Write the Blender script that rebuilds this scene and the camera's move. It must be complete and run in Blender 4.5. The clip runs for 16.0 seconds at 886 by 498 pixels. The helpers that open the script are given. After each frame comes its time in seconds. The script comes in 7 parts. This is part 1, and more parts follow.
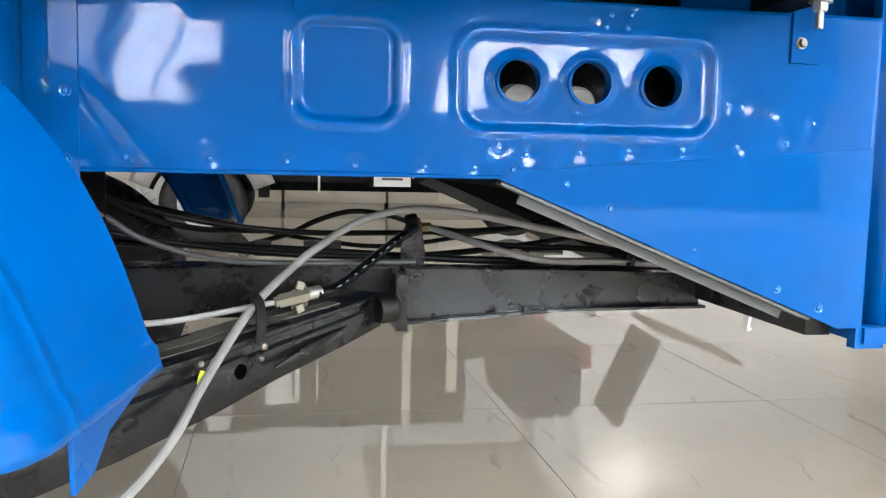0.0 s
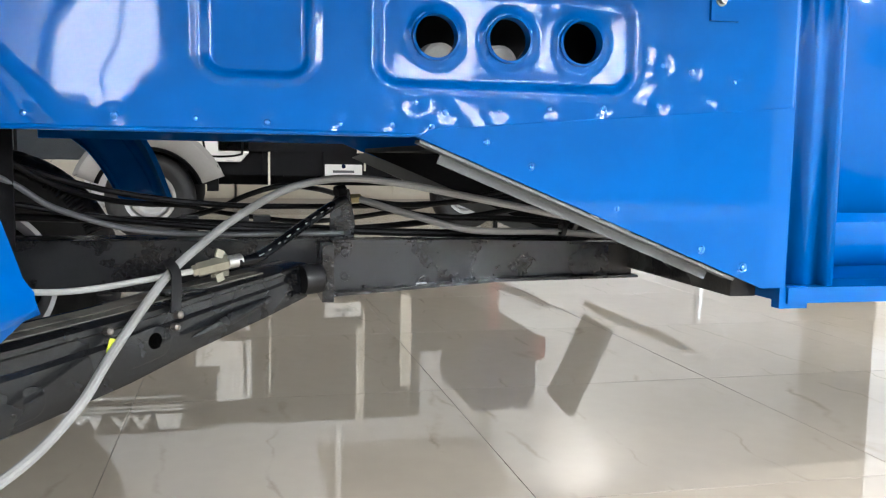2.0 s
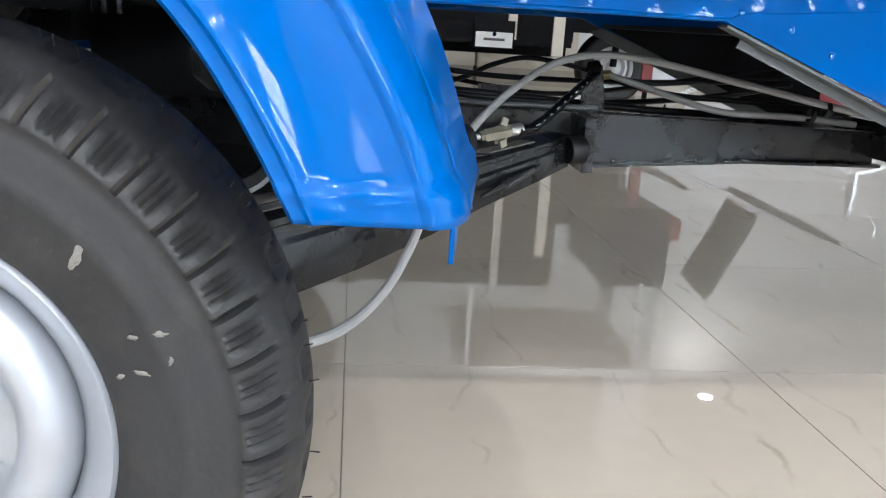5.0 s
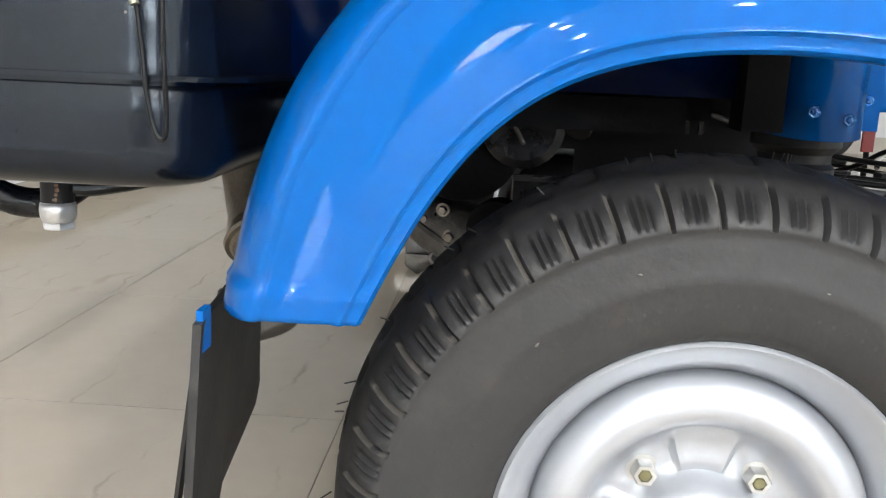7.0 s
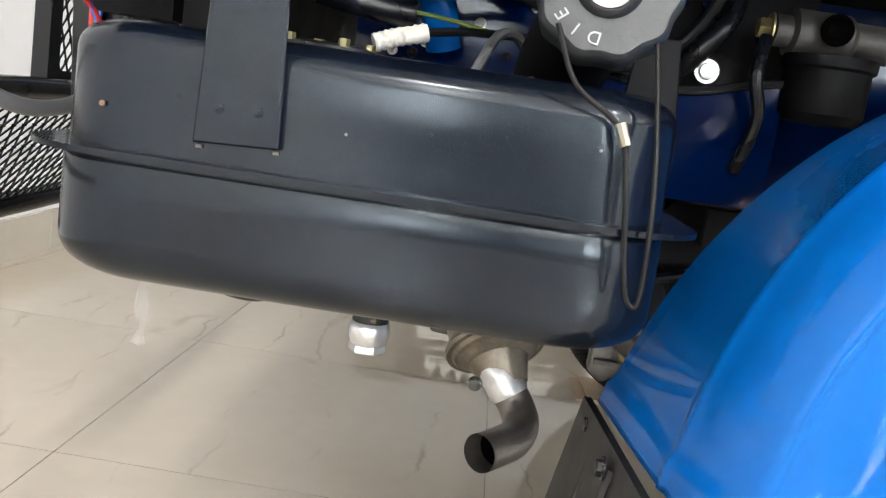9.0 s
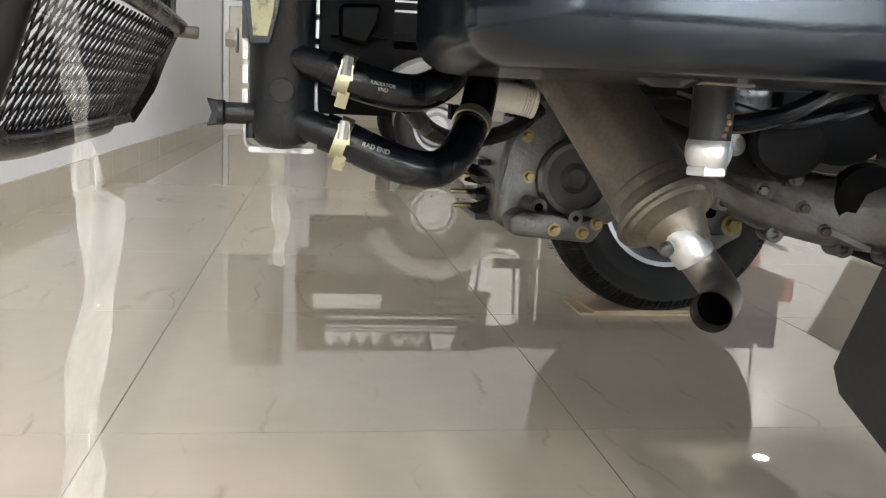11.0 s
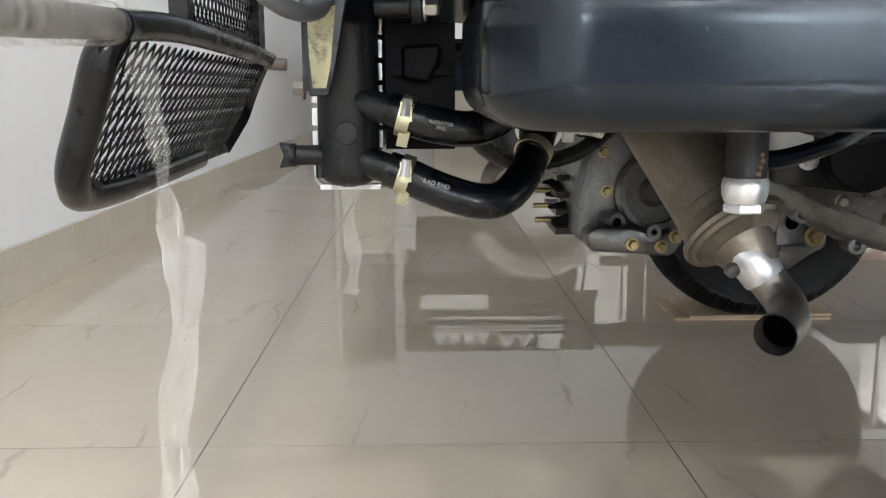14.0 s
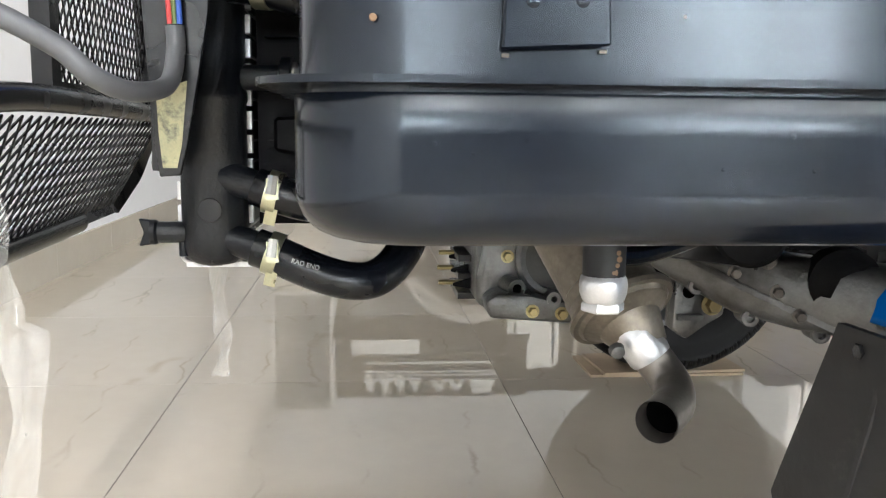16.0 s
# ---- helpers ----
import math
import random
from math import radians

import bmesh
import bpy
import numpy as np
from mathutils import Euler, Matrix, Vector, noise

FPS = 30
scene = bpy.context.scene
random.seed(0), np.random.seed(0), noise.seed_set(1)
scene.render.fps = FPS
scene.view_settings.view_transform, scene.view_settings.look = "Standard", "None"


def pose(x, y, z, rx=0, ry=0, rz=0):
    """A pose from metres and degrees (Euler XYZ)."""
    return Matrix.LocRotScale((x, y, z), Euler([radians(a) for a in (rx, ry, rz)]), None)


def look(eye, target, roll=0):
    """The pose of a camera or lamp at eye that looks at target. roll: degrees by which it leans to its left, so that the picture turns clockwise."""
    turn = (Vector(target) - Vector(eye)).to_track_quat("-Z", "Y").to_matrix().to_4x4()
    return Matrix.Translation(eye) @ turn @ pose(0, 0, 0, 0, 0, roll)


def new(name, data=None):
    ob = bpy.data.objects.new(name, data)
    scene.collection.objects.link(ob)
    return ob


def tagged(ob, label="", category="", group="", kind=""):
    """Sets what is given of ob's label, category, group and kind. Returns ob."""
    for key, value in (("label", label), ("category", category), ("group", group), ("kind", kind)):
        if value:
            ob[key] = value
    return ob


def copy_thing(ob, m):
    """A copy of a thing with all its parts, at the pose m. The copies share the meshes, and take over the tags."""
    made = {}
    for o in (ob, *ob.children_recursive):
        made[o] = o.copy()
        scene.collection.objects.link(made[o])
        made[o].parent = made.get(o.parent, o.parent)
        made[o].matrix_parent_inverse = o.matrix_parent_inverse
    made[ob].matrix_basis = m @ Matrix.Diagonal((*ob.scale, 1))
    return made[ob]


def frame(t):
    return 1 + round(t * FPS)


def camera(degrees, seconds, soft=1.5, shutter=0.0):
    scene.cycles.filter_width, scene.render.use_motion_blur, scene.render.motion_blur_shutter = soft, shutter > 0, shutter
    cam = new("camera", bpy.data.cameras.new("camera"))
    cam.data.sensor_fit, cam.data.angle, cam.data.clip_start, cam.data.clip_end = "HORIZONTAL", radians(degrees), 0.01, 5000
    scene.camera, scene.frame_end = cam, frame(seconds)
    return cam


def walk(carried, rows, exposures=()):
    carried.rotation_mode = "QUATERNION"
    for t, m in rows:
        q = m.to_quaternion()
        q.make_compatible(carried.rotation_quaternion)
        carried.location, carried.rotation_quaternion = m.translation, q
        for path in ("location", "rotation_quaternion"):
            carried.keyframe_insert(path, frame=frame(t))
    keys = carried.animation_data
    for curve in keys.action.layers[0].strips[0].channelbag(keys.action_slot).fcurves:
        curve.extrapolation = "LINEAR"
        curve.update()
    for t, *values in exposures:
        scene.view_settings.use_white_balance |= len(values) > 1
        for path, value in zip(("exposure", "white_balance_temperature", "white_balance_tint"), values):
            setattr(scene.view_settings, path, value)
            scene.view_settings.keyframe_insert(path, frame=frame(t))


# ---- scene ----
cam = camera(53.5, 16.0, 1.2)
# the filming camera opens up a little over the dark underside, and turns warmer for a moment
EXPOSURES = [(0, 0.68, 6450, 10), (1, 0.76, 6400, 10), (2, 0.68, 6350, 10), (2.5, 0.4, 6250, 10), (3, -0.02, 5950, 10), (5.5, 0.32, 6100, 10), (6, -0.05, 6300, 10), (6.5, -0.02, 6500, 10), (7, 0.36, 6500, 10), (7.5, 0.08, 6650, 10), (8.5, 0.2, 6750, 10), (9, 0.68, 6650, 10), (9.5, 0.58, 6750, 10), (10, 0.78, 6900, 10), (12.5, 0.32, 6150, 10), (14, 0.4, 6400, 10), (16, 0.83, 6450, 10)]
PATH = [
    (0, (0.426, -0.421, 0.506), (0.788, 1.536, 0.306), 1.3),
    (0.5, (0.426, -0.425, 0.532), (0.79, 1.535, 0.365), 0.9),
    (1, (0.446, -0.426, 0.509), (0.817, 1.533, 0.359), 0.7),
    (1.5, (0.459, -0.422, 0.493), (0.873, 1.528, 0.334), 0.8),
    (2, (0.468, -0.414, 0.468), (0.92, 1.524, 0.267), 0.9),
    (2.5, (0.485, -0.421, 0.418), (0.978, 1.493, 0.115), 1.0),
    (3, (0.497, -0.43, 0.372), (1.071, 1.433, -0.078), 1.2),
    (3.2, (0.499, -0.43, 0.354), (1.084, 1.425, -0.114), 1.6),
    (5.3, (0.223, -0.461, 0.479), (0.342, 1.471, -0.025), 2.5),
    (5.5, (0.195, -0.445, 0.477), (0.249, 1.497, 0.003), 1.4),
    (6, (0.091, -0.464, 0.49), (0.018, 1.48, 0.026), 1.3),
    (6.5, (-0.016, -0.477, 0.493), (-0.116, 1.482, 0.103), 2.3),
    (7, (-0.132, -0.502, 0.515), (-0.231, 1.453, 0.108), 2.6),
    (7.5, (-0.24, -0.517, 0.534), (-0.317, 1.435, 0.105), 2.6),
    (8, (-0.325, -0.536, 0.549), (-0.373, 1.417, 0.119), 4.7),
    (8.5, (-0.36, -0.491, 0.577), (-0.424, 1.477, 0.226), 8.9),
    (9, (-0.395, -0.421, 0.548), (-0.472, 1.551, 0.225), 8.5),
    (9.5, (-0.458, -0.338, 0.531), (-0.456, 1.637, 0.216), 7.5),
    (10, (-0.571, -0.31, 0.457), (-0.293, 1.648, 0.158), 4.9),
    (10.2, (-0.619, -0.31, 0.422), (-0.234, 1.63, 0.122), 2.8),
    (12.3, (-0.704, -0.428, 0.42), (-0.643, 1.527, 0.002), 1.7),
    (12.5, (-0.699, -0.423, 0.425), (-0.65, 1.533, 0.012), 1.5),
    (13, (-0.679, -0.414, 0.443), (-0.644, 1.545, 0.04), 1.3),
    (13.5, (-0.656, -0.388, 0.454), (-0.625, 1.575, 0.073), 0.6),
    (14, (-0.646, -0.375, 0.454), (-0.604, 1.591, 0.094), -0.1),
    (14.5, (-0.629, -0.371, 0.439), (-0.556, 1.596, 0.085), -0.0),
    (15, (-0.607, -0.356, 0.449), (-0.498, 1.61, 0.101), 0.4),
    (15.5, (-0.592, -0.34, 0.468), (-0.437, 1.626, 0.135), 0.4),
    (16, (-0.59, -0.339, 0.483), (-0.414, 1.634, 0.209), 0.6),
]
walk(cam, [(t, look(eye, target, roll)) for t, eye, target, roll in PATH], EXPOSURES)

# ---- world and light ----
world = bpy.data.worlds.new("world")
scene.world = world
world.use_nodes = True
wn = world.node_tree
sky = wn.nodes.new("ShaderNodeTexSky")
sky.sky_type, sky.sun_disc = "NISHITA", False
sky.sun_elevation, sky.sun_rotation = radians(50), radians(200)
wn.nodes["Background"].inputs["Strength"].default_value = 0.12
wn.links.new(sky.outputs["Color"], wn.nodes["Background"].inputs["Color"])


def lamp(name, kind, m, energy, color=(1, 1, 1), size=None, size_y=None):
    data = bpy.data.lights.new(name, kind)
    data.energy, data.color = energy, color
    if kind == "AREA":
        data.shape, data.size, data.size_y = "RECTANGLE", size, size_y or size
    ob = new(name, data)
    ob.matrix_world = m
    return tagged(ob, kind="structure")


sun = lamp("sun", "SUN", look((0, 0, 0), (0.5, 0.25, -1.3)), 2.0, (1.0, 0.96, 0.9))
sun.data.angle = radians(0.5)

# ---- materials ----


def material(name, base, rough=0.5, metal=0.0, coat=0.0, var=0.12, scale=8.0, bump=0.0, bump_scale=200.0, rough_var=0.1, spec=0.5, coat_rough=0.09, second=None, second_amount=0.0, second_scale=3.0):
    """A surface with colour variation at two scales, uneven gloss and fine relief."""
    mat = bpy.data.materials.new(name)
    mat.use_nodes = True
    nt = mat.node_tree
    b = nt.nodes["Principled BSDF"]
    b.inputs["Metallic"].default_value = metal
    b.inputs["Specular IOR Level"].default_value = spec
    b.inputs["Coat Weight"].default_value = coat
    b.inputs["Coat Roughness"].default_value = coat_rough
    tc = nt.nodes.new("ShaderNodeTexCoord")
    n1, n2 = nt.nodes.new("ShaderNodeTexNoise"), nt.nodes.new("ShaderNodeTexNoise")
    n1.inputs["Scale"].default_value, n1.inputs["Detail"].default_value = scale, 5
    n2.inputs["Scale"].default_value, n2.inputs["Detail"].default_value = scale * 14, 4
    for n in (n1, n2):
        nt.links.new(tc.outputs["Object"], n.inputs["Vector"])
    mixed = nt.nodes.new("ShaderNodeMath")
    mixed.operation = "MULTIPLY_ADD"
    nt.links.new(n1.outputs["Fac"], mixed.inputs[0])
    mixed.inputs[1].default_value = 0.65
    half = nt.nodes.new("ShaderNodeMath")
    half.operation = "MULTIPLY"
    half.inputs[1].default_value = 0.35
    nt.links.new(n2.outputs["Fac"], half.inputs[0])
    nt.links.new(half.outputs[0], mixed.inputs[2])
    ramp = nt.nodes.new("ShaderNodeMapRange")
    ramp.inputs["From Min"].default_value, ramp.inputs["From Max"].default_value = 0.3, 0.7
    ramp.inputs["To Min"].default_value, ramp.inputs["To Max"].default_value = 1 - var, 1 + var
    nt.links.new(mixed.outputs[0], ramp.inputs["Value"])
    col = nt.nodes.new("ShaderNodeVectorMath")
    col.operation = "SCALE"
    col.inputs[0].default_value = base
    nt.links.new(ramp.outputs[0], col.inputs["Scale"])
    out = col.outputs[0]
    if second:
        n3 = nt.nodes.new("ShaderNodeTexNoise")
        n3.inputs["Scale"].default_value, n3.inputs["Detail"].default_value, n3.inputs["Roughness"].default_value = second_scale, 8, 0.65
        nt.links.new(tc.outputs["Object"], n3.inputs["Vector"])
        m3 = nt.nodes.new("ShaderNodeMapRange")
        m3.inputs["From Min"].default_value, m3.inputs["From Max"].default_value = 0.62 - 0.3 * second_amount, 0.72
        nt.links.new(n3.outputs["Fac"], m3.inputs["Value"])
        mx = nt.nodes.new("ShaderNodeMix")
        mx.data_type = "RGBA"
        nt.links.new(m3.outputs[0], mx.inputs[0])
        nt.links.new(out, mx.inputs[6])
        mx.inputs[7].default_value = (*second, 1)
        out = mx.outputs[2]
    nt.links.new(out, b.inputs["Base Color"])
    rr = nt.nodes.new("ShaderNodeMapRange")
    rr.inputs["From Min"].default_value, rr.inputs["From Max"].default_value = 0.3, 0.7
    rr.inputs["To Min"].default_value, rr.inputs["To Max"].default_value = max(rough - rough_var * rough, 0.01), rough + rough_var * rough
    nt.links.new(n1.outputs["Fac"], rr.inputs["Value"])
    nt.links.new(rr.outputs[0], b.inputs["Roughness"])
    if bump:
        nb = nt.nodes.new("ShaderNodeTexNoise")
        nb.inputs["Scale"].default_value, nb.inputs["Detail"].default_value = bump_scale, 3
        nt.links.new(tc.outputs["Object"], nb.inputs["Vector"])
        bp = nt.nodes.new("ShaderNodeBump")
        bp.inputs["Strength"].default_value, bp.inputs["Distance"].default_value = bump, 0.001
        nt.links.new(nb.outputs["Fac"], bp.inputs["Height"])
        nt.links.new(bp.outputs["Normal"], b.inputs["Normal"])
    return mat


def floor_material():
    """Polished cream vitrified tile with thin grey-brown veins."""
    mat = material("polished_tile", (0.522, 0.460, 0.378), 0.008, 0, 0, 0.05, 1.6, rough_var=0.3, spec=1.0)
    nt = mat.node_tree
    b = nt.nodes["Principled BSDF"]
    old = b.inputs["Base Color"].links[0].from_socket
    geo = nt.nodes.new("ShaderNodeNewGeometry")
    info = nt.nodes.new("ShaderNodeObjectInfo")
    shift = nt.nodes.new("ShaderNodeVectorMath")
    shift.operation = "MULTIPLY_ADD"
    comb = nt.nodes.new("ShaderNodeCombineXYZ")
    for k in range(3):
        nt.links.new(info.outputs["Random"], comb.inputs[k])
    nt.links.new(comb.outputs[0], shift.inputs[0])
    shift.inputs[1].default_value = (37, 61, 17)
    nt.links.new(geo.outputs["Position"], shift.inputs[2])
    warp = nt.nodes.new("ShaderNodeTexNoise")
    warp.inputs["Scale"].default_value, warp.inputs["Detail"].default_value = 5.5, 6
    nt.links.new(shift.outputs[0], warp.inputs["Vector"])
    add = nt.nodes.new("ShaderNodeVectorMath")
    add.operation = "MULTIPLY_ADD"
    nt.links.new(warp.outputs["Color"], add.inputs[0])
    add.inputs[1].default_value = (0.12, 0.2, 0)
    nt.links.new(shift.outputs[0], add.inputs[2])
    turn = nt.nodes.new("ShaderNodeMapping")
    turn.inputs["Rotation"].default_value = (0, 0, radians(9))
    turn.inputs["Scale"].default_value = (5.2, 0.5, 1)
    nt.links.new(add.outputs[0], turn.inputs["Vector"])
    vor = nt.nodes.new("ShaderNodeTexVoronoi")
    vor.feature = "DISTANCE_TO_EDGE"
    vor.inputs["Scale"].default_value = 1.0
    nt.links.new(turn.outputs[0], vor.inputs["Vector"])
    line = nt.nodes.new("ShaderNodeMapRange")
    line.inputs["From Min"].default_value, line.inputs["From Max"].default_value = 0.0, 0.02
    line.inputs["To Min"].default_value, line.inputs["To Max"].default_value = 1, 0
    nt.links.new(vor.outputs["Distance"], line.inputs["Value"])
    gate = nt.nodes.new("ShaderNodeTexNoise")
    gate.inputs["Scale"].default_value, gate.inputs["Detail"].default_value = 7.0, 4
    nt.links.new(shift.outputs[0], gate.inputs["Vector"])
    g2 = nt.nodes.new("ShaderNodeMapRange")
    g2.inputs["From Min"].default_value, g2.inputs["From Max"].default_value = 0.47, 0.66
    g2.inputs["To Max"].default_value = 0.45
    nt.links.new(gate.outputs["Fac"], g2.inputs["Value"])
    mul = nt.nodes.new("ShaderNodeMath")
    mul.operation = "MULTIPLY"
    nt.links.new(line.outputs[0], mul.inputs[0])
    nt.links.new(g2.outputs[0], mul.inputs[1])
    mx = nt.nodes.new("ShaderNodeMix")
    mx.data_type = "RGBA"
    nt.links.new(mul.outputs[0], mx.inputs[0])
    nt.links.new(old, mx.inputs[6])
    mx.inputs[7].default_value = (0.21, 0.17, 0.115, 1)
    nt.links.new(mx.outputs[2], b.inputs["Base Color"])
    return mat


def clear_film():
    """Thin crinkled polythene."""
    mat = bpy.data.materials.new("clear_film")
    mat.use_nodes = True
    nt = mat.node_tree
    b = nt.nodes["Principled BSDF"]
    b.inputs["Base Color"].default_value = (0.74, 0.73, 0.69, 1)
    b.inputs["Roughness"].default_value = 0.18
    n = nt.nodes.new("ShaderNodeTexNoise")
    n.inputs["Scale"].default_value, n.inputs["Detail"].default_value = 45, 5
    tc, mp = nt.nodes.new("ShaderNodeTexCoord"), nt.nodes.new("ShaderNodeMapping")
    mp.inputs["Scale"].default_value = (3.0, 3.0, 0.3)
    nt.links.new(tc.outputs["Object"], mp.inputs["Vector"])
    nt.links.new(mp.outputs[0], n.inputs["Vector"])
    bp = nt.nodes.new("ShaderNodeBump")
    bp.inputs["Strength"].default_value, bp.inputs["Distance"].default_value = 0.3, 0.003
    nt.links.new(n.outputs["Fac"], bp.inputs["Height"])
    nt.links.new(bp.outputs["Normal"], b.inputs["Normal"])
    al = nt.nodes.new("ShaderNodeMapRange")
    al.inputs["From Min"].default_value, al.inputs["From Max"].default_value = 0.3, 0.75
    al.inputs["To Min"].default_value, al.inputs["To Max"].default_value = 0.08, 0.36
    nt.links.new(n.outputs["Fac"], al.inputs["Value"])
    nt.links.new(al.outputs[0], b.inputs["Alpha"])
    return mat


def glowing(name, color, strength):
    mat = bpy.data.materials.new(name)
    mat.use_nodes = True
    b = mat.node_tree.nodes["Principled BSDF"]
    b.inputs["Base Color"].default_value = (*color, 1)
    b.inputs["Emission Color"].default_value = (*color, 1)
    b.inputs["Emission Strength"].default_value = strength
    return mat


def glass_material():
    mat = bpy.data.materials.new("window_glass")
    mat.use_nodes = True
    b = mat.node_tree.nodes["Principled BSDF"]
    b.inputs["Base Color"].default_value = (0.95, 0.98, 0.97, 1)
    b.inputs["Roughness"].default_value = 0.02
    b.inputs["Transmission Weight"].default_value = 1
    b.inputs["IOR"].default_value = 1.05
    return mat


BLUE = material("blue_enamel", (0.0, 0.070, 0.275), 0.3, 0, 0.4, 0.05, 5, 0.05, 240, 0.15, spec=0.02, coat_rough=0.035)
# darker copy of the blue enamel, with the shade under the body in it
BLUE_SHADED = material("dark_blue_undercoat", (0.0, 0.0042, 0.030), 0.35, 0, 0.25, 0.15, 7, 0.5, 60, 0.2, spec=0.0)
PRIMER = material("grey_primer_edge", (0.085, 0.093, 0.095), 0.45, 0, 0, 0.15, 20, 0.2, 300)
# black enamel, its base tinted blue for the sky it mirrors
TANK = material("black_tank_enamel", (0.0024, 0.0038, 0.0074), 0.19, 0, 0.0, 0.15, 9, 0.02, 300, 0.22, spec=0.32)
BLACK = material("black_chassis_paint", (0.0088, 0.0093, 0.0105), 0.27, 0, 0.25, 0.25, 14, 0.3, 180, 0.3, spec=0.22)
# dull black steel, darkened further to hold the shade under the body
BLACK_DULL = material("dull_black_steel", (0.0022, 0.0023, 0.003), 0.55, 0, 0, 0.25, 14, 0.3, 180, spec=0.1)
GLOSSBLACK = material("glossy_black_paint", (0.004, 0.0043, 0.0052), 0.25, 0, 0.2, 0.25, 14, 0.25, 180, 0.3, spec=0.2)
RUBBER = material("black_rubber", (0.006, 0.006, 0.007), 0.5, 0, 0, 0.2, 18, 0.2, 260, spec=0.3)
SCUFF = material("rubbed_rubber", (0.15, 0.14, 0.125), 0.8, 0, 0, 0.3, 200, 0.5, 300)
BRASSDARK = material("dull_brass", (0.16, 0.15, 0.08), 0.45, 0.7, 0, 0.2, 80)
HOSE = material("hose_rubber", (0.003, 0.0038, 0.0055), 0.27, 0, 0, 0.15, 18, 0.15, 300, spec=0.28)
# darker copy of the tyre rubber, shade put into its colour
TYRE_SHADED = material("clean_tyre_rubber", (0.0042, 0.0042, 0.0046), 0.62, 0, 0, 0.25, 12, 0.3, 150, spec=0.25)
TYRE = material("dusty_tyre_rubber", (0.0100, 0.0098, 0.0104), 0.6, 0, 0, 0.3, 12, 0.4, 150, second=(0.022, 0.0195, 0.018), second_amount=0.25, second_scale=24)
GROOVE = material("dust_in_tread_grooves", (0.045, 0.041, 0.036), 0.9, 0, 0, 0.35, 60, 0.5, 200)
FLAPR = material("dusty_flap_rubber", (0.007, 0.007, 0.0075), 0.55, 0, 0, 0.2, 14, 0.3, 120, second=(0.03, 0.028, 0.025), second_amount=0.06, second_scale=30)
SILVER = material("silver_wheel_paint", (0.38, 0.40, 0.43), 0.32, 0.6, 0.0, 0.03, 9, 0.05, 420, 0.1)
WHITE_RIM = material("white_wheel_paint", (0.5, 0.5, 0.5), 0.4, 0.1, 0, 0.06, 9)
ALU = material("cast_aluminium", (0.135, 0.138, 0.137), 0.36, 0.7, 0, 0.2, 22, 0.7, 190, 0.25, second=(0.06, 0.056, 0.052), second_amount=0.62, second_scale=16)
EXHAUST = material("heat_stained_steel", (0.175, 0.153, 0.122), 0.40, 0.72, 0, 0.38, 16, 0.35, 140, 0.3, second=(0.085, 0.074, 0.062), second_amount=0.45, second_scale=12)
PIPE = material("dark_steel_pipe", (0.19, 0.175, 0.16), 0.4, 0.8, 0, 0.2, 20, 0.2, 200)
DUSTY = material("dusty_black_paint", (0.10, 0.092, 0.08), 0.8, 0, 0, 0.35, 30, 0.4, 200, second=(0.02, 0.02, 0.02), second_amount=0.4, second_scale=25)
# colour of the unseen front wall, dark to deepen reflections
DARK_WALL = material("dark_shopfront_cladding", (0.035, 0.036, 0.04), 0.6, 0, 0, 0.15, 2)
UNION = material("dull_plated_brass", (0.22, 0.21, 0.165), 0.4, 0.6, 0, 0.2, 60, 0.2, 200)
# near-black that gives holes their darkness by colour, also used for stamp marks
DEEP_BLACK = material("soot", (0.0015, 0.0015, 0.0015), 0.9, 0, 0, 0.2, 30, spec=0.0)
TAPE = material("white_fibre_wrap", (0.62, 0.60, 0.55), 0.75, 0, 0, 0.14, 40, 0.6, 160)
ZINC = material("zinc_plated_steel", (0.46, 0.46, 0.445), 0.36, 0.85, 0, 0.15, 40, 0.04, 260)
FOIL = material("silver_sleeve", (0.5, 0.51, 0.52), 0.3, 0.7, 0, 0.12, 60, 0.9, 130)
GOLD = material("yellow_passivated_steel", (0.34, 0.28, 0.14), 0.35, 0.8, 0, 0.2, 50)
CLAMP = material("clamp_band", (0.40, 0.40, 0.28), 0.3, 0.88, 0, 0.14, 60, 0.2, 300)
CHROME = material("chrome", (0.85, 0.86, 0.87), 0.2, 0.8, 0, 0.04, 10)
LOOM = material("dark_grey_loom", (0.07, 0.072, 0.078), 0.5, 0, 0, 0.12, 40)
GREYCABLE = material("grey_cable_sheath", (0.25, 0.25, 0.245), 0.45, 0, 0, 0.1, 40)
WHITEPIPE = material("pale_brake_pipe", (0.36, 0.36, 0.35), 0.4, 0.1, 0, 0.1, 40)
BLACKCABLE = material("black_cable_sheath", (0.005, 0.005, 0.0055), 0.4, 0, 0, 0.2, 30, spec=0.15)
RAD = material("radiator_nylon", (0.0035, 0.0046, 0.0068), 0.36, 0, 0, 0.15, 24, 0.4, 330, spec=0.3)
FINS = material("radiator_core", (0.09, 0.09, 0.09), 0.5, 0.4, 0, 0.2, 40)
CRIMP = material("crimped_alloy_edge", (0.46, 0.46, 0.45), 0.35, 0.6, 0, 0.1, 50)
SCRAPED = material("scraped_bracket_paint", (0.24, 0.225, 0.12), 0.5, 0, 0, 0.3, 40, 0.5, 90, second=(0.012, 0.012, 0.012), second_amount=0.35, second_scale=110)
CAPGREY = material("cap_plastic", (0.011, 0.0135, 0.0165), 0.45, 0, 0, 0.1, 40, 0.3, 300)
MARK = material("pale_marking", (0.45, 0.46, 0.46), 0.6, 0, 0, 0.1, 60)
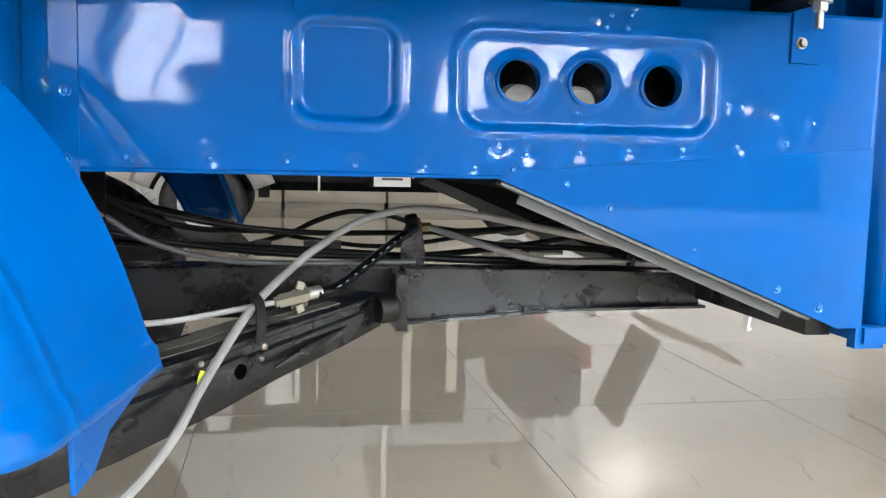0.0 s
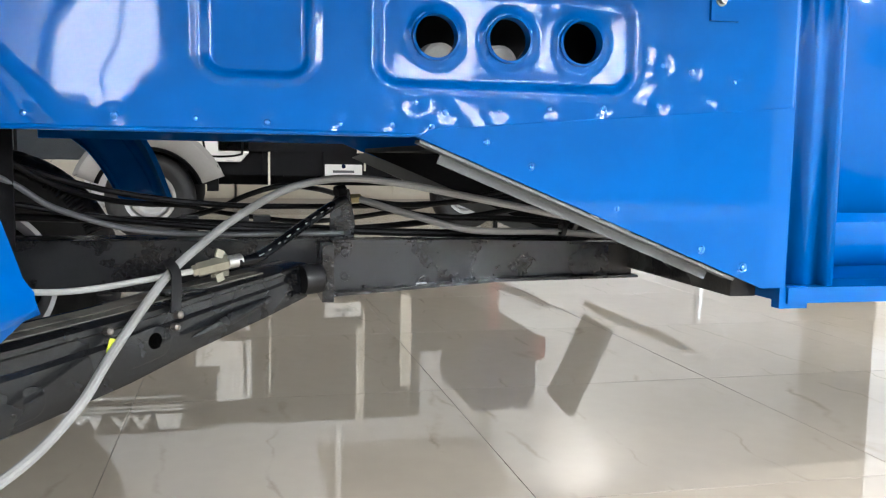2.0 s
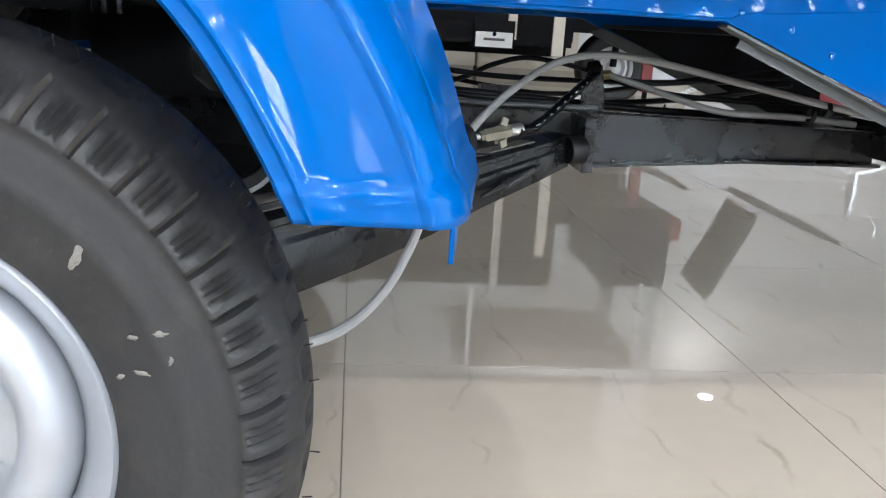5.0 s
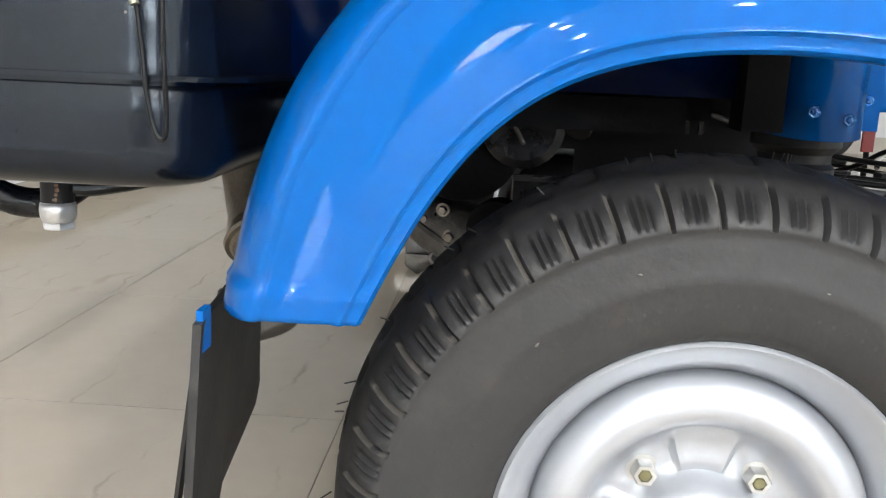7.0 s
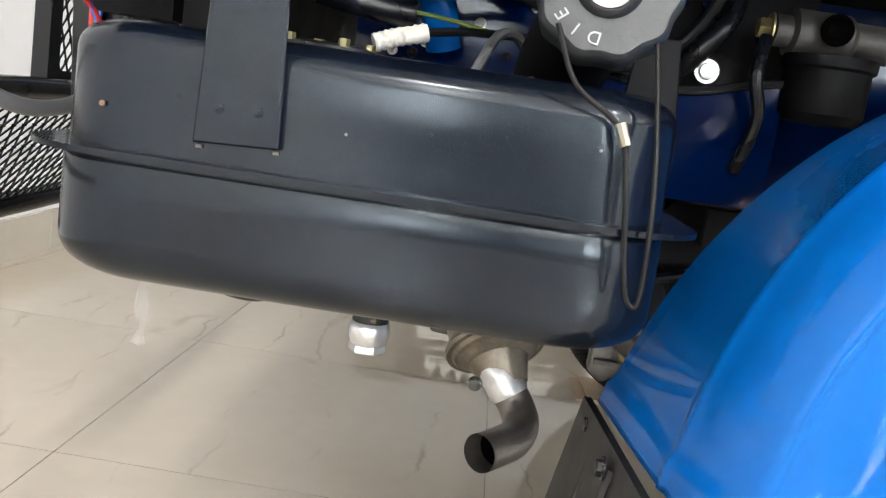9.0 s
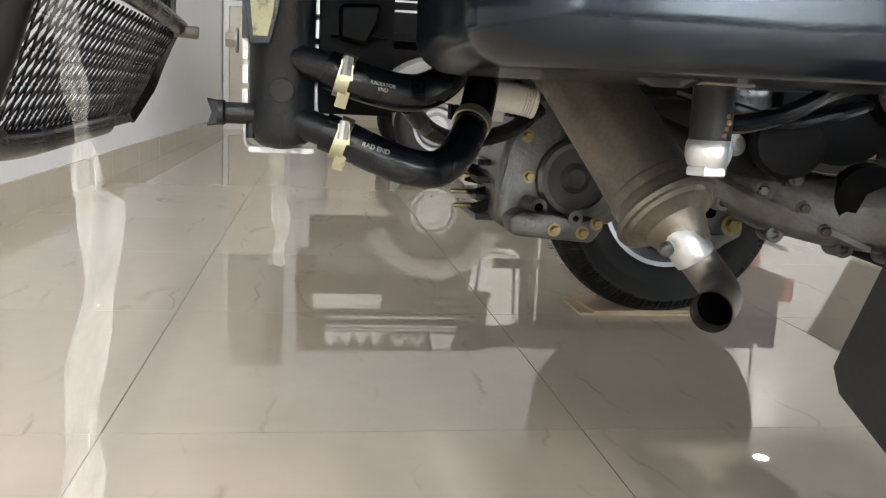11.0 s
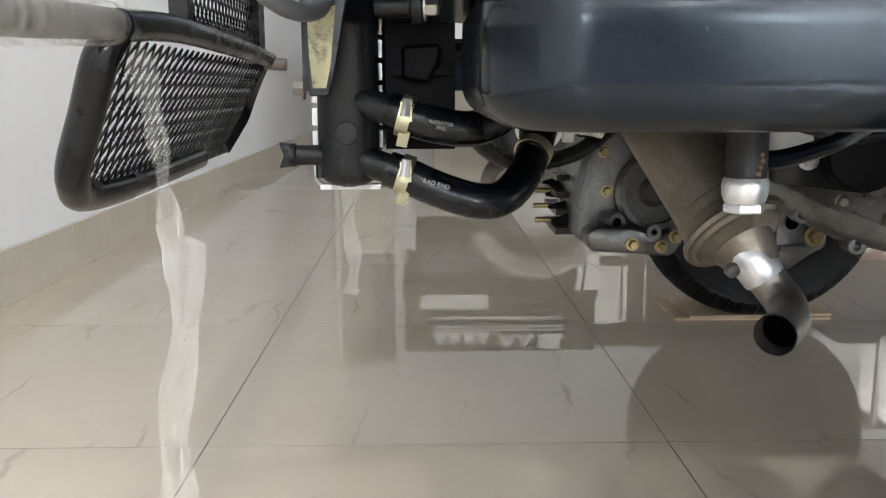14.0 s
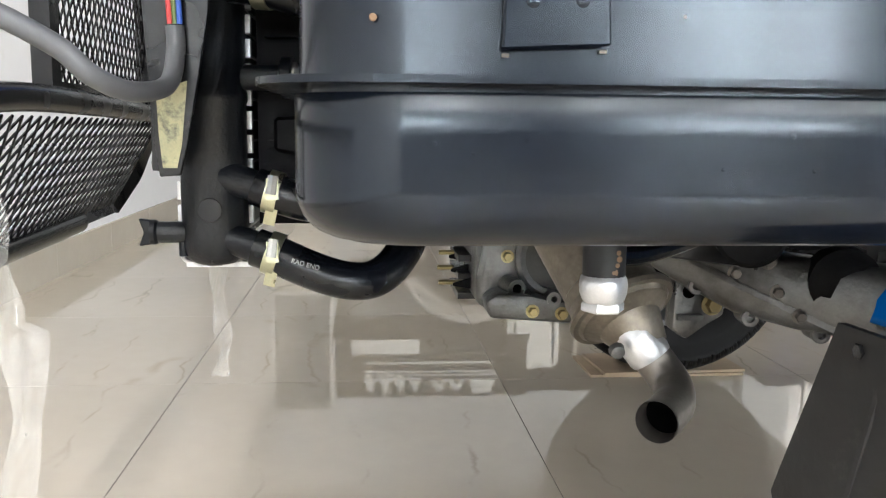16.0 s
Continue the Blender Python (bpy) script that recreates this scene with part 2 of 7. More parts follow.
GREYMARK = material("grey_marking", (0.24, 0.25, 0.255), 0.6, 0, 0, 0.1, 60)
PRINT = material("hose_print", (0.22, 0.22, 0.215), 0.6, 0, 0, 0.1, 60)
WHITEMARK = material("white_print", (0.66, 0.66, 0.64), 0.5, 0, 0, 0.06, 60)
RED = material("red_plastic", (0.5, 0.02, 0.02), 0.4, 0, 0, 0.1, 40)
BLUEWIRE = material("blue_wire", (0.03, 0.09, 0.4), 0.4, 0, 0, 0.1, 40)
RUST = material("rust", (0.11, 0.065, 0.035), 0.8, 0, 0, 0.3, 60)
GREENWIRE = material("dull_green_wire", (0.10, 0.14, 0.03), 0.5, 0, 0, 0.1, 40)
GREENTAG = material("yellow_green_tag", (0.62, 0.72, 0.06), 0.6, 0, 0, 0.1, 40)
CARD = material("corrugated_cardboard", (0.33, 0.25, 0.17), 0.85, 0, 0, 0.16, 25, 0.4, 110)
WALL = material("white_wall_paint", (0.74, 0.74, 0.748), 0.6, 0, 0, 0.03, 1.4, 0.15, 90, second=(0.66, 0.65, 0.63), second_amount=0.02, second_scale=5)
CEIL = material("white_ceiling", (0.68, 0.68, 0.68), 0.7, 0, 0, 0.02, 1.5)
SKIRT = material("beige_skirting_tile", (0.47, 0.425, 0.36), 0.22, 0, 0, 0.05, 3, rough_var=0.2)
GROUT = material("grey_brown_grout", (0.27, 0.24, 0.20), 0.85, 0, 0, 0.2, 30)
CREAM = material("cream_laminate", (0.62, 0.57, 0.47), 0.35, 0, 0, 0.06, 2)
DOORW = material("white_door_laminate", (0.78, 0.77, 0.74), 0.4, 0, 0, 0.04, 2)
STEELF = material("brushed_frame", (0.62, 0.62, 0.61), 0.32, 0.6, 0, 0.1, 30)
REDPANEL = material("red_panel", (0.2, 0.02, 0.02), 0.5, 0, 0, 0.1, 5)
# darker copy of the cast alloy, shadow put into its colour
DARKCAST = material("grimy_cast_alloy", (0.055, 0.052, 0.048), 0.5, 0.5, 0, 0.3, 30, 0.4, 160)
DARKGLASS = material("dark_window_glass", (0.16, 0.17, 0.18), 0.05, 0, 0, 0.05, 2)
GREYGUARD = material("grey_guard_paint", (0.27, 0.26, 0.25), 0.3, 0, 0.3, 0.08, 6)
DARKSTOOL = material("dark_moulded_seat", (0.05, 0.05, 0.055), 0.5, 0, 0, 0.1, 12)
CONCRETE = material("outside_paving", (0.34, 0.33, 0.31), 0.85, 0, 0, 0.2, 1.5, 0.4, 60)
# painted-over welds, paler than the panel with some glint in the colour
WELD = material("bright_weld_nugget", (0.01, 0.12, 0.40), 0.15, 0.3, 0.5, 0.1, 60)
FILM = clear_film()
GLASS = glass_material()
TILE = floor_material()
LED = glowing("downlight_diffuser", (1.0, 0.98, 0.95), 30.0)

# gloss tinted too, adding the sky's blue to reflections
TANK.node_tree.nodes["Principled BSDF"].inputs["Specular Tint"].default_value = (0.86, 0.94, 1.0, 1)

# ---- mesh helpers ----


def link_mesh(name, bm, mat, smooth=35.0):
    """One mesh object from a bmesh, smooth but for edges sharper than the given angle."""
    bmesh.ops.recalc_face_normals(bm, faces=bm.faces)
    for f in bm.faces:
        f.smooth = True
    for e in bm.edges:
        if len(e.link_faces) == 2 and e.calc_face_angle(0) > radians(smooth):
            e.smooth = False
    me = bpy.data.meshes.new(name)
    bm.to_mesh(me)
    bm.free()
    me.materials.append(mat)
    return new(name, me)


def part(name, bm, mat, parent, label="", smooth=35.0):
    ob = link_mesh(name, bm, mat, smooth)
    ob.parent = parent
    if parent is not None and label:
        tagged(ob, label)
    return ob


def like(ob, m, parent=None):
    """Another piece on the same mesh, at the pose m."""
    o = new(ob.name.split(".")[0], ob.data)
    o.parent = parent or ob.parent
    o.matrix_basis = m
    return o


def thing(name, at, label, category, group="", kind=""):
    ob = new(name)
    ob.empty_display_size = 0.05
    ob.location = at
    return tagged(ob, label, category, group, kind)


def bevelled(bm, width, segments=2, angle=25.0):
    if width:
        es = [e for e in bm.edges if len(e.link_faces) == 2 and e.calc_face_angle(0) > radians(angle)]
        bmesh.ops.bevel(bm, geom=es, offset=width, segments=segments, profile=0.5, affect="EDGES", clamp_overlap=True)
    return bm


def add_box(bm, c, s, m=None):
    """A box with its centre and sides added to bm."""
    vs = [bm.verts.new(Vector((c[0] + s[0] * i / 2, c[1] + s[1] * j / 2, c[2] + s[2] * k / 2))) for i in (-1, 1) for j in (-1, 1) for k in (-1, 1)]
    if m is not None:
        for v in vs:
            v.co = m @ v.co
    for q in ((0, 1, 3, 2), (4, 6, 7, 5), (0, 4, 5, 1), (2, 3, 7, 6), (0, 2, 6, 4), (1, 5, 7, 3)):
        bm.faces.new([vs[i] for i in q])
    return bm


def box(c, s, bevel=0.002, segments=2, m=None):
    return bevelled(add_box(bmesh.new(), c, s, m), bevel, segments)


def span(lo, hi, bevel=0.002, segments=2):
    """A bevelled box from its lowest to its highest corner."""
    return box([(a + b) / 2 for a, b in zip(lo, hi)], [b - a for a, b in zip(lo, hi)], bevel, segments)


def bent(points, step=6):
    """A smooth line through the points."""
    p = [Vector(q) for q in points]
    p = [p[0] * 2 - p[1], *p, p[-1] * 2 - p[-2]]
    out = []
    for i in range(1, len(p) - 2):
        for k in range(step):
            t = k / step
            a, b, c, d = p[i - 1:i + 3]
            out.append(0.5 * (2 * b + (c - a) * t + (2 * a - 5 * b + 4 * c - d) * t * t + (3 * b - a - 3 * c + d) * t ** 3))
    return [*out, p[-2]]


def add_tube(bm, line, radius, seg=10, caps=True, scale=None):
    """A round bar along a line; scale gives the radius at each of its points."""
    line = [Vector(q) for q in line]
    up, rings = None, []
    for i, q in enumerate(line):
        d = (line[min(i + 1, len(line) - 1)] - line[max(i - 1, 0)]).normalized()
        if up is None:
            up = d.orthogonal().normalized()
        up = (up - d * up.dot(d)).normalized()
        side = d.cross(up)
        r = radius * (scale[i] if scale else 1)
        rings.append([bm.verts.new(q + (up * math.cos(a) + side * math.sin(a)) * r) for a in (2 * math.pi * k / seg for k in range(seg))])
    for a, b in zip(rings, rings[1:]):
        for k in range(seg):
            bm.faces.new((a[k], a[(k + 1) % seg], b[(k + 1) % seg], b[k]))
    if caps:
        bm.faces.new(rings[0][::-1])
        bm.faces.new(rings[-1])
    return bm


def tube(points, radius, seg=10, step=6, caps=True):
    return add_tube(bmesh.new(), bent(points, step) if step else points, radius, seg, caps)


def turned(bm, profile, m, seg=32, closed=False):
    """A lathe form: (radius, height) pairs round the z axis of m."""
    rings = []
    for r, h in profile:
        if r < 1e-6:
            rings.append([bm.verts.new(m @ Vector((0, 0, h)))])
        else:
            rings.append([bm.verts.new(m @ Vector((r * math.cos(a), r * math.sin(a), h))) for a in (2 * math.pi * k / seg for k in range(seg))])
    pairs = list(zip(rings, rings[1:])) + ([(rings[-1], rings[0])] if closed else [])
    for a, b in pairs:
        for k in range(seg):
            n = (k + 1) % seg
            if len(a) == 1 and len(b) == 1:
                continue
            if len(a) == 1:
                bm.faces.new((a[0], b[n], b[k]))
            elif len(b) == 1:
                bm.faces.new((a[k], a[n], b[0]))
            else:
                bm.faces.new((a[k], a[n], b[n], b[k]))
    return bm


def lathe(profile, m=Matrix(), seg=32, closed=False):
    return turned(bmesh.new(), profile, m, seg, closed)


def axis(at, way):
    """A pose at a place with its z axis along a way."""
    return Matrix.Translation(at) @ Vector(way).to_track_quat("Z", "Y").to_matrix().to_4x4()


def slab(outline, depth, m=Matrix(), bevel=0.0, segments=2):
    """A plate: an outline in the xy plane of m, thickened along its z axis."""
    bm = bmesh.new()
    lo = [bm.verts.new(m @ Vector((x, y, 0))) for x, y in outline]
    hi = [bm.verts.new(m @ Vector((x, y, depth))) for x, y in outline]
    bm.faces.new(lo[::-1])
    bm.faces.new(hi)
    n = len(lo)
    for k in range(n):
        bm.faces.new((lo[k], lo[(k + 1) % n], hi[(k + 1) % n], hi[k]))
    bmesh.ops.recalc_face_normals(bm, faces=bm.faces)
    return bevelled(bm, bevel, segments)


XZ = Matrix(((1, 0, 0, 0), (0, 0, -1, 0), (0, 1, 0, 0), (0, 0, 0, 1)))  # outline x, y -> x, z; depth towards -y


def bolt_mesh(r=0.007, washer=True, length=0.006):
    """A hexagon head on a washer, its axis along z."""
    bm = bmesh.new()
    if washer:
        turned(bm, [(0, 0), (r * 1.45, 0), (r * 1.45, r * 0.22), (0, r * 0.22)], Matrix(), 18)
    turned(bm, [(0, r * 0.2), (r, r * 0.2), (r, length * 0.85), (r * 0.86, length), (0, length)], Matrix(), 6)
    return bm


def ribbon(bm, line, wide, normal, thick):
    """A flat strap along a line."""
    line = [Vector(q) for q in line]
    rings = []
    for i, q in enumerate(line):
        d = (line[min(i + 1, len(line) - 1)] - line[max(i - 1, 0)]).normalized()
        n = Vector(normal)
        n = (n - d * n.dot(d)).normalized()
        s = d.cross(n) * wide / 2
        n *= thick / 2
        rings.append([bm.verts.new(q + v) for v in (s + n, -s + n, -s - n, s - n)])
    for a, b in zip(rings, rings[1:]):
        for k in range(4):
            bm.faces.new((a[k], a[(k + 1) % 4], b[(k + 1) % 4], b[k]))
    bm.faces.new(rings[0][::-1])
    bm.faces.new(rings[-1])
    return bm


def letters(text, m, size, mat, parent, name, depth=0.0006):
    """Raised lettering in the built-in font."""
    cu = bpy.data.curves.new(name, "FONT")
    cu.body, cu.size, cu.extrude, cu.align_x, cu.align_y = text, size, depth, "CENTER", "CENTER"
    tmp = new(name, cu)
    me = bpy.data.meshes.new_from_object(tmp)
    bpy.data.objects.remove(tmp)
    me.materials.clear()
    me.materials.append(mat)
    ob = new(name, me)
    ob.parent = parent
    ob.matrix_basis = m
    return ob

# ---- the showroom ----
X0, X1, Y0, Y1, H = -1.57, 7.2, -9.0, 8.55, 3.3
ZL, ZH = 1.3, 2.5
tagged(part("wall_west", span((X0 - 0.2, Y0 - 0.2, 0), (X0, Y1 + 0.2, H), 0), WALL, None), "plain white painted wall", "wall", kind="structure")
tagged(part("wall_north", span((X0, Y1, 0), (X1, Y1 + 0.2, H), 0), WALL, None), "white painted back wall of the showroom", "wall", kind="structure")
# openings added out of view for side light; the last brightens the back
EAST = [(-7.6, -4.9), (-4.5, -1.8), (-1.4, 1.3), (1.7, 4.4)]
bm = bmesh.new()
edges_y = [Y0 - 0.2] + [v for o in EAST for v in o] + [Y1 + 0.2]
for a, b in zip(edges_y[::2], edges_y[1::2]):
    add_box(bm, (X1 + 0.1, (a + b) / 2, H / 2), (0.2, b - a, H))
for a, b in EAST:
    add_box(bm, (X1 + 0.1, (a + b) / 2, (H + 2.8) / 2), (0.2, b - a, H - 2.8))
    add_box(bm, (X1 + 0.1, (a + b) / 2, 0.1), (0.2, b - a, 0.2))
tagged(part("wall_east", bm, WALL, None), "white side wall with four large window openings", "wall", kind="structure")
for i, (a, b) in enumerate(EAST):
    w = tagged(new("window_%d" % (i + 4)), "large clear shop window in a metal frame", "window", "shop windows", "structure")
    w.matrix_basis = pose(X1 + 0.1, (a + b) / 2, 0.2, 0, 0, 90)
    wide, tall = b - a, 2.6
    bm = bmesh.new()
    for x in (-wide / 2 + 0.025, 0, wide / 2 - 0.025):
        add_box(bm, (x, 0, tall / 2), (0.05, 0.08, tall))
    for z in (0.025, tall - 0.025):
        for s in (-1, 1):
            add_box(bm, (s * wide / 4, 0, z), (wide / 2 - 0.075, 0.07, 0.05))
    part("window_frame", bm, STEELF, w)
    for s in (-1, 1):
        g = part("pane", box((s * wide / 4, 0, tall / 2), (wide / 2 - 0.075, 0.006, tall - 0.1), 0), GLASS, w)
        g.visible_shadow = False
    # fill lamp in the added opening
    lamp("daylight_east", "AREA", look((X1 + 0.16, (a + b) / 2, 1.5), (0, (a + b) / 2, 1.1)), 36, (0.97, 0.985, 1.0), wide - 0.14, 2.5)
tagged(part("ceiling", span((X0 - 0.2, Y0 - 0.2, H), (X1 + 0.2, Y1 + 0.2, H + 0.15), 0), CEIL, None), "flat white ceiling", "ceiling", kind="structure")
OPEN = [(-1.5, -0.4), (2.2, 4.3), (4.5, 5.5)]
bm = bmesh.new()
edges_x = [X0] + [v for o in OPEN for v in o] + [X1]
for a, b in zip(edges_x[::2], edges_x[1::2]):
    add_box(bm, ((a + b) / 2, Y0 - 0.1, H / 2), (b - a, 0.2, H))
for a, b in OPEN:
    add_box(bm, ((a + b) / 2, Y0 - 0.1, (H + ZH) / 2), (b - a, 0.2, H - ZH))
    add_box(bm, ((a + b) / 2, Y0 - 0.1, ZL / 2), (b - a, 0.2, ZL))
# wall out of view, made dark so glossy paint mirrors less white
tagged(part("wall_south", bm, DARK_WALL, None), "dark clad front wall with three window openings", "wall", kind="structure")
for i, (a, b) in enumerate(OPEN):
    w = tagged(new("window_%d" % (i + 1)), "clear shop window in a metal frame", "window", "shop windows", "structure")
    w.location = ((a + b) / 2, Y0 - 0.1, ZL)
    wide, tall = b - a, ZH - ZL
    bm = bmesh.new()
    for x in (-wide / 2 + 0.025, 0, wide / 2 - 0.025):
        add_box(bm, (x, 0, tall / 2), (0.05, 0.08, tall))
    for z in (0.025, tall - 0.025):
        for s in (-1, 1):
            add_box(bm, (s * wide / 4, 0, z), (wide / 2 - 0.075, 0.07, 0.05))
    part("window_frame", bm, STEELF, w)
    for s in (-1, 1):
        g = part("pane", box((s * wide / 4, 0, tall / 2), (wide / 2 - 0.075, 0.006, tall - 0.1), 0), GLASS, w)
        g.visible_shadow = False
    lamp("daylight_window", "AREA", look(((a + b) / 2, Y0 - 0.16, (ZL + ZH) / 2), ((a + b) / 2, 2, 1.2)), (60 if i == 0 else 84) * wide, (0.88, 0.94, 1.0), wide - 0.14, ZH - ZL - 0.1)
tagged(part("ground", span((-40, -60, -0.4), (45, 60, -0.12), 0), CONCRETE, None), "grey paving round the building", "ground", kind="structure")

# round ceiling downlights: first one mirrored in the floor, front rows added for light
spot = thing("ceiling_downlight", (0, 0, H), "round white recessed ceiling downlight, lit", "ceiling light", "ceiling downlights")
part("trim_ring", lathe([(0.075, -0.006), (0.1, -0.006), (0.1, 0.0), (0.075, 0.0)], Matrix(), 28, True), CEIL, spot)
part("diffuser", lathe([(0, -0.003), (0.075, -0.003), (0.075, -0.001), (0, -0.001)], Matrix(), 28), LED, spot)
SPOTS = [(4.19, 8.05)] + [(x, y) for x in (-0.6, 1.2, 3.0, 4.8) for y in (-8.2, -6.4, -4.4, -2.4)]
spot.location = (*SPOTS[0], H)
for x, y in SPOTS[1:]:
    copy_thing(spot, pose(x, y, H))
lamp("downlight_bulb", "AREA", pose(*SPOTS[0], H - 0.012), 11, (1.0, 0.93, 0.82), 0.15).data.shape = "DISK"
# lamps of the added rows, out of view, for light from overhead
for x, y in SPOTS[1:]:
    bulb = lamp("downlight_bulb", "AREA", pose(x, y, H - 0.012), 46, (1.0, 0.99, 0.97), 0.15)
    bulb.data.shape = "DISK"

# skirting tiles along the side wall and the back wall
bb = tagged(new("baseboard"), "beige glazed skirting tiles", "baseboard", kind="structure")
base_tile = part("skirting_tile", span((0, 0, 0.0), (0.012, 0.597, 0.108), 0.0015, 1), SKIRT, bb)
base_tile.location = (X0, -1.1, 0)
for k in range(-13, 16):
    if k:
        like(base_tile, pose(X0, -1.1 + 0.6 * k, 0))
rear_tile = part("rear_skirting_tile", span((0, -0.012, 0.0), (0.597, 0, 0.108), 0.0015, 1), SKIRT, bb)
rear_tile.location = (2.2, Y1, 0)
for k in range(1, 8):
    like(rear_tile, pose(2.2 + 0.6 * k, Y1, 0))

# back of the room: white door leaf in a metal frame, then low cream cupboards
d = tagged(new("door_1"), "closed pale door, panelled below and glazed above, in a metal frame", "door", kind="structure")
d.location = (-1.24, Y1, 0)
bm = bmesh.new()
for x in (-0.29, 0.31):
    add_box(bm, (x, -0.04, 1.225), (0.05, 0.08, 2.45))
for z, tall in ((0.03, 0.06), (1.185, 0.05), (2.425, 0.05)):
    add_box(bm, (0.01, -0.04, z), (0.55, 0.08, tall))
part("door_frame", bevelled(bm, 0.003), DOORW, d)
part("door_leaf", span((-0.26, -0.05, 0.065), (0.28, -0.015, 1.155), 0.002), CREAM, d)
part("pane", span((-0.26, -0.04, 1.215), (0.28, -0.03, 2.395), 0.001), DARKGLASS, d, "dark grey glass pane")
part("door_handle", tube([(0.24, -0.05, 1.0), (0.24, -0.1, 1.0), (0.16, -0.1, 1.0)], 0.009, 10), ZINC, d, "chrome lever handle")


def cupboard(x):
    c = thing("base_cupboard", (x, Y1 - 0.42, 0), "low cream laminate cupboard with pale metal edging", "cupboard", "cupboards along the back wall")
    part("carcass", span((0, 0.02, 0.08), (0.98, 0.41, 0.86), 0.003), CREAM, c)
    part("plinth", span((0.01, 0.05, 0), (0.97, 0.40, 0.08), 0.002), SKIRT, c)
    for k in (0, 1):
        leaf = part("door", span((0.012 + 0.488 * k, 0, 0.11), (0.48 + 0.488 * k, 0.018, 0.83), 0.003), CREAM, c)
        part("handle", tube([(0.44 + 0.1 * k, 0, 0.7), (0.44 + 0.1 * k, -0.03, 0.7), (0.44 + 0.1 * k, -0.03, 0.58), (0.44 + 0.1 * k, 0, 0.58)], 0.005, 8, 3), ZINC, leaf)
    part("edge_strip", span((0, -0.004, 0.84), (0.98, 0.0, 0.86), 0.001), STEELF, c)
    return c


cup = cupboard(-0.55)
for k in range(1, 3):
    copy_thing(cup, pose(-0.55 + 1.0 * k, Y1 - 0.42, 0))

# pillar with tiled base
pil = tagged(new("pillar"), "square white column with a beige tiled base", "pillar", kind="structure")
pil.location = (2.83, 2.4, 0)
part("shaft", span((-0.20, -0.20, 0.13), (0.20, 0.20, H), 0.004), WALL, pil)
for k in range(4):
    t = part("base_tile", span((-0.212, -0.212, 0), (0.212, -0.2, 0.13), 0.0015, 1), SKIRT, pil) if k == 0 else like(t, pose(0, 0, 0, 0, 0, 90 * k))

# red display panel and chrome stools
tagged(part("display_plinth", span((3.9, 6.7, 0), (6.6, 7.6, 0.14), 0.006), REDPANEL, None), "low dark red display plinth on the floor", "plinth")
# made-up red upright that gives the floor its red streak
sg = thing("sign_stand", (1.9, 4.42, 0), "narrow red upright on a dark foot, added for a red streak in the floor", "sign")
part("foot_plate", span((-0.1, -0.08, 0), (0.1, 0.08, 0.012), 0.003), BLACK_DULL, sg)
part("post", span((-0.012, -0.01, 0.012), (0.012, 0.01, 0.2), 0.002), BLACK_DULL, sg)
part("board", span((-0.03, -0.012, 0.16), (0.03, 0.012, 0.5), 0.004), REDPANEL, sg)
copy_thing(pil, pose(2.69, 6.6, 0))


def stool(x, y, turn):
    s = thing("visitor_chair", (x, y, 0), "visitor chair with a splayed chrome foot and dark seat", "chair", "visitor chairs")
    for a in (0,):
        m = pose(0, 0, 0, 0, 0, a)
        line = [m @ Vector(q) for q in bent([(-0.25, 0, 0.03), (-0.21, 0, 0.065), (-0.1, 0, 0.13), (0, 0, 0.155), (0.1, 0, 0.13), (0.21, 0, 0.065), (0.25, 0, 0.03)], 5)]
        part("foot", ribbon(bmesh.new(), line, 0.035, (0, 0, 1), 0.02), CHROME, s)
        for e in (-0.25, 0.25):
            part("glide", lathe([(0, 0), (0.016, 0), (0.016, 0.012), (0.007, 0.016), (0.007, 0.03), (0, 0.03)], m @ Matrix.Translation((e, 0, 0)), 14), BLACK_DULL, s)
    part("stem", lathe([(0, 0.15), (0.024, 0.15), (0.024, 0.30), (0.017, 0.30), (0.017, 0.36), (0, 0.36)], Matrix(), 18), CHROME, s)
    part("swan_tube", tube([(0, 0, 0.34), (0.10, 0, 0.37), (0.155, 0, 0.45), (0.11, 0, 0.535), (0.0, 0, 0.55), (-0.16, 0, 0.55)], 0.012, 12, 8), CHROME, s)
    part("seat", box((0, 0, 0), (0.5, 0.46, 0.03), 0.012, 3, pose(-0.30, 0.1, 0.42, 0, -22, 0)), DARKSTOOL, s)
    part("backrest", box((0, 0, 0), (0.03, 0.46, 0.5), 0.012, 3, pose(-0.62, 0.1, 0.62, 0, -24, 0)), DARKSTOOL, s)
    for k in (-0.12, 0.1):
        part("edge_tube", tube([(-0.08, 0.1 + k, 0.50), (-0.34, 0.1 + k, 0.42), (-0.52, 0.1 + k, 0.42), (-0.72, 0.1 + k, 0.84)], 0.008, 8), CHROME, s)
    s.matrix_basis = pose(x, y, 0, 0, 0, turn)
    return s


st = stool(2.87, 3.83, -6)
copy_thing(st, pose(2.6, 5.3, 0, 0, 0, -4))

# ---- the blue three-wheeler ----
VEH = thing("cargo_three_wheeler", (0, 0.69, 0), "blue three-wheeled cargo carrier with rear engine, standing on polished tiles", "three-wheeler")
VEH_IN = Matrix.Translation((0, -0.69, 0))


def vp(name, bm, mat, parent=None, label="", smooth=35.0):
    """A part of the carrier given in room coordinates."""
    ob = part(name, bm, mat, parent or VEH, label, smooth)
    if parent is None:
        ob.matrix_basis = VEH_IN
    return ob


# wheels
WX, WZ = 0.012, 0.2305


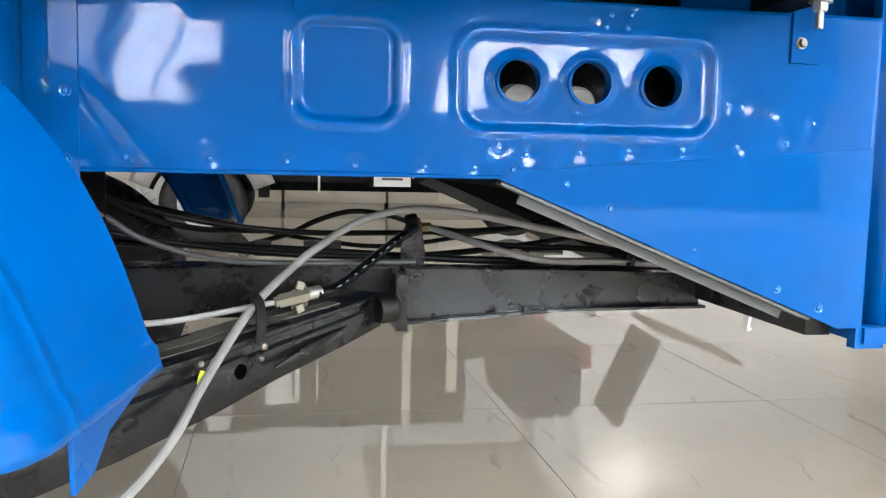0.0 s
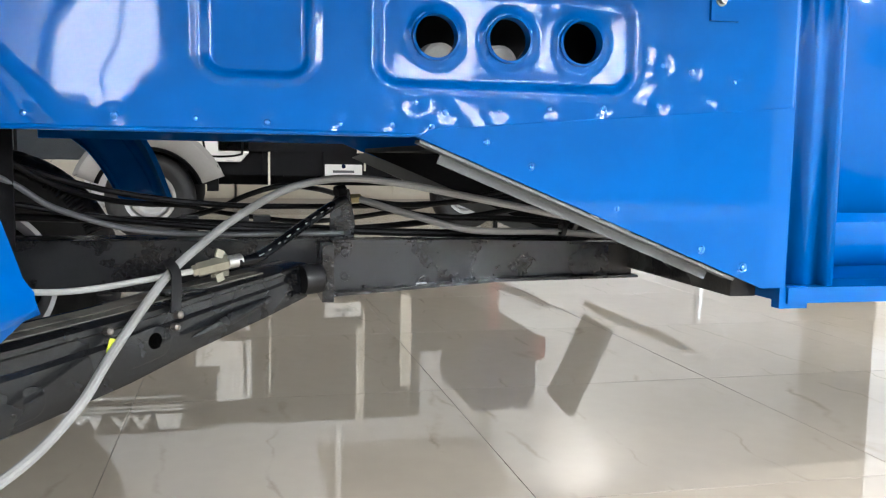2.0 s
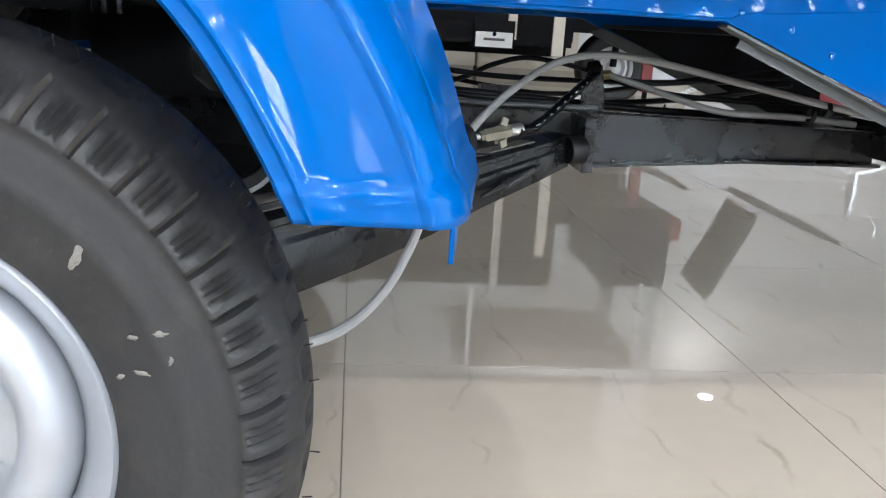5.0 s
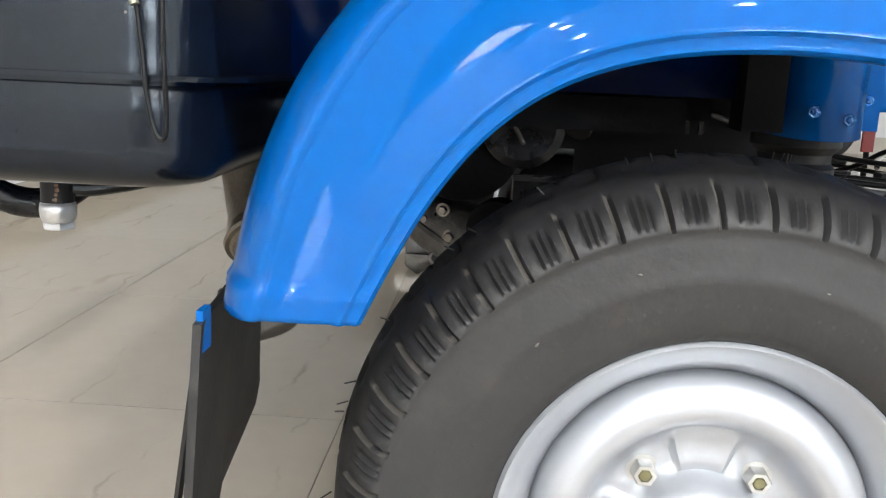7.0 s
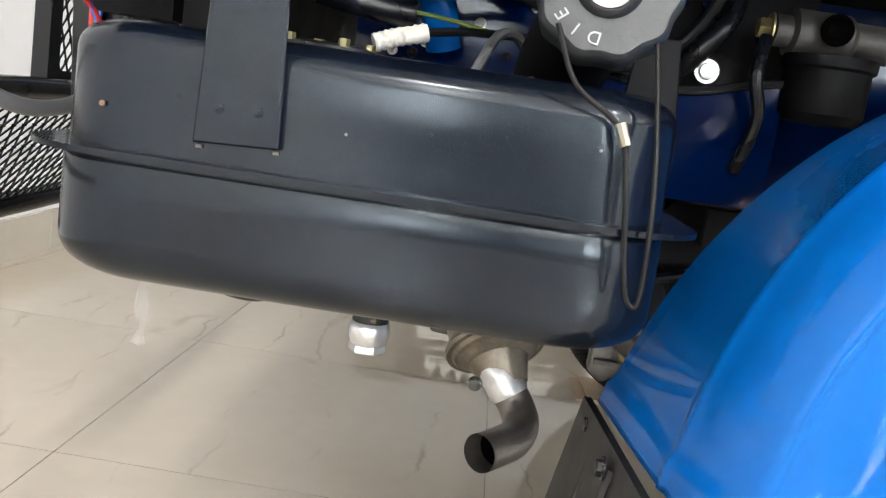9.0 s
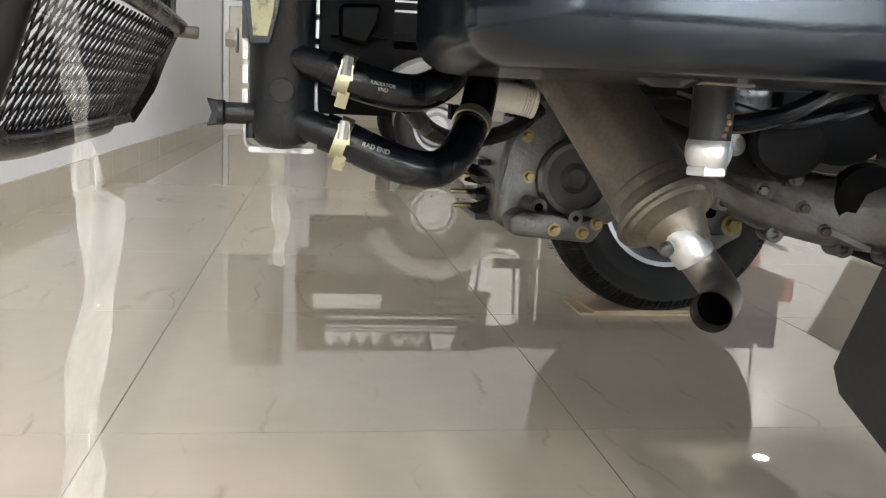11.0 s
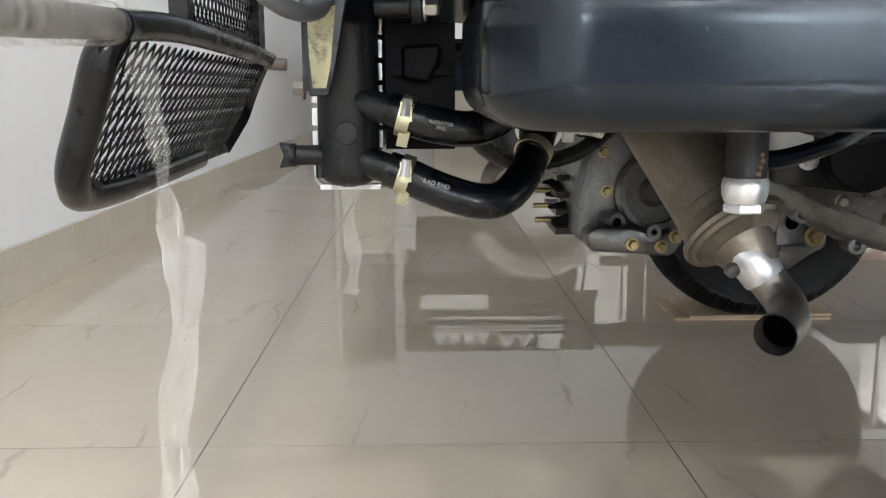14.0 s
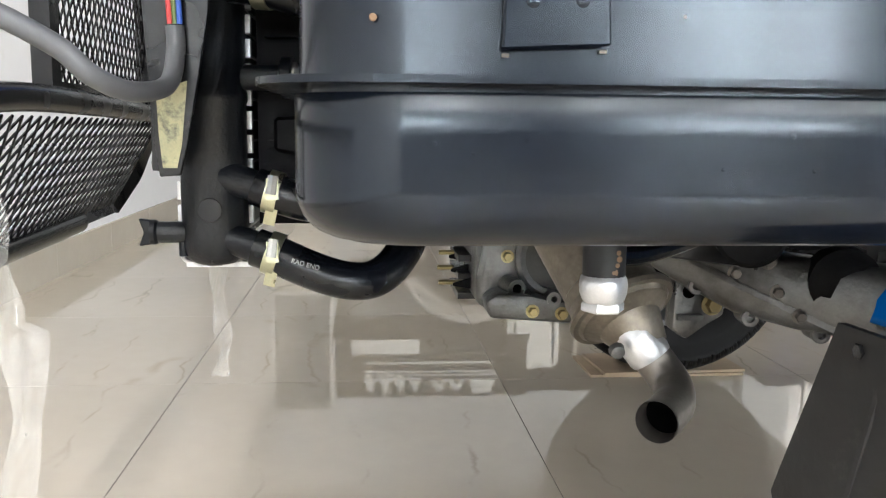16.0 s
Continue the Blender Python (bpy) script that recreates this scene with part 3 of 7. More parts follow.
def wheel(name, at, flip, label):
    """Steel wheel with its tyre; the outside faces local -y."""
    m = axis((0, 0, 0), (0, -1, 0))
    bm = bmesh.new()
    rim = [(0.112, -0.098), (0.126, -0.110), (0.132, -0.1215), (0.141, -0.1235), (0.143, -0.119), (0.134, -0.092), (0.118, -0.088), (0.110, -0.06), (0.1125, -0.042), (0.1123, -0.026), (0.1165, -0.019), (0.1205, -0.0135), (0.1242, -0.0095), (0.1282, -0.006), (0.1315, -0.0015), (0.1355, 0.0015), (0.138, -0.001), (0.137, -0.006), (0.133, -0.012), (0.124, -0.02), (0.121, -0.05), (0.116, -0.07), (0.121, -0.094)]
    turned(bm, [(r * 0.972, h) for r, h in rim], m, 72, True)
    w = part(name, bm, SILVER, VEH, label)
    w.matrix_basis = VEH_IN @ (Matrix.Translation(at) @ (pose(0, 0, 0, 0, 0, 180) if flip else Matrix()))
    seg = 46 * 12
    prof = [(0.126, -0.014), (0.1365, -0.004), (0.141, 0.0035), (0.148, 0.007), (0.16, 0.0105), (0.172, 0.0125), (0.176, 0.0136), (0.18, 0.0128), (0.19, 0.0128), (0.199, 0.0125), (0.204, 0.012), (0.2055, 0.0131), (0.2075, 0.0133), (0.212, 0.012), (0.218, 0.007), (0.224, 0.0), (0.2285, -0.0075), (0.232, -0.014), (0.2355, -0.021), (0.238, -0.029), (0.239, -0.038), (0.2402, -0.044), (0.2412, -0.052), (0.2415, -0.06)]
    prof = [(r * (0.972 if r < 0.15 else 0.988), h) for r, h in prof]
    full = prof + [(r, -0.12 - h) for r, h in prof[-2::-1]]
    n = len(full)
    bm = bmesh.new()
    rng = random.Random(3)
    rings = []
    for i, (r, h) in enumerate(full):
        j = min(i, n - 1 - i)
        ring = []
        for k in range(seg):
            c = k % 12
            rr, hh = r, h
            if 12 <= j <= 17:
                if c == 0:
                    rr -= 0.0022 * (0.6 if j == 12 else 1)
                    hh += (-0.0035 if i < n / 2 else 0.0035) * (1 if j < 17 else 0)
                elif c in (4, 6, 8) and 13 <= j <= 15:
                    rr -= 0.0022
                    hh += -0.0016 if i < n / 2 else 0.0016
                elif j <= 17:
                    rr += 0.0004 * rng.random()
            if j in (20, 21) and (k // 6 + (i > n / 2)) % 2 == 0:
                rr -= 0.0035
            if j >= 22 and (k + 3) % 9 == 0:
                rr -= 0.002
            a = 2 * math.pi * k / seg
            v = m @ Vector((rr * math.cos(a), rr * math.sin(a), hh))
            if v.z < 0.001 - at[2]:
                v.z = 0.001 - at[2] + 0.02 * (v.z - 0.001 + at[2])
            ring.append(bm.verts.new(v))
        rings.append(ring)
    for a, b in zip(rings, rings[1:]):
        for k in range(seg):
            f = bm.faces.new((a[k], a[(k + 1) % seg], b[(k + 1) % seg], b[k]))
            f.material_index = 1 if k % 12 == 0 and a in rings[12:17] + rings[-18:-13] and rng.random() < 0.85 else 0
    for i in range(70):
        a = rng.random() * 2 * math.pi
        r0 = 0.2385
        p = m @ Vector((r0 * math.cos(a), r0 * math.sin(a), -0.03 - 0.012 * rng.random()))
        q = m @ Vector(((r0 + 0.006) * math.cos(a + 0.008), (r0 + 0.006) * math.sin(a + 0.008), -0.03))
        if p.z > -0.22:
            add_tube(bm, [p, q], 0.0005, 4)
    tyre = part("tyre", bm, TYRE, w, "worn dusty black tyre with shoulder lugs", 50)
    tyre.data.materials.append(GROOVE)
    if flip:
        part("brake_drum", lathe([(0, -0.13), (0.085, -0.13), (0.1, -0.12), (0.104, -0.07), (0, -0.07)], m, 40), BLACK_DULL, w)
    disc = [(0.1056, -0.038), (0.1052, -0.026), (0.1035, -0.0205), (0.0995, -0.014), (0.092, -0.0085), (0.084, -0.0075), (0.077, -0.011), (0.0725, -0.018), (0.0705, -0.0225), (0.0685, -0.0265), (0.066, -0.0292), (0.063, -0.031), (0.059, -0.0322), (0.055, -0.0325), (0.051, -0.0324), (0.047, -0.032), (0.0435, -0.031), (0.0405, -0.0292), (0.038, -0.0255), (0.0355, -0.0205), (0.0325, -0.0155), (0.0285, -0.011), (0.023, -0.007), (0.0165, -0.0045), (0.009, -0.0032), (0.0, -0.0028)]
    disc = [(r * 1.028 if r > 0.07 else r, h) for r, h in disc]
    bm = turned(bmesh.new(), disc, m, 144)
    # four pressed flats round the nuts and four ribs between them
    for v in bm.verts:
        r = math.hypot(v.co.x, v.co.z)
        a = math.atan2(v.co.z, v.co.x)
        if 0.040 < r < 0.071:
            off = abs((math.degrees(a) + 45) % 90 - 45)
            pad = min(1.0, max(0.0, (22 - off) / 5))
            boss = min(1.0, max(0.0, (off - 29) / 9))
            swell = min(1.0, (0.071 - r) / 0.006, (r - 0.040) / 0.005)
            v.co.y -= swell * (0.0050 * pad * pad * (3 - 2 * pad) - 0.0012 * boss)
    part("wheel_disc", bm, SILVER, w)
    nut = None
    for k in range(4):
        a = radians(45 + 90 * k)
        mm = axis((0.0505 * math.cos(a), 0.0355, 0.0505 * math.sin(a)), (0, -1, 0)) @ Matrix.Diagonal((0.86, 0.86, 0.86, 1))
        if nut is None:
            nb = bmesh.new()
            turned(nb, [(0, 0), (0.0135, 0), (0.0125, 0.003), (0, 0.003)], Matrix(), 20)
            turned(nb, [(0.0098, 0.002), (0.0098, 0.012), (0.0085, 0.0145), (0.0055, 0.0145), (0.0055, 0.008), (0, 0.008)], Matrix(), 6)
            nut = part("wheel_nut", nb, ZINC, w)
            seat = part("nut_seat", lathe([(0.0170, -0.003), (0.0163, 0.0003), (0.0150, 0.0012), (0.0140, 0.0006)], Matrix(), 28), SILVER, w)
            seat.matrix_basis = mm
            sb = part("stud_end", lathe([(0, 0.008), (0.0048, 0.008), (0.0048, 0.0135), (0.004, 0.0145), (0, 0.0145)], Matrix(), 12), BRASSDARK, w)
            nut.matrix_basis = mm
            sb.matrix_basis = mm
        else:
            like(nut, mm)
            like(seat, mm)
            like(sb, mm)
    # raised marks worn beyond reading round the sidewall
    for k in range(34):
        a = radians(38 + 3.2 * k + (7 if k > 11 else 0) + (9 if k > 21 else 0))
        mark = part("raised_mark", box((0, 0, 0), (0.0020, 0.0012, 0.0070), 0.0005, 1), TYRE, w) if k == 0 else like(mark, Matrix())
        mark.matrix_basis = Matrix.Translation((0.1615 * math.cos(a), -0.0103, 0.1615 * math.sin(a))) @ pose(0, 0, 0, 0, 90 - math.degrees(a), 0) @ Matrix.Diagonal((0.6 + 0.5 * ((k * 5) % 3) / 2, 1, 1, 1))
    # faint stamped characters on the rim
    for k in range(11):
        a = radians(131 + 3.1 * k)
        c = Vector((0.1215 * math.cos(a), 0.0120, 0.1215 * math.sin(a)))
        if k not in (4, 7):
            ob = part("stamped_mark", box((0, 0, 0), (0.0013, 0.0005, 0.0055), 0), GREYMARK, w) if k == 0 else like(ob, Matrix())
            ob.matrix_basis = Matrix.Translation(c) @ pose(0, 0, 0, 0, -math.degrees(a) + 90, 0) @ pose(0, 0, 0, 0, 0, 0)
    return w


W1 = wheel("rear_wheel", (WX, -0.0015, WZ), False, "silver steel wheel with four nuts and a dusty black tyre")
for k, (x, z, a, b, turn) in enumerate(((0.132, 0.345, 0.006, 0.016, 20), (0.172, 0.305, 0.012, 0.004, 0), (0.158, 0.303, 0.007, 0.003, 10), (0.163, 0.283, 0.010, 0.003, 12), (0.152, 0.281, 0.005, 0.003, 0), (0.178, 0.29, 0.003, 0.008, 10), (-0.045, 0.405, 0.003, 0.0015, 0), (-0.10, 0.36, 0.002, 0.004, 30), (0.06, 0.40, 0.003, 0.0012, 0))):
    rs = random.Random(k)
    sb = lathe([(0, 0.0006), (0.6, 0.0005), (1, -0.0003)], Matrix(), 13)
    for v in sb.verts:
        v.co *= 0.55 + 0.6 * rs.random()
    s = part("scuff", sb, SCUFF, W1, "pale scuff on the sidewall")
    s.matrix_basis = Matrix.Translation((x - WX, -0.0132, z - WZ)) @ pose(0, 0, 0, 90, turn, 0) @ Matrix.Diagonal((a / 2, b / 2, 1, 1))
wheel("front_wheel", (1.92, 0.63, WZ + 0.002), False, "silver steel front wheel under the cab")
FAR = wheel("rear_wheel", (WX, 1.405, WZ + 0.012), True, "silver steel wheel with a tyre darkened for shade, seen from inside")
# the far tyre is darkened by colour for the shade under the body
for c in FAR.children:
    if c.name.startswith("tyre"):
        c.data.materials[0] = TYRE_SHADED

# side panels, each pressed from one sheet
PY = 0.409
RECESS = [(0.436, 0.534, 0.540, 0.634, 0.022), (0.592, 0.852, 0.536, 0.629, 0.024)]
HOLES = [(0.650, 0.584), (0.722, 0.584), (0.796, 0.584)]
HR = 0.0215


RIVETS = [(0.235, 0.575), (0.288, 0.503), (0.362, 0.502), (0.431, 0.502), (0.494, 0.500), (0.56, 0.5), (0.609, 0.5), (0.647, 0.499), (0.632, 0.522), (0.66, 0.513), (0.714, 0.516), (0.765, 0.52), (0.821, 0.522), (0.88, 0.526), (0.935, 0.531), (0.866, 0.569), (0.883, 0.566), (0.915, 0.56), (0.964, 0.552), (0.741, 0.651), (0.762, 0.652), (0.736, 0.639), (0.758, 0.639), (0.7, 0.486), (0.747, 0.462), (0.839, 0.422), (0.933, 0.381), (0.982, 0.361)]
rngd = random.Random(4)
DENTS = [(rngd.uniform(0.60, 0.78), rngd.uniform(0.49, 0.53), rngd.uniform(0.006, 0.016), rngd.uniform(-0.0003, 0.0003)) for _ in range(14)] + [(rngd.uniform(0.2, 1.0), rngd.uniform(0.50, 0.65), rngd.uniform(0.02, 0.05), rngd.uniform(-0.0004, 0.0004)) for _ in range(14)]


def panel_foot(x):
    return 0.491 if x < 0.628 else 0.491 - (x - 0.628) * (0.491 - 0.338) / (1.006 - 0.628) if x < 1.006 else 0.338


def panel_sink(x, z):
    """How far the pressing stands back from the panel's face."""
    out = 0.0
    for a, b, c, d, r in RECESS:
        qx, qz = abs(x - (a + b) / 2) - (b - a) / 2 + r, abs(z - (c + d) / 2) - (d - c) / 2 + r
        dist = math.hypot(max(qx, 0), max(qz, 0)) + min(max(qx, qz), 0) - r
        t = min(max(-dist / 0.0062, 0), 1)
        out += 0.0052 * t * t * (3 - 2 * t)
        out -= 0.0012 * math.exp(-((dist - 0.002) / 0.003) ** 2)
    for hx, hz in HOLES:
        g = math.hypot(x - hx, z - hz)
        out -= 0.0036 * math.exp(-((g - HR) / 0.0048) ** 2)
    for k, (hx, hz) in enumerate(RIVETS):
        g = (x - hx) ** 2 + (z - hz) ** 2
        if g < 0.0012:
            out += (0.0004 + 0.0002 * (k % 3)) * math.exp(-g / 0.00005) - 0.0002 * math.exp(-(math.sqrt(g) - 0.013) ** 2 / 0.00002)
    for hx, hz, w, d in DENTS:
        out += d * math.exp(-((x - hx) ** 2 + (z - hz) ** 2) / w ** 2)
    # a soft crease left by the press brake
    s = (x - 0.215) * 0.80 + (z - 0.60) * 0.60
    out += 0.0022 * math.exp(-(s / 0.012) ** 2) if x < 0.34 else 0
    return out + 0.0008 * math.sin(x * 21 + z * 9) * math.sin(z * 17)


def side_panel(y, sign):
    bm = bmesh.new()
    nx, nz, xa, xb, zt = 236, 66, 0.185, 1.034, 0.662
    grid = []
    for i in range(nx + 1):
        x = xa + (xb - xa) * i / nx
        zb = panel_foot(x)
        col = []
        for k in range(nz + 1):
            z = zb + (zt - zb) * k / nz
            px, pz = x, z
            for hx, hz in HOLES:
                g = math.hypot(px - hx, pz - hz)
                if abs(g - HR) < 0.0024 and g > 0:
                    px, pz = hx + (px - hx) * HR / g, hz + (pz - hz) * HR / g
            col.append(bm.verts.new((px, y + sign * panel_sink(px, pz), pz)))
        grid.append(col)
    for i in range(nx):
        for k in range(nz):
            q = (grid[i][k], grid[i + 1][k], grid[i + 1][k + 1], grid[i][k + 1])
            cx, cz = sum(v.co.x for v in q) / 4, sum(v.co.z for v in q) / 4
            if all(math.hypot(cx - hx, cz - hz) > HR - 0.0006 for hx, hz in HOLES):
                bm.faces.new(q)
    for v in [v for v in bm.verts if not v.link_faces]:
        bm.verts.remove(v)
    ob = vp("side_panel", bm, BLUE, None, "glossy blue pressed sheet panel with three round holes", 60)
    sol = ob.modifiers.new("thickness", "SOLIDIFY")
    sol.thickness, sol.offset = 0.0014, -1 if sign > 0 else 1
    return ob


PANEL = side_panel(PY, 1)
side_panel(0.97, -1)
for hx, hz in HOLES:
    vp("hole_collar", lathe([(HR - 0.0012, -0.0055), (HR + 0.0012, -0.004), (HR + 0.001, 0.012), (HR - 0.0006, 0.012)], axis((hx, PY + 0.0015, hz), (0, 1, 0)), 40, True), BLUE, PANEL)
# pale tubes behind the first two holes
for hx, dx in ((0.650, 0.016), (0.722, 0.006)):
    vp("pale_foam_roll", lathe([(0, 0), (0.016, 0), (0.019, 0.003), (0.019, 0.03), (0, 0.03)], axis((hx + dx, PY + 0.05, 0.566), (0, 1, 0.1)), 24), TAPE, PANEL, "pale fibrous sleeve end")
# plain black sheet added behind the holes
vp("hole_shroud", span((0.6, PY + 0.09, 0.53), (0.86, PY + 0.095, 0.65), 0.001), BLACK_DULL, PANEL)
# folded foot of the panel, primer showing on its underside
bm = ribbon(bmesh.new(), [(0.19, PY + 0.009, 0.4905), (0.628, PY + 0.009, 0.4905)], 0.02, (0, 0, 1), 0.0022)
vp("bottom_flange", bm, BLUE, PANEL)
vp("bottom_bead", add_tube(bmesh.new(), [(0.19, PY - 0.0005, 0.492), (0.64, PY - 0.0005, 0.492)], 0.0022, 8), BLUE, PANEL)
slope = Vector((1.006 - 0.628, 0, 0.338 - 0.491)).normalized()
bm = ribbon(bmesh.new(), [(0.636, PY + 0.0135, 0.4855), (0.975, PY + 0.0135, 0.348)], 0.024, (slope.z, 0, -slope.x), 0.003)
vp("slope_flange", bm, PRIMER, PANEL, "grey primed folded edge")
vp("slope_flange_lip", ribbon(bmesh.new(), [(0.66, PY + 0.0255, 0.470), (0.955, PY + 0.0255, 0.3505)], 0.011, (0, 1, 0), 0.0025), PRIMER, PANEL, "grey primed folded edge")
# overlapping lower gusset
vp("gusset_plate", slab([(0.645, 0.497), (0.632, 0.4895), (1.005, 0.3385), (1.0335, 0.3385), (1.0335, 0.5285)], 0.0016, Matrix.Translation((0, PY - 0.0012, 0)) @ XZ, 0.0004, 1), BLUE, PANEL)
spotm = None
for i, (x, z) in enumerate(RIVETS):
    if spotm is None:
        spotm = part("spot_weld", lathe([(0.0062, -0.0004), (0.0052, 0.0009), (0.0036, 0.0004), (0.0026, 0.0019), (0.0012, 0.0024), (0, 0.0025)], Matrix(), 7), WELD, PANEL)
        w = spotm
    else:
        w = like(spotm, Matrix())
    y = PY + panel_sink(x, z) - (0.003 if z < 0.49 + (x - 0.64) * 0.09 and x > 0.66 else 0.0004)
    w.matrix_basis = axis((x, y, z), (0.1 * math.sin(i * 2.1), -1, 0.1 * math.cos(i * 1.7))) @ Matrix.Scale(0.8 + 0.35 * ((i * 7) % 5) / 5, 4)
# corner bracket with a bolt below the load bed
br = vp("bed_bracket", box((0.948, PY - 0.003, 0.637), (0.032, 0.004, 0.05), 0.001), BLUE, None)
vp("bracket_bolt", bolt_mesh(0.0042, True, 0.005), PIPE, br, "dull bolt").matrix_basis = axis((0.942, PY - 0.0055, 0.632), (0, -1, 0))
vp("clamp_bolt", bolt_mesh(0.008, True, 0.010), ZINC, br, "zinc bolt").matrix_basis = axis((0.952, PY - 0.018, 0.672), (0, 0, -1))
vp("clamp_stud", lathe([(0, 0), (0.004, 0), (0.004, 0.024), (0, 0.024)], axis((0.952, PY - 0.018, 0.645), (0, 0, 1)), 12), ZINC, br, "zinc stud")

# blue hanger that laps over the panel, and the rail behind it
vp("bed_hanger", slab([(0.436, 0.640), (0.440, 0.636), (0.470, 0.648), (0.496, 0.660), (0.480, 0.712), (0.436, 0.712)], 0.002, Matrix.Translation((0, PY - 0.0018, 0)) @ XZ, 0.0004, 1), BLUE, PANEL)
vp("hanger_side", span((0.406, PY + 0.002, 0.660), (0.4355, PY + 0.03, 0.71), 0.001), BLUE, PANEL)
vp("top_rail", span((0.84, PY + 0.060, 0.64), (1.12, PY + 0.064, 0.86), 0.001), BLUE, PANEL)
# cab rear corner: folded posts, then a rounded lower body with a sill
bm = bmesh.new()
fold = [(1.034, PY - 0.001), (1.034, PY + 0.012), (1.040, PY + 0.021), (1.056, PY + 0.021), (1.060, PY + 0.006), (1.064, PY + 0.006), (1.084, PY + 0.016), (1.087, PY + 0.002), (1.093, PY + 0.002), (1.098, PY + 0.052), (1.13, PY + 0.056), (1.17, PY + 0.052), (1.22, PY + 0.05), (1.26, PY + 0.046), (1.285, PY + 0.03), (1.296, PY + 0.03)]
lo = [bm.verts.new((x, y, 0.338)) for x, y in fold]
hi = [bm.verts.new((x, y, 0.875)) for x, y in fold]
for k in range(len(fold) - 1):
    bm.faces.new((lo[k], lo[k + 1], hi[k + 1], hi[k]))
cabp = vp("cab_rear_corner", bm, BLUE, None, "blue folded sheet corner of the cab", 28)
sol = cabp.modifiers.new("thickness", "SOLIDIFY")
sol.thickness = 0.0015
bm = bmesh.new()
for i in range(13):
    a = math.pi / 2 * i / 12
    yy, zz = PY + 0.05 - 0.052 * math.sin(a), 0.352 + 0.055 * (1 - math.cos(a))
    for x in (1.10, 1.282):
        bm.verts.new((x, yy + 0.016, zz))
bm.verts.ensure_lookup_table()
vs = list(bm.verts)
for i in range(12):
    bm.faces.new((vs[2 * i], vs[2 * i + 1], vs[2 * i + 3], vs[2 * i + 2]))
q = bmesh.ops.extrude_face_region(bm, geom=list(bm.faces))
bmesh.ops.translate(bm, verts=[g for g in q["geom"] if isinstance(g, bmesh.types.BMVert)], vec=(0, 0.012, 0.01))
vp("cab_lower_roll", bm, BLUE, cabp)
vp("sill", span((1.036, PY - 0.006, 0.322), (1.292, PY + 0.075, 0.339), 0.004), BLUE, cabp)
vp("sill_tab", span((1.028, PY - 0.002, 0.316), (1.062, PY + 0.012, 0.34), 0.001), BLUE, cabp)
vp("cab_floor", span((1.30, PY + 0.02, 0.35), (2.1, 0.97, 0.42), 0.004), BLACK, None)
fl = vp("front_mud_flap", span((1.630, 0.58, 0.178), (1.636, 0.79, 0.37), 0.004), FLAPR, None, "black rubber flap with a faint ring mark")
vp("ring_mark", lathe([(0.034, 0), (0.036, 0), (0.036, 0.0008), (0.034, 0.0008)], axis((1.6295, 0.715, 0.262), (-1, 0, 0)), 40, True), MARK, fl)

# cab and cargo body above, out of view, added to shade what hangs below
cab_shell = vp("cab_body", span((1.06, 0.14, 0.86), (2.15, 1.24, 1.72), 0.05, 3), BLUE, None, "blue cab body out of view, added for shade")
vp("cab_window", span((1.5, 0.128, 1.15), (2.0, 0.138, 1.6), 0.02), BLACK_DULL, cab_shell, "dark side window")
vp("front_fork", tube([(1.92, 0.585, 0.232), (1.90, 0.56, 0.42), (1.86, 0.60, 0.60), (1.80, 0.69, 0.90)], 0.022, 14), BLACK, None, "black front fork")
vp("cab_nose", span((1.66, 0.42, 0.50), (2.2, 0.96, 0.862), 0.05, 3), BLUE, cab_shell)
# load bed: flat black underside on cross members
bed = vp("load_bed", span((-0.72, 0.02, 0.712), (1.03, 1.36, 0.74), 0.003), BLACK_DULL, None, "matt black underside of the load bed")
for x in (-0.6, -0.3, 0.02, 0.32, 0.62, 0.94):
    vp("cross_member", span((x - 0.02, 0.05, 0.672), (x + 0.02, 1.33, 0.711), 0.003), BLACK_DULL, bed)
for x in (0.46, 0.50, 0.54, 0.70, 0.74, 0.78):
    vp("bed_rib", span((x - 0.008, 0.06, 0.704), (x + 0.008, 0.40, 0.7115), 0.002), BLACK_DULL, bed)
# cargo sides out of view, added to keep light off the bed
for y in (0.0, 1.345):
    vp("bed_side", span((-0.72, y, 0.762), (1.03, y + 0.015, 1.06), 0.003), BLUE, bed, "blue cargo side out of view, added for shade")
vp("bed_edge", span((-0.72, 0.0, 0.70), (1.03, 0.02, 0.76), 0.003), BLUE, bed, "blue folded edge of the bed")

# mudguards
# curves seen from the side, from the front foot over the crown to the rear foot: lip, outer bead, crown ridge, inner edge
LIP = [(0.230, 0.375), (0.202, 0.430), (0.166, 0.483), (0.120, 0.512), (0.070, 0.5265), (0.0, 0.531), (-0.064, 0.526), (-0.120, 0.507), (-0.161, 0.469), (-0.190, 0.422), (-0.212, 0.375)]
BEAD = [(0.300, 0.375), (0.286, 0.417), (0.269, 0.450), (0.238, 0.499), (0.195, 0.548), (0.120, 0.597), (0.0, 0.618), (-0.115, 0.602), (-0.186, 0.562), (-0.216, 0.523), (-0.242, 0.482), (-0.259, 0.440), (-0.272, 0.375)]
RIDGE = [(0.317, 0.375), (0.305, 0.410), (0.293, 0.438), (0.268, 0.487), (0.225, 0.545), (0.140, 0.612), (0.0, 0.640), (-0.100, 0.628), (-0.173, 0.597), (-0.229, 0.545), (-0.262, 0.492), (-0.284, 0.432), (-0.294, 0.375)]
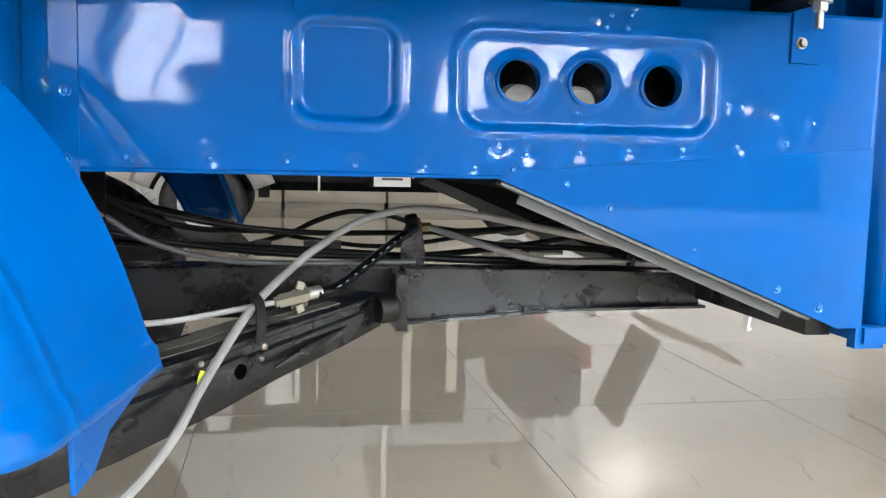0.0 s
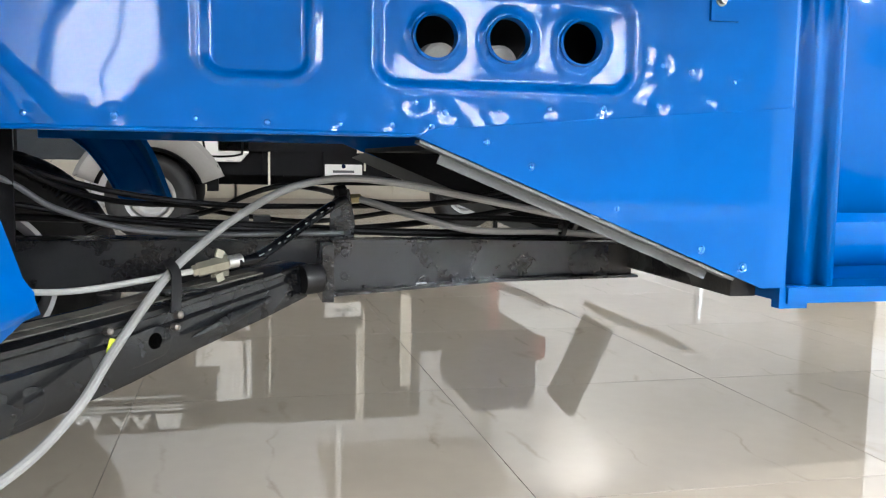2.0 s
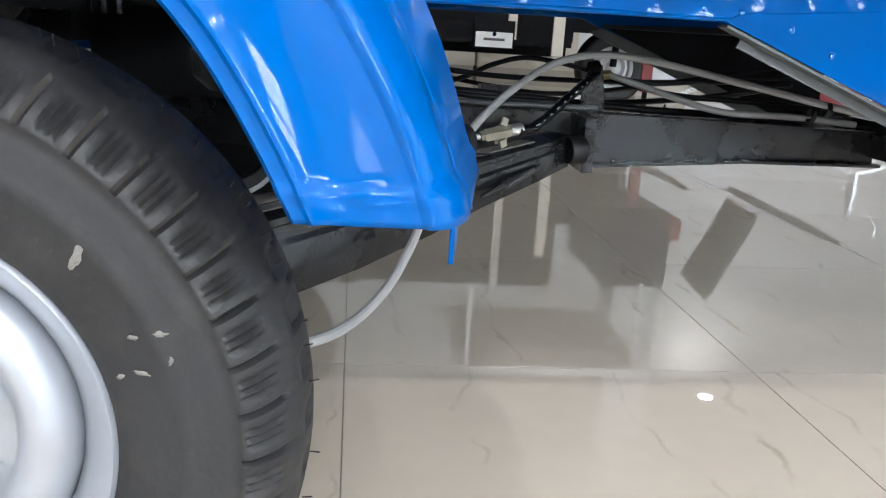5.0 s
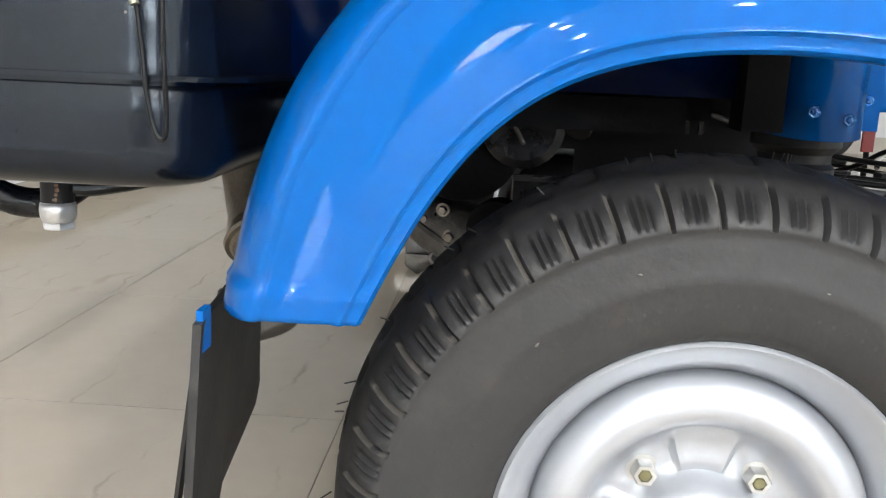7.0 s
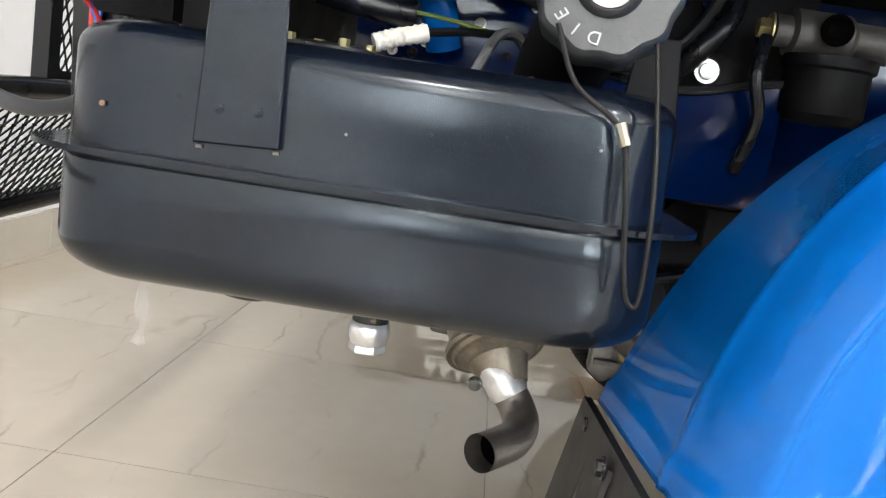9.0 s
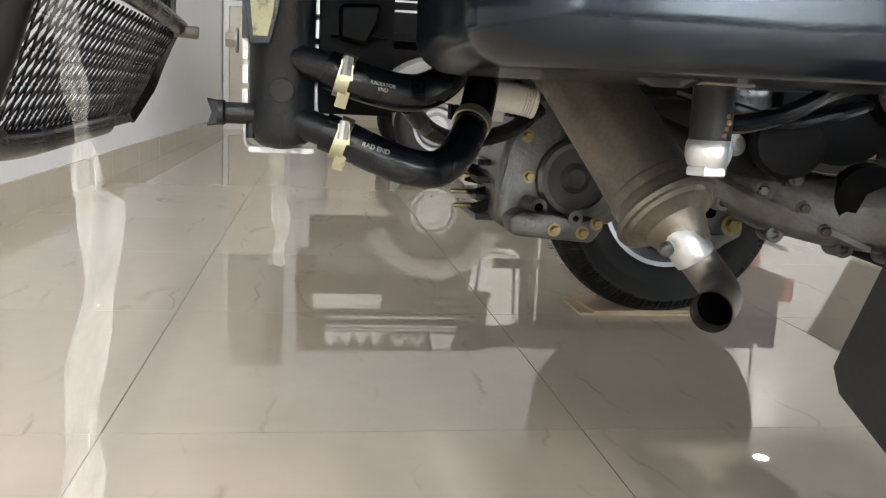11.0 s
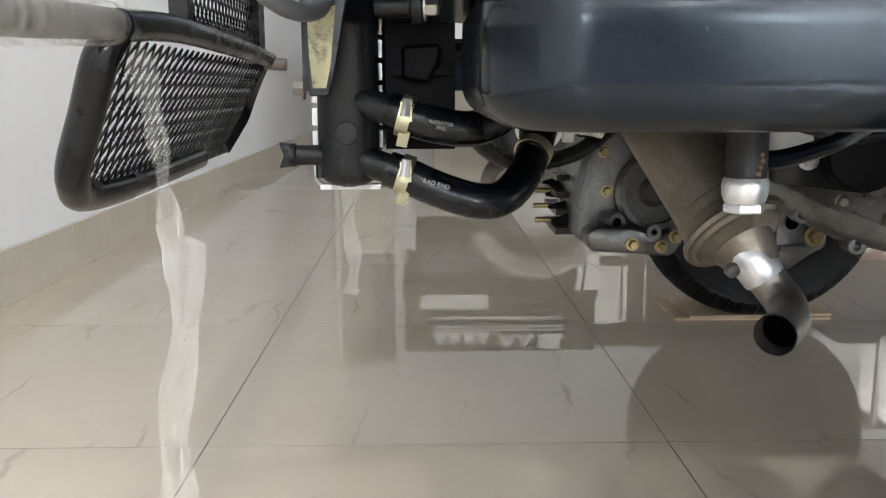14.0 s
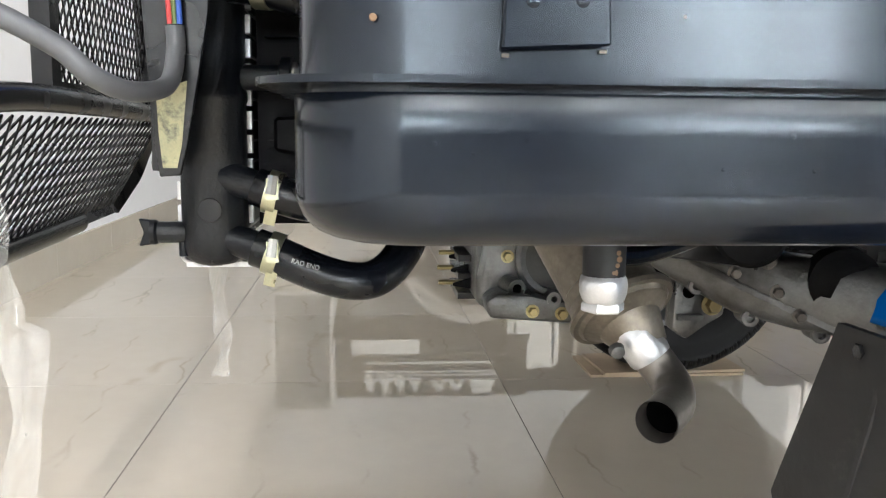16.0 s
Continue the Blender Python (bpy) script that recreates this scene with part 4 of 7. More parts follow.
EDGE = [(0.340, 0.375), (0.320, 0.439), (0.300, 0.486), (0.255, 0.550), (0.160, 0.617), (0.0, 0.646), (-0.120, 0.617), (-0.187, 0.574), (-0.224, 0.540), (-0.258, 0.498), (-0.289, 0.443), (-0.312, 0.375)]


def even(line, count):
    """The line at equal steps, with its small waves smoothed out."""
    for _ in range(60):
        line = [line[0], *[(a + b * 2 + d) / 4 for a, b, d in zip(line, line[1:], line[2:])], line[-1]]
    run = [0.0]
    for a, b in zip(line, line[1:]):
        run.append(run[-1] + (b - a).length)
    out, j = [], 0
    for k in range(count + 1):
        s = run[-1] * k / count
        while j < len(line) - 2 and run[j + 1] < s:
            j += 1
        out.append(line[j].lerp(line[j + 1], min(1, (s - run[j]) / (run[j + 1] - run[j]))))
    return out


def foot_roll(z):
    """How far the rolled collar along the feet stands proud."""
    return 0.0022 + 0.0016 * math.exp(-((z - 0.3895) / 0.0022) ** 2) if z < 0.3895 else 0.0038 * math.exp(-((z - 0.3895) / 0.0026) ** 2)


def mudguard(flip):
    lip, bead, ridge, edge = (even(bent([(0.012 + x, 0, z) for x, z in line], 10), 200) for line in (LIP, BEAD, RIDGE, EDGE))
    bm = bmesh.new()
    rings = []
    for a, b, c, d in zip(lip, bead, ridge, edge):
        out, up = (b - a).normalized(), (c - b).normalized()
        # rolled collar along both feet
        pts = [(a, -0.026), (a, -0.0405), (a + out * 0.0015, -0.0430), (a + out * 0.0075, -0.0430), (a + out * 0.0088, -0.0442), (a + out * 0.0102, -0.0460), (a + out * 0.0122, -0.0460), (a + out * 0.0138, -0.0446), (a.lerp(b, 0.5), -0.0452), (b - out * 0.0075, -0.0446), (b - out * 0.0055, -0.0454), (b - out * 0.0035, -0.0472), (b - out * 0.0010, -0.0472), (b + out * 0.0012, -0.0452), (b.lerp(c, 0.22) + up * 0.0030, -0.0385), (b.lerp(c, 0.5) + up * 0.0042, -0.0255), (b.lerp(c, 0.78) + up * 0.0034, -0.0115), (c - out * 0.0006, -0.0030), (c + out * 0.0014, 0.0004), (c + out * 0.0024, 0.0034), (c + out * 0.0014, 0.0068), (c.lerp(d, 0.14), 0.0130), (c.lerp(d, 0.55), 0.0700), (d, 0.1280), (d - out * 0.008, 0.1310)]
        ring = []
        for k, (p, y) in enumerate(pts):
            e = foot_roll(p.z)
            ring.append(bm.verts.new((p.x + (out.x * e if k > 12 else 0), y - (e if 0 < k < 16 else 0), p.z)))
        rings.append(ring)
    for p, q in zip(rings, rings[1:]):
        for k in range(len(p) - 1):
            bm.faces.new((p[k], p[k + 1], q[k + 1], q[k]))
    ob = vp("mudguard", bm, BLUE, None, "glossy blue pressed steel mudguard over the wheel", 50)
    if flip:
        ob.matrix_basis = VEH_IN @ Matrix.Translation((0, 1.405, 0)) @ Matrix.Scale(-1, 4, (0, 1, 0))
    sol = ob.modifiers.new("thickness", "SOLIDIFY")
    sol.thickness, sol.offset = 0.0016, 1
    return ob


MUD = mudguard(False)
mudguard(True)
vp("front_tab", slab([(0.018, 0.339), (0.040, 0.342), (0.062, 0.358), (0.126, 0.372), (0.126, 0.384), (0.014, 0.384)], 0.003, Matrix(((0.18, 0, 1, 0.322), (1, 0, 0, 0), (0, 1, 0, 0), (0, 0, 0, 1))), 0.0006, 1), BLUE, MUD)
vp("rear_tab", span((-0.291, -0.040, 0.352), (-0.287, -0.026, 0.376), 0.001), BLUE, MUD)
# rubber flap behind the wheel
FL = [(-0.046, 0.370, -0.286), (0.152, 0.370, -0.304), (0.189, 0.264, -0.316), (0.195, 0.247, -0.3175), (0.184, 0.231, -0.318), (0.098, 0.202, -0.320), (-0.02, 0.165, -0.300), (-0.058, 0.168, -0.294), (-0.067, 0.2, -0.290)]
bm = bmesh.new()
f1 = [bm.verts.new((x, y, z)) for y, z, x in FL]
f2 = [bm.verts.new((x - 0.005, y, z)) for y, z, x in FL]
bm.faces.new(f1)
bm.faces.new(f2[::-1])
for k in range(len(FL)):
    bm.faces.new((f1[k], f2[k], f2[(k + 1) % len(FL)], f1[(k + 1) % len(FL)]))
bmesh.ops.triangulate(bm, faces=[f for f in bm.faces if len(f.verts) > 4])
FLAP = vp("mud_flap", bm, FLAPR, None, "dusty black rubber mud flap")
for y in (0.0, 0.055, 0.11):
    vp("flap_rib", add_tube(bmesh.new(), [(-0.301 - 0.0, y, 0.36), (-0.3250, y + 0.012, 0.215)], 0.003, 6), FLAPR, FLAP)
for y, z in ((0.06, 0.358), (0.13, 0.358)):
    vp("flap_bolt", bolt_mesh(0.005, True, 0.005), BLACK, FLAP, "black bolt").matrix_basis = axis((-0.3045, y, z), (-1, 0, 0))

# ---- chassis, arm, cables ----
# open channel, its lower flange dipping towards the joint
top = [(0.582, 0.364), (0.80, 0.3625), (0.996, 0.358)]
low = [(0.582, 0.297), (0.70, 0.3055), (0.80, 0.3125), (0.996, 0.3155)]
web = [(0.582, 0.297), (0.70, 0.3055), (0.80, 0.3125), (0.996, 0.3155), (0.996, 0.358), (0.80, 0.3625), (0.582, 0.364)]
SP = vp("chassis_channel", slab(web, 0.004, Matrix.Translation((0, 0.706, 0)) @ XZ, 0.0006, 1), BLACK, None, "black painted open steel channel")
vp("lower_flange", ribbon(bmesh.new(), [(x, 0.6975, z) for x, z in low], 0.034, (0, 0, 1), 0.0035), BLACK, SP)
vp("upper_flange", ribbon(bmesh.new(), [(x, 0.70, z + 0.001) for x, z in top], 0.028, (0, 0, 1), 0.0035), BLACK, SP)
vp("end_plate", span((0.566, 0.646, 0.294), (0.580, 0.73, 0.364), 0.0015), BLACK, SP)
vp("web_patch", span((0.582, 0.6985, 0.301), (0.606, 0.7018, 0.361), 0.001), BLACK, SP)
for z in (0.318, 0.349):
    vp("plug_weld", lathe([(0.006, 0), (0.0055, 0.002), (0.003, 0.0025), (0, 0.0012)], axis((0.599, 0.6988, z), (0, -1, 0)), 14), BLACK, SP)
vp("back_rail", span((-0.10, 0.72, 0.300), (0.60, 0.80, 0.3635), 0.004), BLACK, None, "black painted chassis rail")
vp("far_rail", span((0.60, 0.74, 0.325), (1.35, 0.80, 0.3600), 0.004), BLACK, None, "black painted chassis rail")
vp("front_cross_tube", span((0.99, 0.44, 0.325), (1.02, 0.95, 0.375), 0.004), BLACK, None, "black painted cross tube")
vp("slope_member", slab([(0.64, 0.47), (0.66, 0.478), (1.0, 0.352), (1.0, 0.33), (0.96, 0.335)], 0.004, Matrix.Translation((0, 0.96, 0)) @ XZ, 0.0005, 1), PRIMER, None, "grey sloping member")
# matt black sheets added under the body; the second covers the far panel
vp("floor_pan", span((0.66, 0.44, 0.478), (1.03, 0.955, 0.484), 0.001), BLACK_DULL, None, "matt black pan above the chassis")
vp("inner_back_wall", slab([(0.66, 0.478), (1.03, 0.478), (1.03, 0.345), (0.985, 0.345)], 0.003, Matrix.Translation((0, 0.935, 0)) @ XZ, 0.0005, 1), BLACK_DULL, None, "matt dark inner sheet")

# semi-trailing arm, a box pressing that widens towards the wheel; its cut: depth outwards, height
ARM_CUT = [(-1, -0.95), (0.62, -1.0), (0.94, -0.86), (1.0, -0.55), (1.0, 0.30), (0.90, 0.42), (0.90, 0.70), (1.02, 0.78), (1.02, 0.92), (0.86, 1.0), (-1, 1.0)]
bm = bmesh.new()
AXL = [((0.545, 0.645, 0.321), 0.022, 0.024), ((0.50, 0.612, 0.308), 0.026, 0.028), ((0.42, 0.548, 0.289), 0.032, 0.034), ((0.36, 0.49, 0.274), 0.037, 0.036), ((0.28, 0.40, 0.262), 0.042, 0.038), ((0.20, 0.31, 0.254), 0.044, 0.038), ((0.12, 0.23, 0.245), 0.045, 0.036)]
rings = []
for (p, hz, hy) in AXL:
    out = Vector((0.70, -0.715, 0)).normalized()
    p = Vector(p) - out * (hy - 0.004)
    rings.append([bm.verts.new(p + out * hy * o + Vector((0, 0, hz * z))) for o, z in ARM_CUT])
for a, b in zip(rings, rings[1:]):
    for k in range(len(ARM_CUT)):
        bm.faces.new((a[k], a[(k + 1) % len(ARM_CUT)], b[(k + 1) % len(ARM_CUT)], b[k]))
bm.faces.new(rings[0][::-1])
bm.faces.new(rings[-1])
bevelled(bm, 0.0022, 2, 30)
ARM = vp("trailing_arm", bm, BLACK, None, "scuffed black pressed steel trailing arm")
dust = bmesh.new()
for k in (-1, 1):
    ribbon(dust, bent([Vector(p) + Vector((0.0, 0.0, hz - 0.0005)) - Vector((0.70, -0.715, 0)) * (hy - 0.004 - k * hy * 0.36) for p, hz, hy in AXL[1:]], 4), 0.016 if k > 0 else 0.024, (0, 0, 1), 0.004)
vp("dusty_ledge", dust, DUSTY, ARM, "dust lying along the arm")
for k in range(3):
    vp("chalk_mark", box((0, 0, 0), (0.0045, 0.0005, 0.0055 - 0.001 * (k % 2)), 0, 1, Matrix.Translation((0.478 + 0.0055 * k, 0.5885 + 0.0055 * k, 0.2955)) @ pose(0, 0, 0, 0, 0, 45)), GREYMARK, ARM)
vp("arm_bush", lathe([(0, 0), (0.017, 0), (0.018, 0.004), (0.018, 0.022), (0.015, 0.025), (0, 0.025)], axis((0.541, 0.632, 0.324), (0.75, 0.25, 0.05)), 24), RUBBER, ARM)
# pressed outline and black disc for the hole on the arm's face, a tapering rib and weld spatter towards the joint
ARM_OUT = Vector((0.70, -0.715, 0)).normalized()
ARM_RUN = Vector((0.705, 0.69, 0.16)).normalized()


def on_arm(x, y, z, proud=0.0):
    """A pose on the arm's outer face: x along the arm, y up the face, z out of it."""
    m = Matrix((ARM_RUN, ARM_OUT.cross(ARM_RUN), ARM_OUT)).transposed().to_4x4()
    return Matrix.Translation(Vector((x, y, z)) + ARM_OUT * (0.004 + proud)) @ m


def stadium(long, r, n=10):
    return [(sx * long / 2 + r * math.cos(radians(t0 + 180 * k / n)), r * math.sin(radians(t0 + 180 * k / n))) for sx, t0 in ((1, -90), (-1, 90)) for k in range(n + 1)]


vp("arm_emboss", slab(stadium(0.03, 0.0175), 0.0034, on_arm(0.372, 0.503, 0.277, -0.001), 0.0026, 3), BLACK, ARM)
vp("arm_hole", lathe([(0, 0.0006), (0.0082, 0.0006), (0.0088, 0.0), (0.0088, -0.003), (0, -0.003)], on_arm(0.380, 0.511, 0.281, 0.0022), 24), DEEP_BLACK, ARM, "black disc standing for the hole in the arm")
vp("arm_emboss", slab(stadium(0.045, 0.016), 0.0036, on_arm(0.268, 0.392, 0.246, -0.001), 0.003, 3), BLACK, ARM)
vp("arm_rib", slab([(-0.085, -0.010), (-0.03, -0.012), (0.035, -0.004), (0.035, 0.004), (-0.03, 0.002), (-0.085, -0.006)], 0.0040, on_arm(0.475, 0.589, 0.3005, -0.001), 0.0024, 2), BLACK, ARM)
spat = random.Random(21)
bead = bmesh.new()
for k in range(16):
    m = on_arm(0.520 + 0.012 * spat.random(), 0.628 + 0.012 * spat.random(), 0.306 + 0.026 * spat.random(), 0.0)
    turned(bead, [(0, 0.0045), (0.003, 0.0035), (0.0048, -0.001)], m @ Matrix.Rotation(spat.random() * 3, 4, "Z") @ Matrix.Diagonal((0.5 + spat.random(), 1.3, 1, 1)), 8)
vp("weld_spatter", bead, GLOSSBLACK, ARM, "rough painted weld")
vp("arm_shelf", slab([(0.395, 0.535), (0.475, 0.60), (0.462, 0.625), (0.38, 0.56)], 0.003, Matrix.Translation((0, 0, 0.322)), 0.0006, 1), BLACK, ARM)
vp("tag", box((0, 0, 0), (0.010, 0.001, 0.014), 0.0003, 1, pose(0.350, 0.458, 0.287, 0, 20, 40)), GREENTAG, ARM, "small yellow-green paper tag")
for q, r in (((0.345, 0.456, 0.302), 0.004), ((0.405, 0.515, 0.306), 0.0045), ((0.402, 0.512, 0.294), 0.004)):
    vp("arm_stud", lathe([(0, 0), (r, 0), (r * 0.9, 0.007), (r * 0.5, 0.0085), (0, 0.0085)], axis(q, (0.66, -0.75, 0.1)), 10), PIPE, ARM, "dull stud end")
# clip strap that holds the grey cable
vp("cable_strap", ribbon(bmesh.new(), bent([(0.388, 0.535, 0.352), (0.397, 0.528, 0.357), (0.404, 0.522, 0.349), (0.405, 0.517, 0.330), (0.404, 0.514, 0.308)], 5), 0.012, (0.66, -0.75, 0), 0.002), RUBBER, ARM, "black rubber strap")
# brake union on a bent bracket
UN = vp("union_bracket", slab([(0, 0), (0.028, 0), (0.028, 0.022), (0.018, 0.03), (0.006, 0.022), (0, 0.022)], 0.0025, Matrix.Translation((0.437, 0.575, 0.335)) @ pose(0, 0, 0, 0, 0, 50) @ XZ, 0.0005, 1), UNION, None, "yellow zinc bracket")
vp("union_body", add_tube(bmesh.new(), [(0.424, 0.566, 0.3455), (0.437, 0.568, 0.3485), (0.437, 0.568, 0.3485), (0.455, 0.575, 0.352)], 0.0085, 6), UNION, UN, "dull hexagon union")
for dz in (-1, 1):
    vp("union_ear", box((0, 0, 0), (0.009, 0.003, 0.009), 0.001, 1, Matrix.Translation((0.447, 0.568, 0.350 + 0.013 * dz)) @ pose(0, 0, 0, 0, 20 * dz, 30)), UNION, UN)
vp("union_nut", add_tube(bmesh.new(), [(0.419, 0.565, 0.3445), (0.428, 0.567, 0.3465)], 0.0066, 6), UNION, UN, "dull plated nut")
vp("hose_ferrule", add_tube(bmesh.new(), [(0.455, 0.576, 0.352), (0.470, 0.584, 0.354)], 0.0074, 12), ZINC, UN, "zinc ferrule")
run = bent([(0.466, 0.580, 0.352), (0.493, 0.600, 0.3575), (0.538, 0.660, 0.3825), (0.580, 0.722, 0.404), (0.611, 0.770, 0.416)], 8)
BH = vp("brake_hose", tube([(0.466, 0.580, 0.352), (0.493, 0.600, 0.3575), (0.538, 0.660, 0.3825), (0.580, 0.722, 0.404), (0.611, 0.770, 0.416)], 0.0062, 12), HOSE, None, "black rubber brake hose with white print")
for k in range(9):
    p, q = run[7 + 2 * k], run[8 + 2 * k]
    m = axis((p + q) / 2, q - p)
    vp("print_mark", box((0, 0, 0), (0.0022, 0.0006, 0.0045 if k % 3 else 0.008), 0, 1, Matrix.Translation((p + q) / 2 + Vector((0.0015, -0.0060, 0.0022))) @ m.to_3x3().to_4x4() @ pose(0, 0, 0, 0, 0, 0)), WHITEMARK, BH)
TB = vp("hose_bracket", slab([(0.584, 0.362), (0.618, 0.362), (0.620, 0.38), (0.612, 0.428), (0.598, 0.428), (0.588, 0.41)], 0.003, Matrix.Translation((0, 0.762, 0)) @ XZ, 0.0008, 1), BLACK, None, "black upright bracket on the chassis")
vp("hose_fitting", add_tube(bmesh.new(), [(0.606, 0.764, 0.4135), (0.628, 0.775, 0.4145)], 0.0068, 6), GOLD, TB, "brass union")
vp("fitting_cap", add_tube(bmesh.new(), [(0.594, 0.758, 0.423), (0.606, 0.762, 0.4255)], 0.009, 10), BLACK_DULL, TB)

CABLES = [
    ("grey_cable", GREYCABLE, 0.0046, [(0.960, 0.700, 0.369), (0.870, 0.700, 0.375), (0.767, 0.700, 0.377), (0.695, 0.720, 0.394), (0.627, 0.772, 0.414)]),
    ("grey_cable", GREYCABLE, 0.0048, [(0.97, 0.655, 0.383), (0.892, 0.660, 0.396), (0.760, 0.680, 0.421), (0.666, 0.700, 0.438), (0.592, 0.700, 0.443), (0.525, 0.670, 0.430), (0.467, 0.620, 0.400), (0.428, 0.580, 0.372), (0.398, 0.535, 0.347), (0.374, 0.497, 0.316), (0.349, 0.445, 0.279), (0.329, 0.395, 0.246), (0.300, 0.32, 0.222), (0.262, 0.25, 0.212), (0.21, 0.19, 0.215)]),
    ("grey_cable", LOOM, 0.0034, [(0.12, 0.58, 0.475), (0.222, 0.600, 0.442), (0.272, 0.620, 0.409), (0.349, 0.660, 0.382), (0.443, 0.700, 0.373), (0.530, 0.715, 0.372), (0.6, 0.72, 0.372)]),
    ("brake_pipe", WHITEPIPE, 0.0034, [(0.199, 0.450, 0.306), (0.237, 0.450, 0.309), (0.242, 0.450, 0.326), (0.222, 0.450, 0.334), (0.207, 0.450, 0.347), (0.270, 0.500, 0.334), (0.311, 0.535, 0.330), (0.368, 0.558, 0.336), (0.392, 0.563, 0.340), (0.424, 0.567, 0.345)]),
    ("black_cable", BLACKCABLE, 0.0040, [(0.37, 0.88, 0.375), (0.437, 0.900, 0.393), (0.480, 0.920, 0.412), (0.530, 0.920, 0.426), (0.580, 0.900, 0.423), (0.611, 0.80, 0.416)]),
    ("black_cable", BLACKCABLE, 0.0036, [(0.20, 1.02, 0.43), (0.360, 1.000, 0.397), (0.481, 0.950, 0.379), (0.597, 0.900, 0.376), (0.786, 0.93, 0.403), (0.95, 0.93, 0.434)]),
    ("black_cable", BLACKCABLE, 0.0055, [(0.02, 0.85, 0.39), (0.208, 0.850, 0.383), (0.351, 0.850, 0.379), (0.507, 0.820, 0.374), (0.665, 0.800, 0.367), (0.825, 0.780, 0.366), (0.98, 0.77, 0.368)]),
    ("black_cable", BLACKCABLE, 0.0045, [(0.628, 0.790, 0.412), (0.717, 0.850, 0.402), (0.880, 0.92, 0.412), (0.98, 0.92, 0.42)]),
    ("black_cable", BLACKCABLE, 0.0045, [(0.16, 0.78, 0.41), (0.30, 0.80, 0.386), (0.46, 0.80, 0.372), (0.62, 0.81, 0.371), (0.80, 0.85, 0.385), (0.95, 0.88, 0.408)]),
    ("black_cable", BLACKCABLE, 0.0040, [(0.63, 0.79, 0.408), (0.72, 0.76, 0.392), (0.83, 0.73, 0.39), (0.96, 0.72, 0.382)]),
    ("black_cable", BLACKCABLE, 0.0040, [(0.17, 0.62, 0.50), (0.24, 0.70, 0.44), (0.31, 0.78, 0.41), (0.40, 0.86, 0.40)]),
    ("black_cable", BLACKCABLE, 0.0040, [(0.16, 0.70, 0.47), (0.30, 0.76, 0.425), (0.43, 0.80, 0.405), (0.55, 0.84, 0.40), (0.7, 0.89, 0.40), (0.9, 0.90, 0.41)]),
]
for n, mt, r, pts in CABLES:
    vp(n, tube(pts, r, 10, 6), mt, None, "pale grey sheathed cable" if mt is GREYCABLE else "")
for p in ((0.893, 0.66, 0.39), (0.889, 0.69, 0.38)):
    vp("cable_tie", lathe([(0.008, -0.003), (0.0105, -0.003), (0.0105, 0.003), (0.008, 0.003)], axis(p, (1, 0, -0.1)), 14, True), RUBBER, None)
vp("pipe_grommet", lathe([(0.003, -0.004), (0.011, -0.004), (0.011, 0.004), (0.003, 0.004)], axis((0.246, 0.484, 0.3375), (0.8, 0.6, 0)), 16, True), RUBBER, None)
for x in (0.40, 0.47, 0.50):
    vp("cable_clip", span((x - 0.012, 0.86, 0.364), (x + 0.012, 0.89, 0.385), 0.003), RUBBER, None)

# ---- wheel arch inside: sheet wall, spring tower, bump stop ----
# the arch's shade is put into this sheet's blue
vp("arch_wall", span((-0.26, 0.330, 0.497), (0.118, 0.334, 0.672), 0.001), BLUE_SHADED, None, "blue inner sheet of the wheel arch, darkened for shade")
vp("arch_box", span((-0.21, 0.318, 0.463), (0.043, 0.329, 0.4945), 0.003), BLACK_DULL, None, "matt black box edge inside the wheel arch")
vp("arch_post", span((0.088, 0.300, 0.470), (0.124, 0.345, 0.672), 0.003), BLACK_DULL, None, "black upright post")
bm = bmesh.new()
prof = [(0.165 + 0.049 * math.cos(a), 0.372 - 0.07 * math.sin(a)) for a in (math.pi * k / 18 for k in range(19))]
lo = [bm.verts.new((x, y, 0.470 - 0.006 * math.sin(math.pi * i / 18))) for i, (x, y) in enumerate(prof)]
hi = [bm.verts.new((x, y, 0.672)) for x, y in prof]
for k in range(18):
    bm.faces.new((lo[k], lo[k + 1], hi[k + 1], hi[k]))
TW = vp("spring_tower", bm, BLUE, None, "glossy blue curved spring tower", 60)
sol = TW.modifiers.new("thickness", "SOLIDIFY")
sol.thickness = 0.002
vp("tower_flange", span((0.226, PY - 0.0035, 0.470), (0.250, PY - 0.0018, 0.660), 0.0005), BLUE, TW)
for x, y, z in ((0.238, PY - 0.003, 0.50), (0.239, PY - 0.003, 0.56), (0.182, 0.303, 0.484), (0.15, 0.302, 0.49)):
    w = like(spotm, VEH_IN @ Matrix(), VEH)
    w.parent = TW
    w.matrix_basis = axis((x, y - 0.001, z), (0, -1, 0))
vp("bump_stop", lathe([(0, 0), (0.022, 0), (0.036, 0.012), (0.038, 0.035), (0.034, 0.040), (0.034, 0.048), (0.042, 0.056), (0.042, 0.075), (0, 0.075)], axis((0.16, 0.37, 0.400), (0, 0, 1)), 32), RUBBER, None, "ribbed black rubber bump stop")
vp("tower_underside", lathe([(0, 0), (0.046, 0), (0.046, 0.003), (0, 0.003)], axis((0.165, 0.368, 0.476), (0, 0, 1)), 28), BLACK_DULL, None)
# black sheet added to keep the arch dark and hide the room behind
vp("inner_screen", span((-0.03, 0.600, 0.37), (0.235, 0.604, 0.63), 0.001), BLACK_DULL, None, "black sheet added to block the view through the arch")
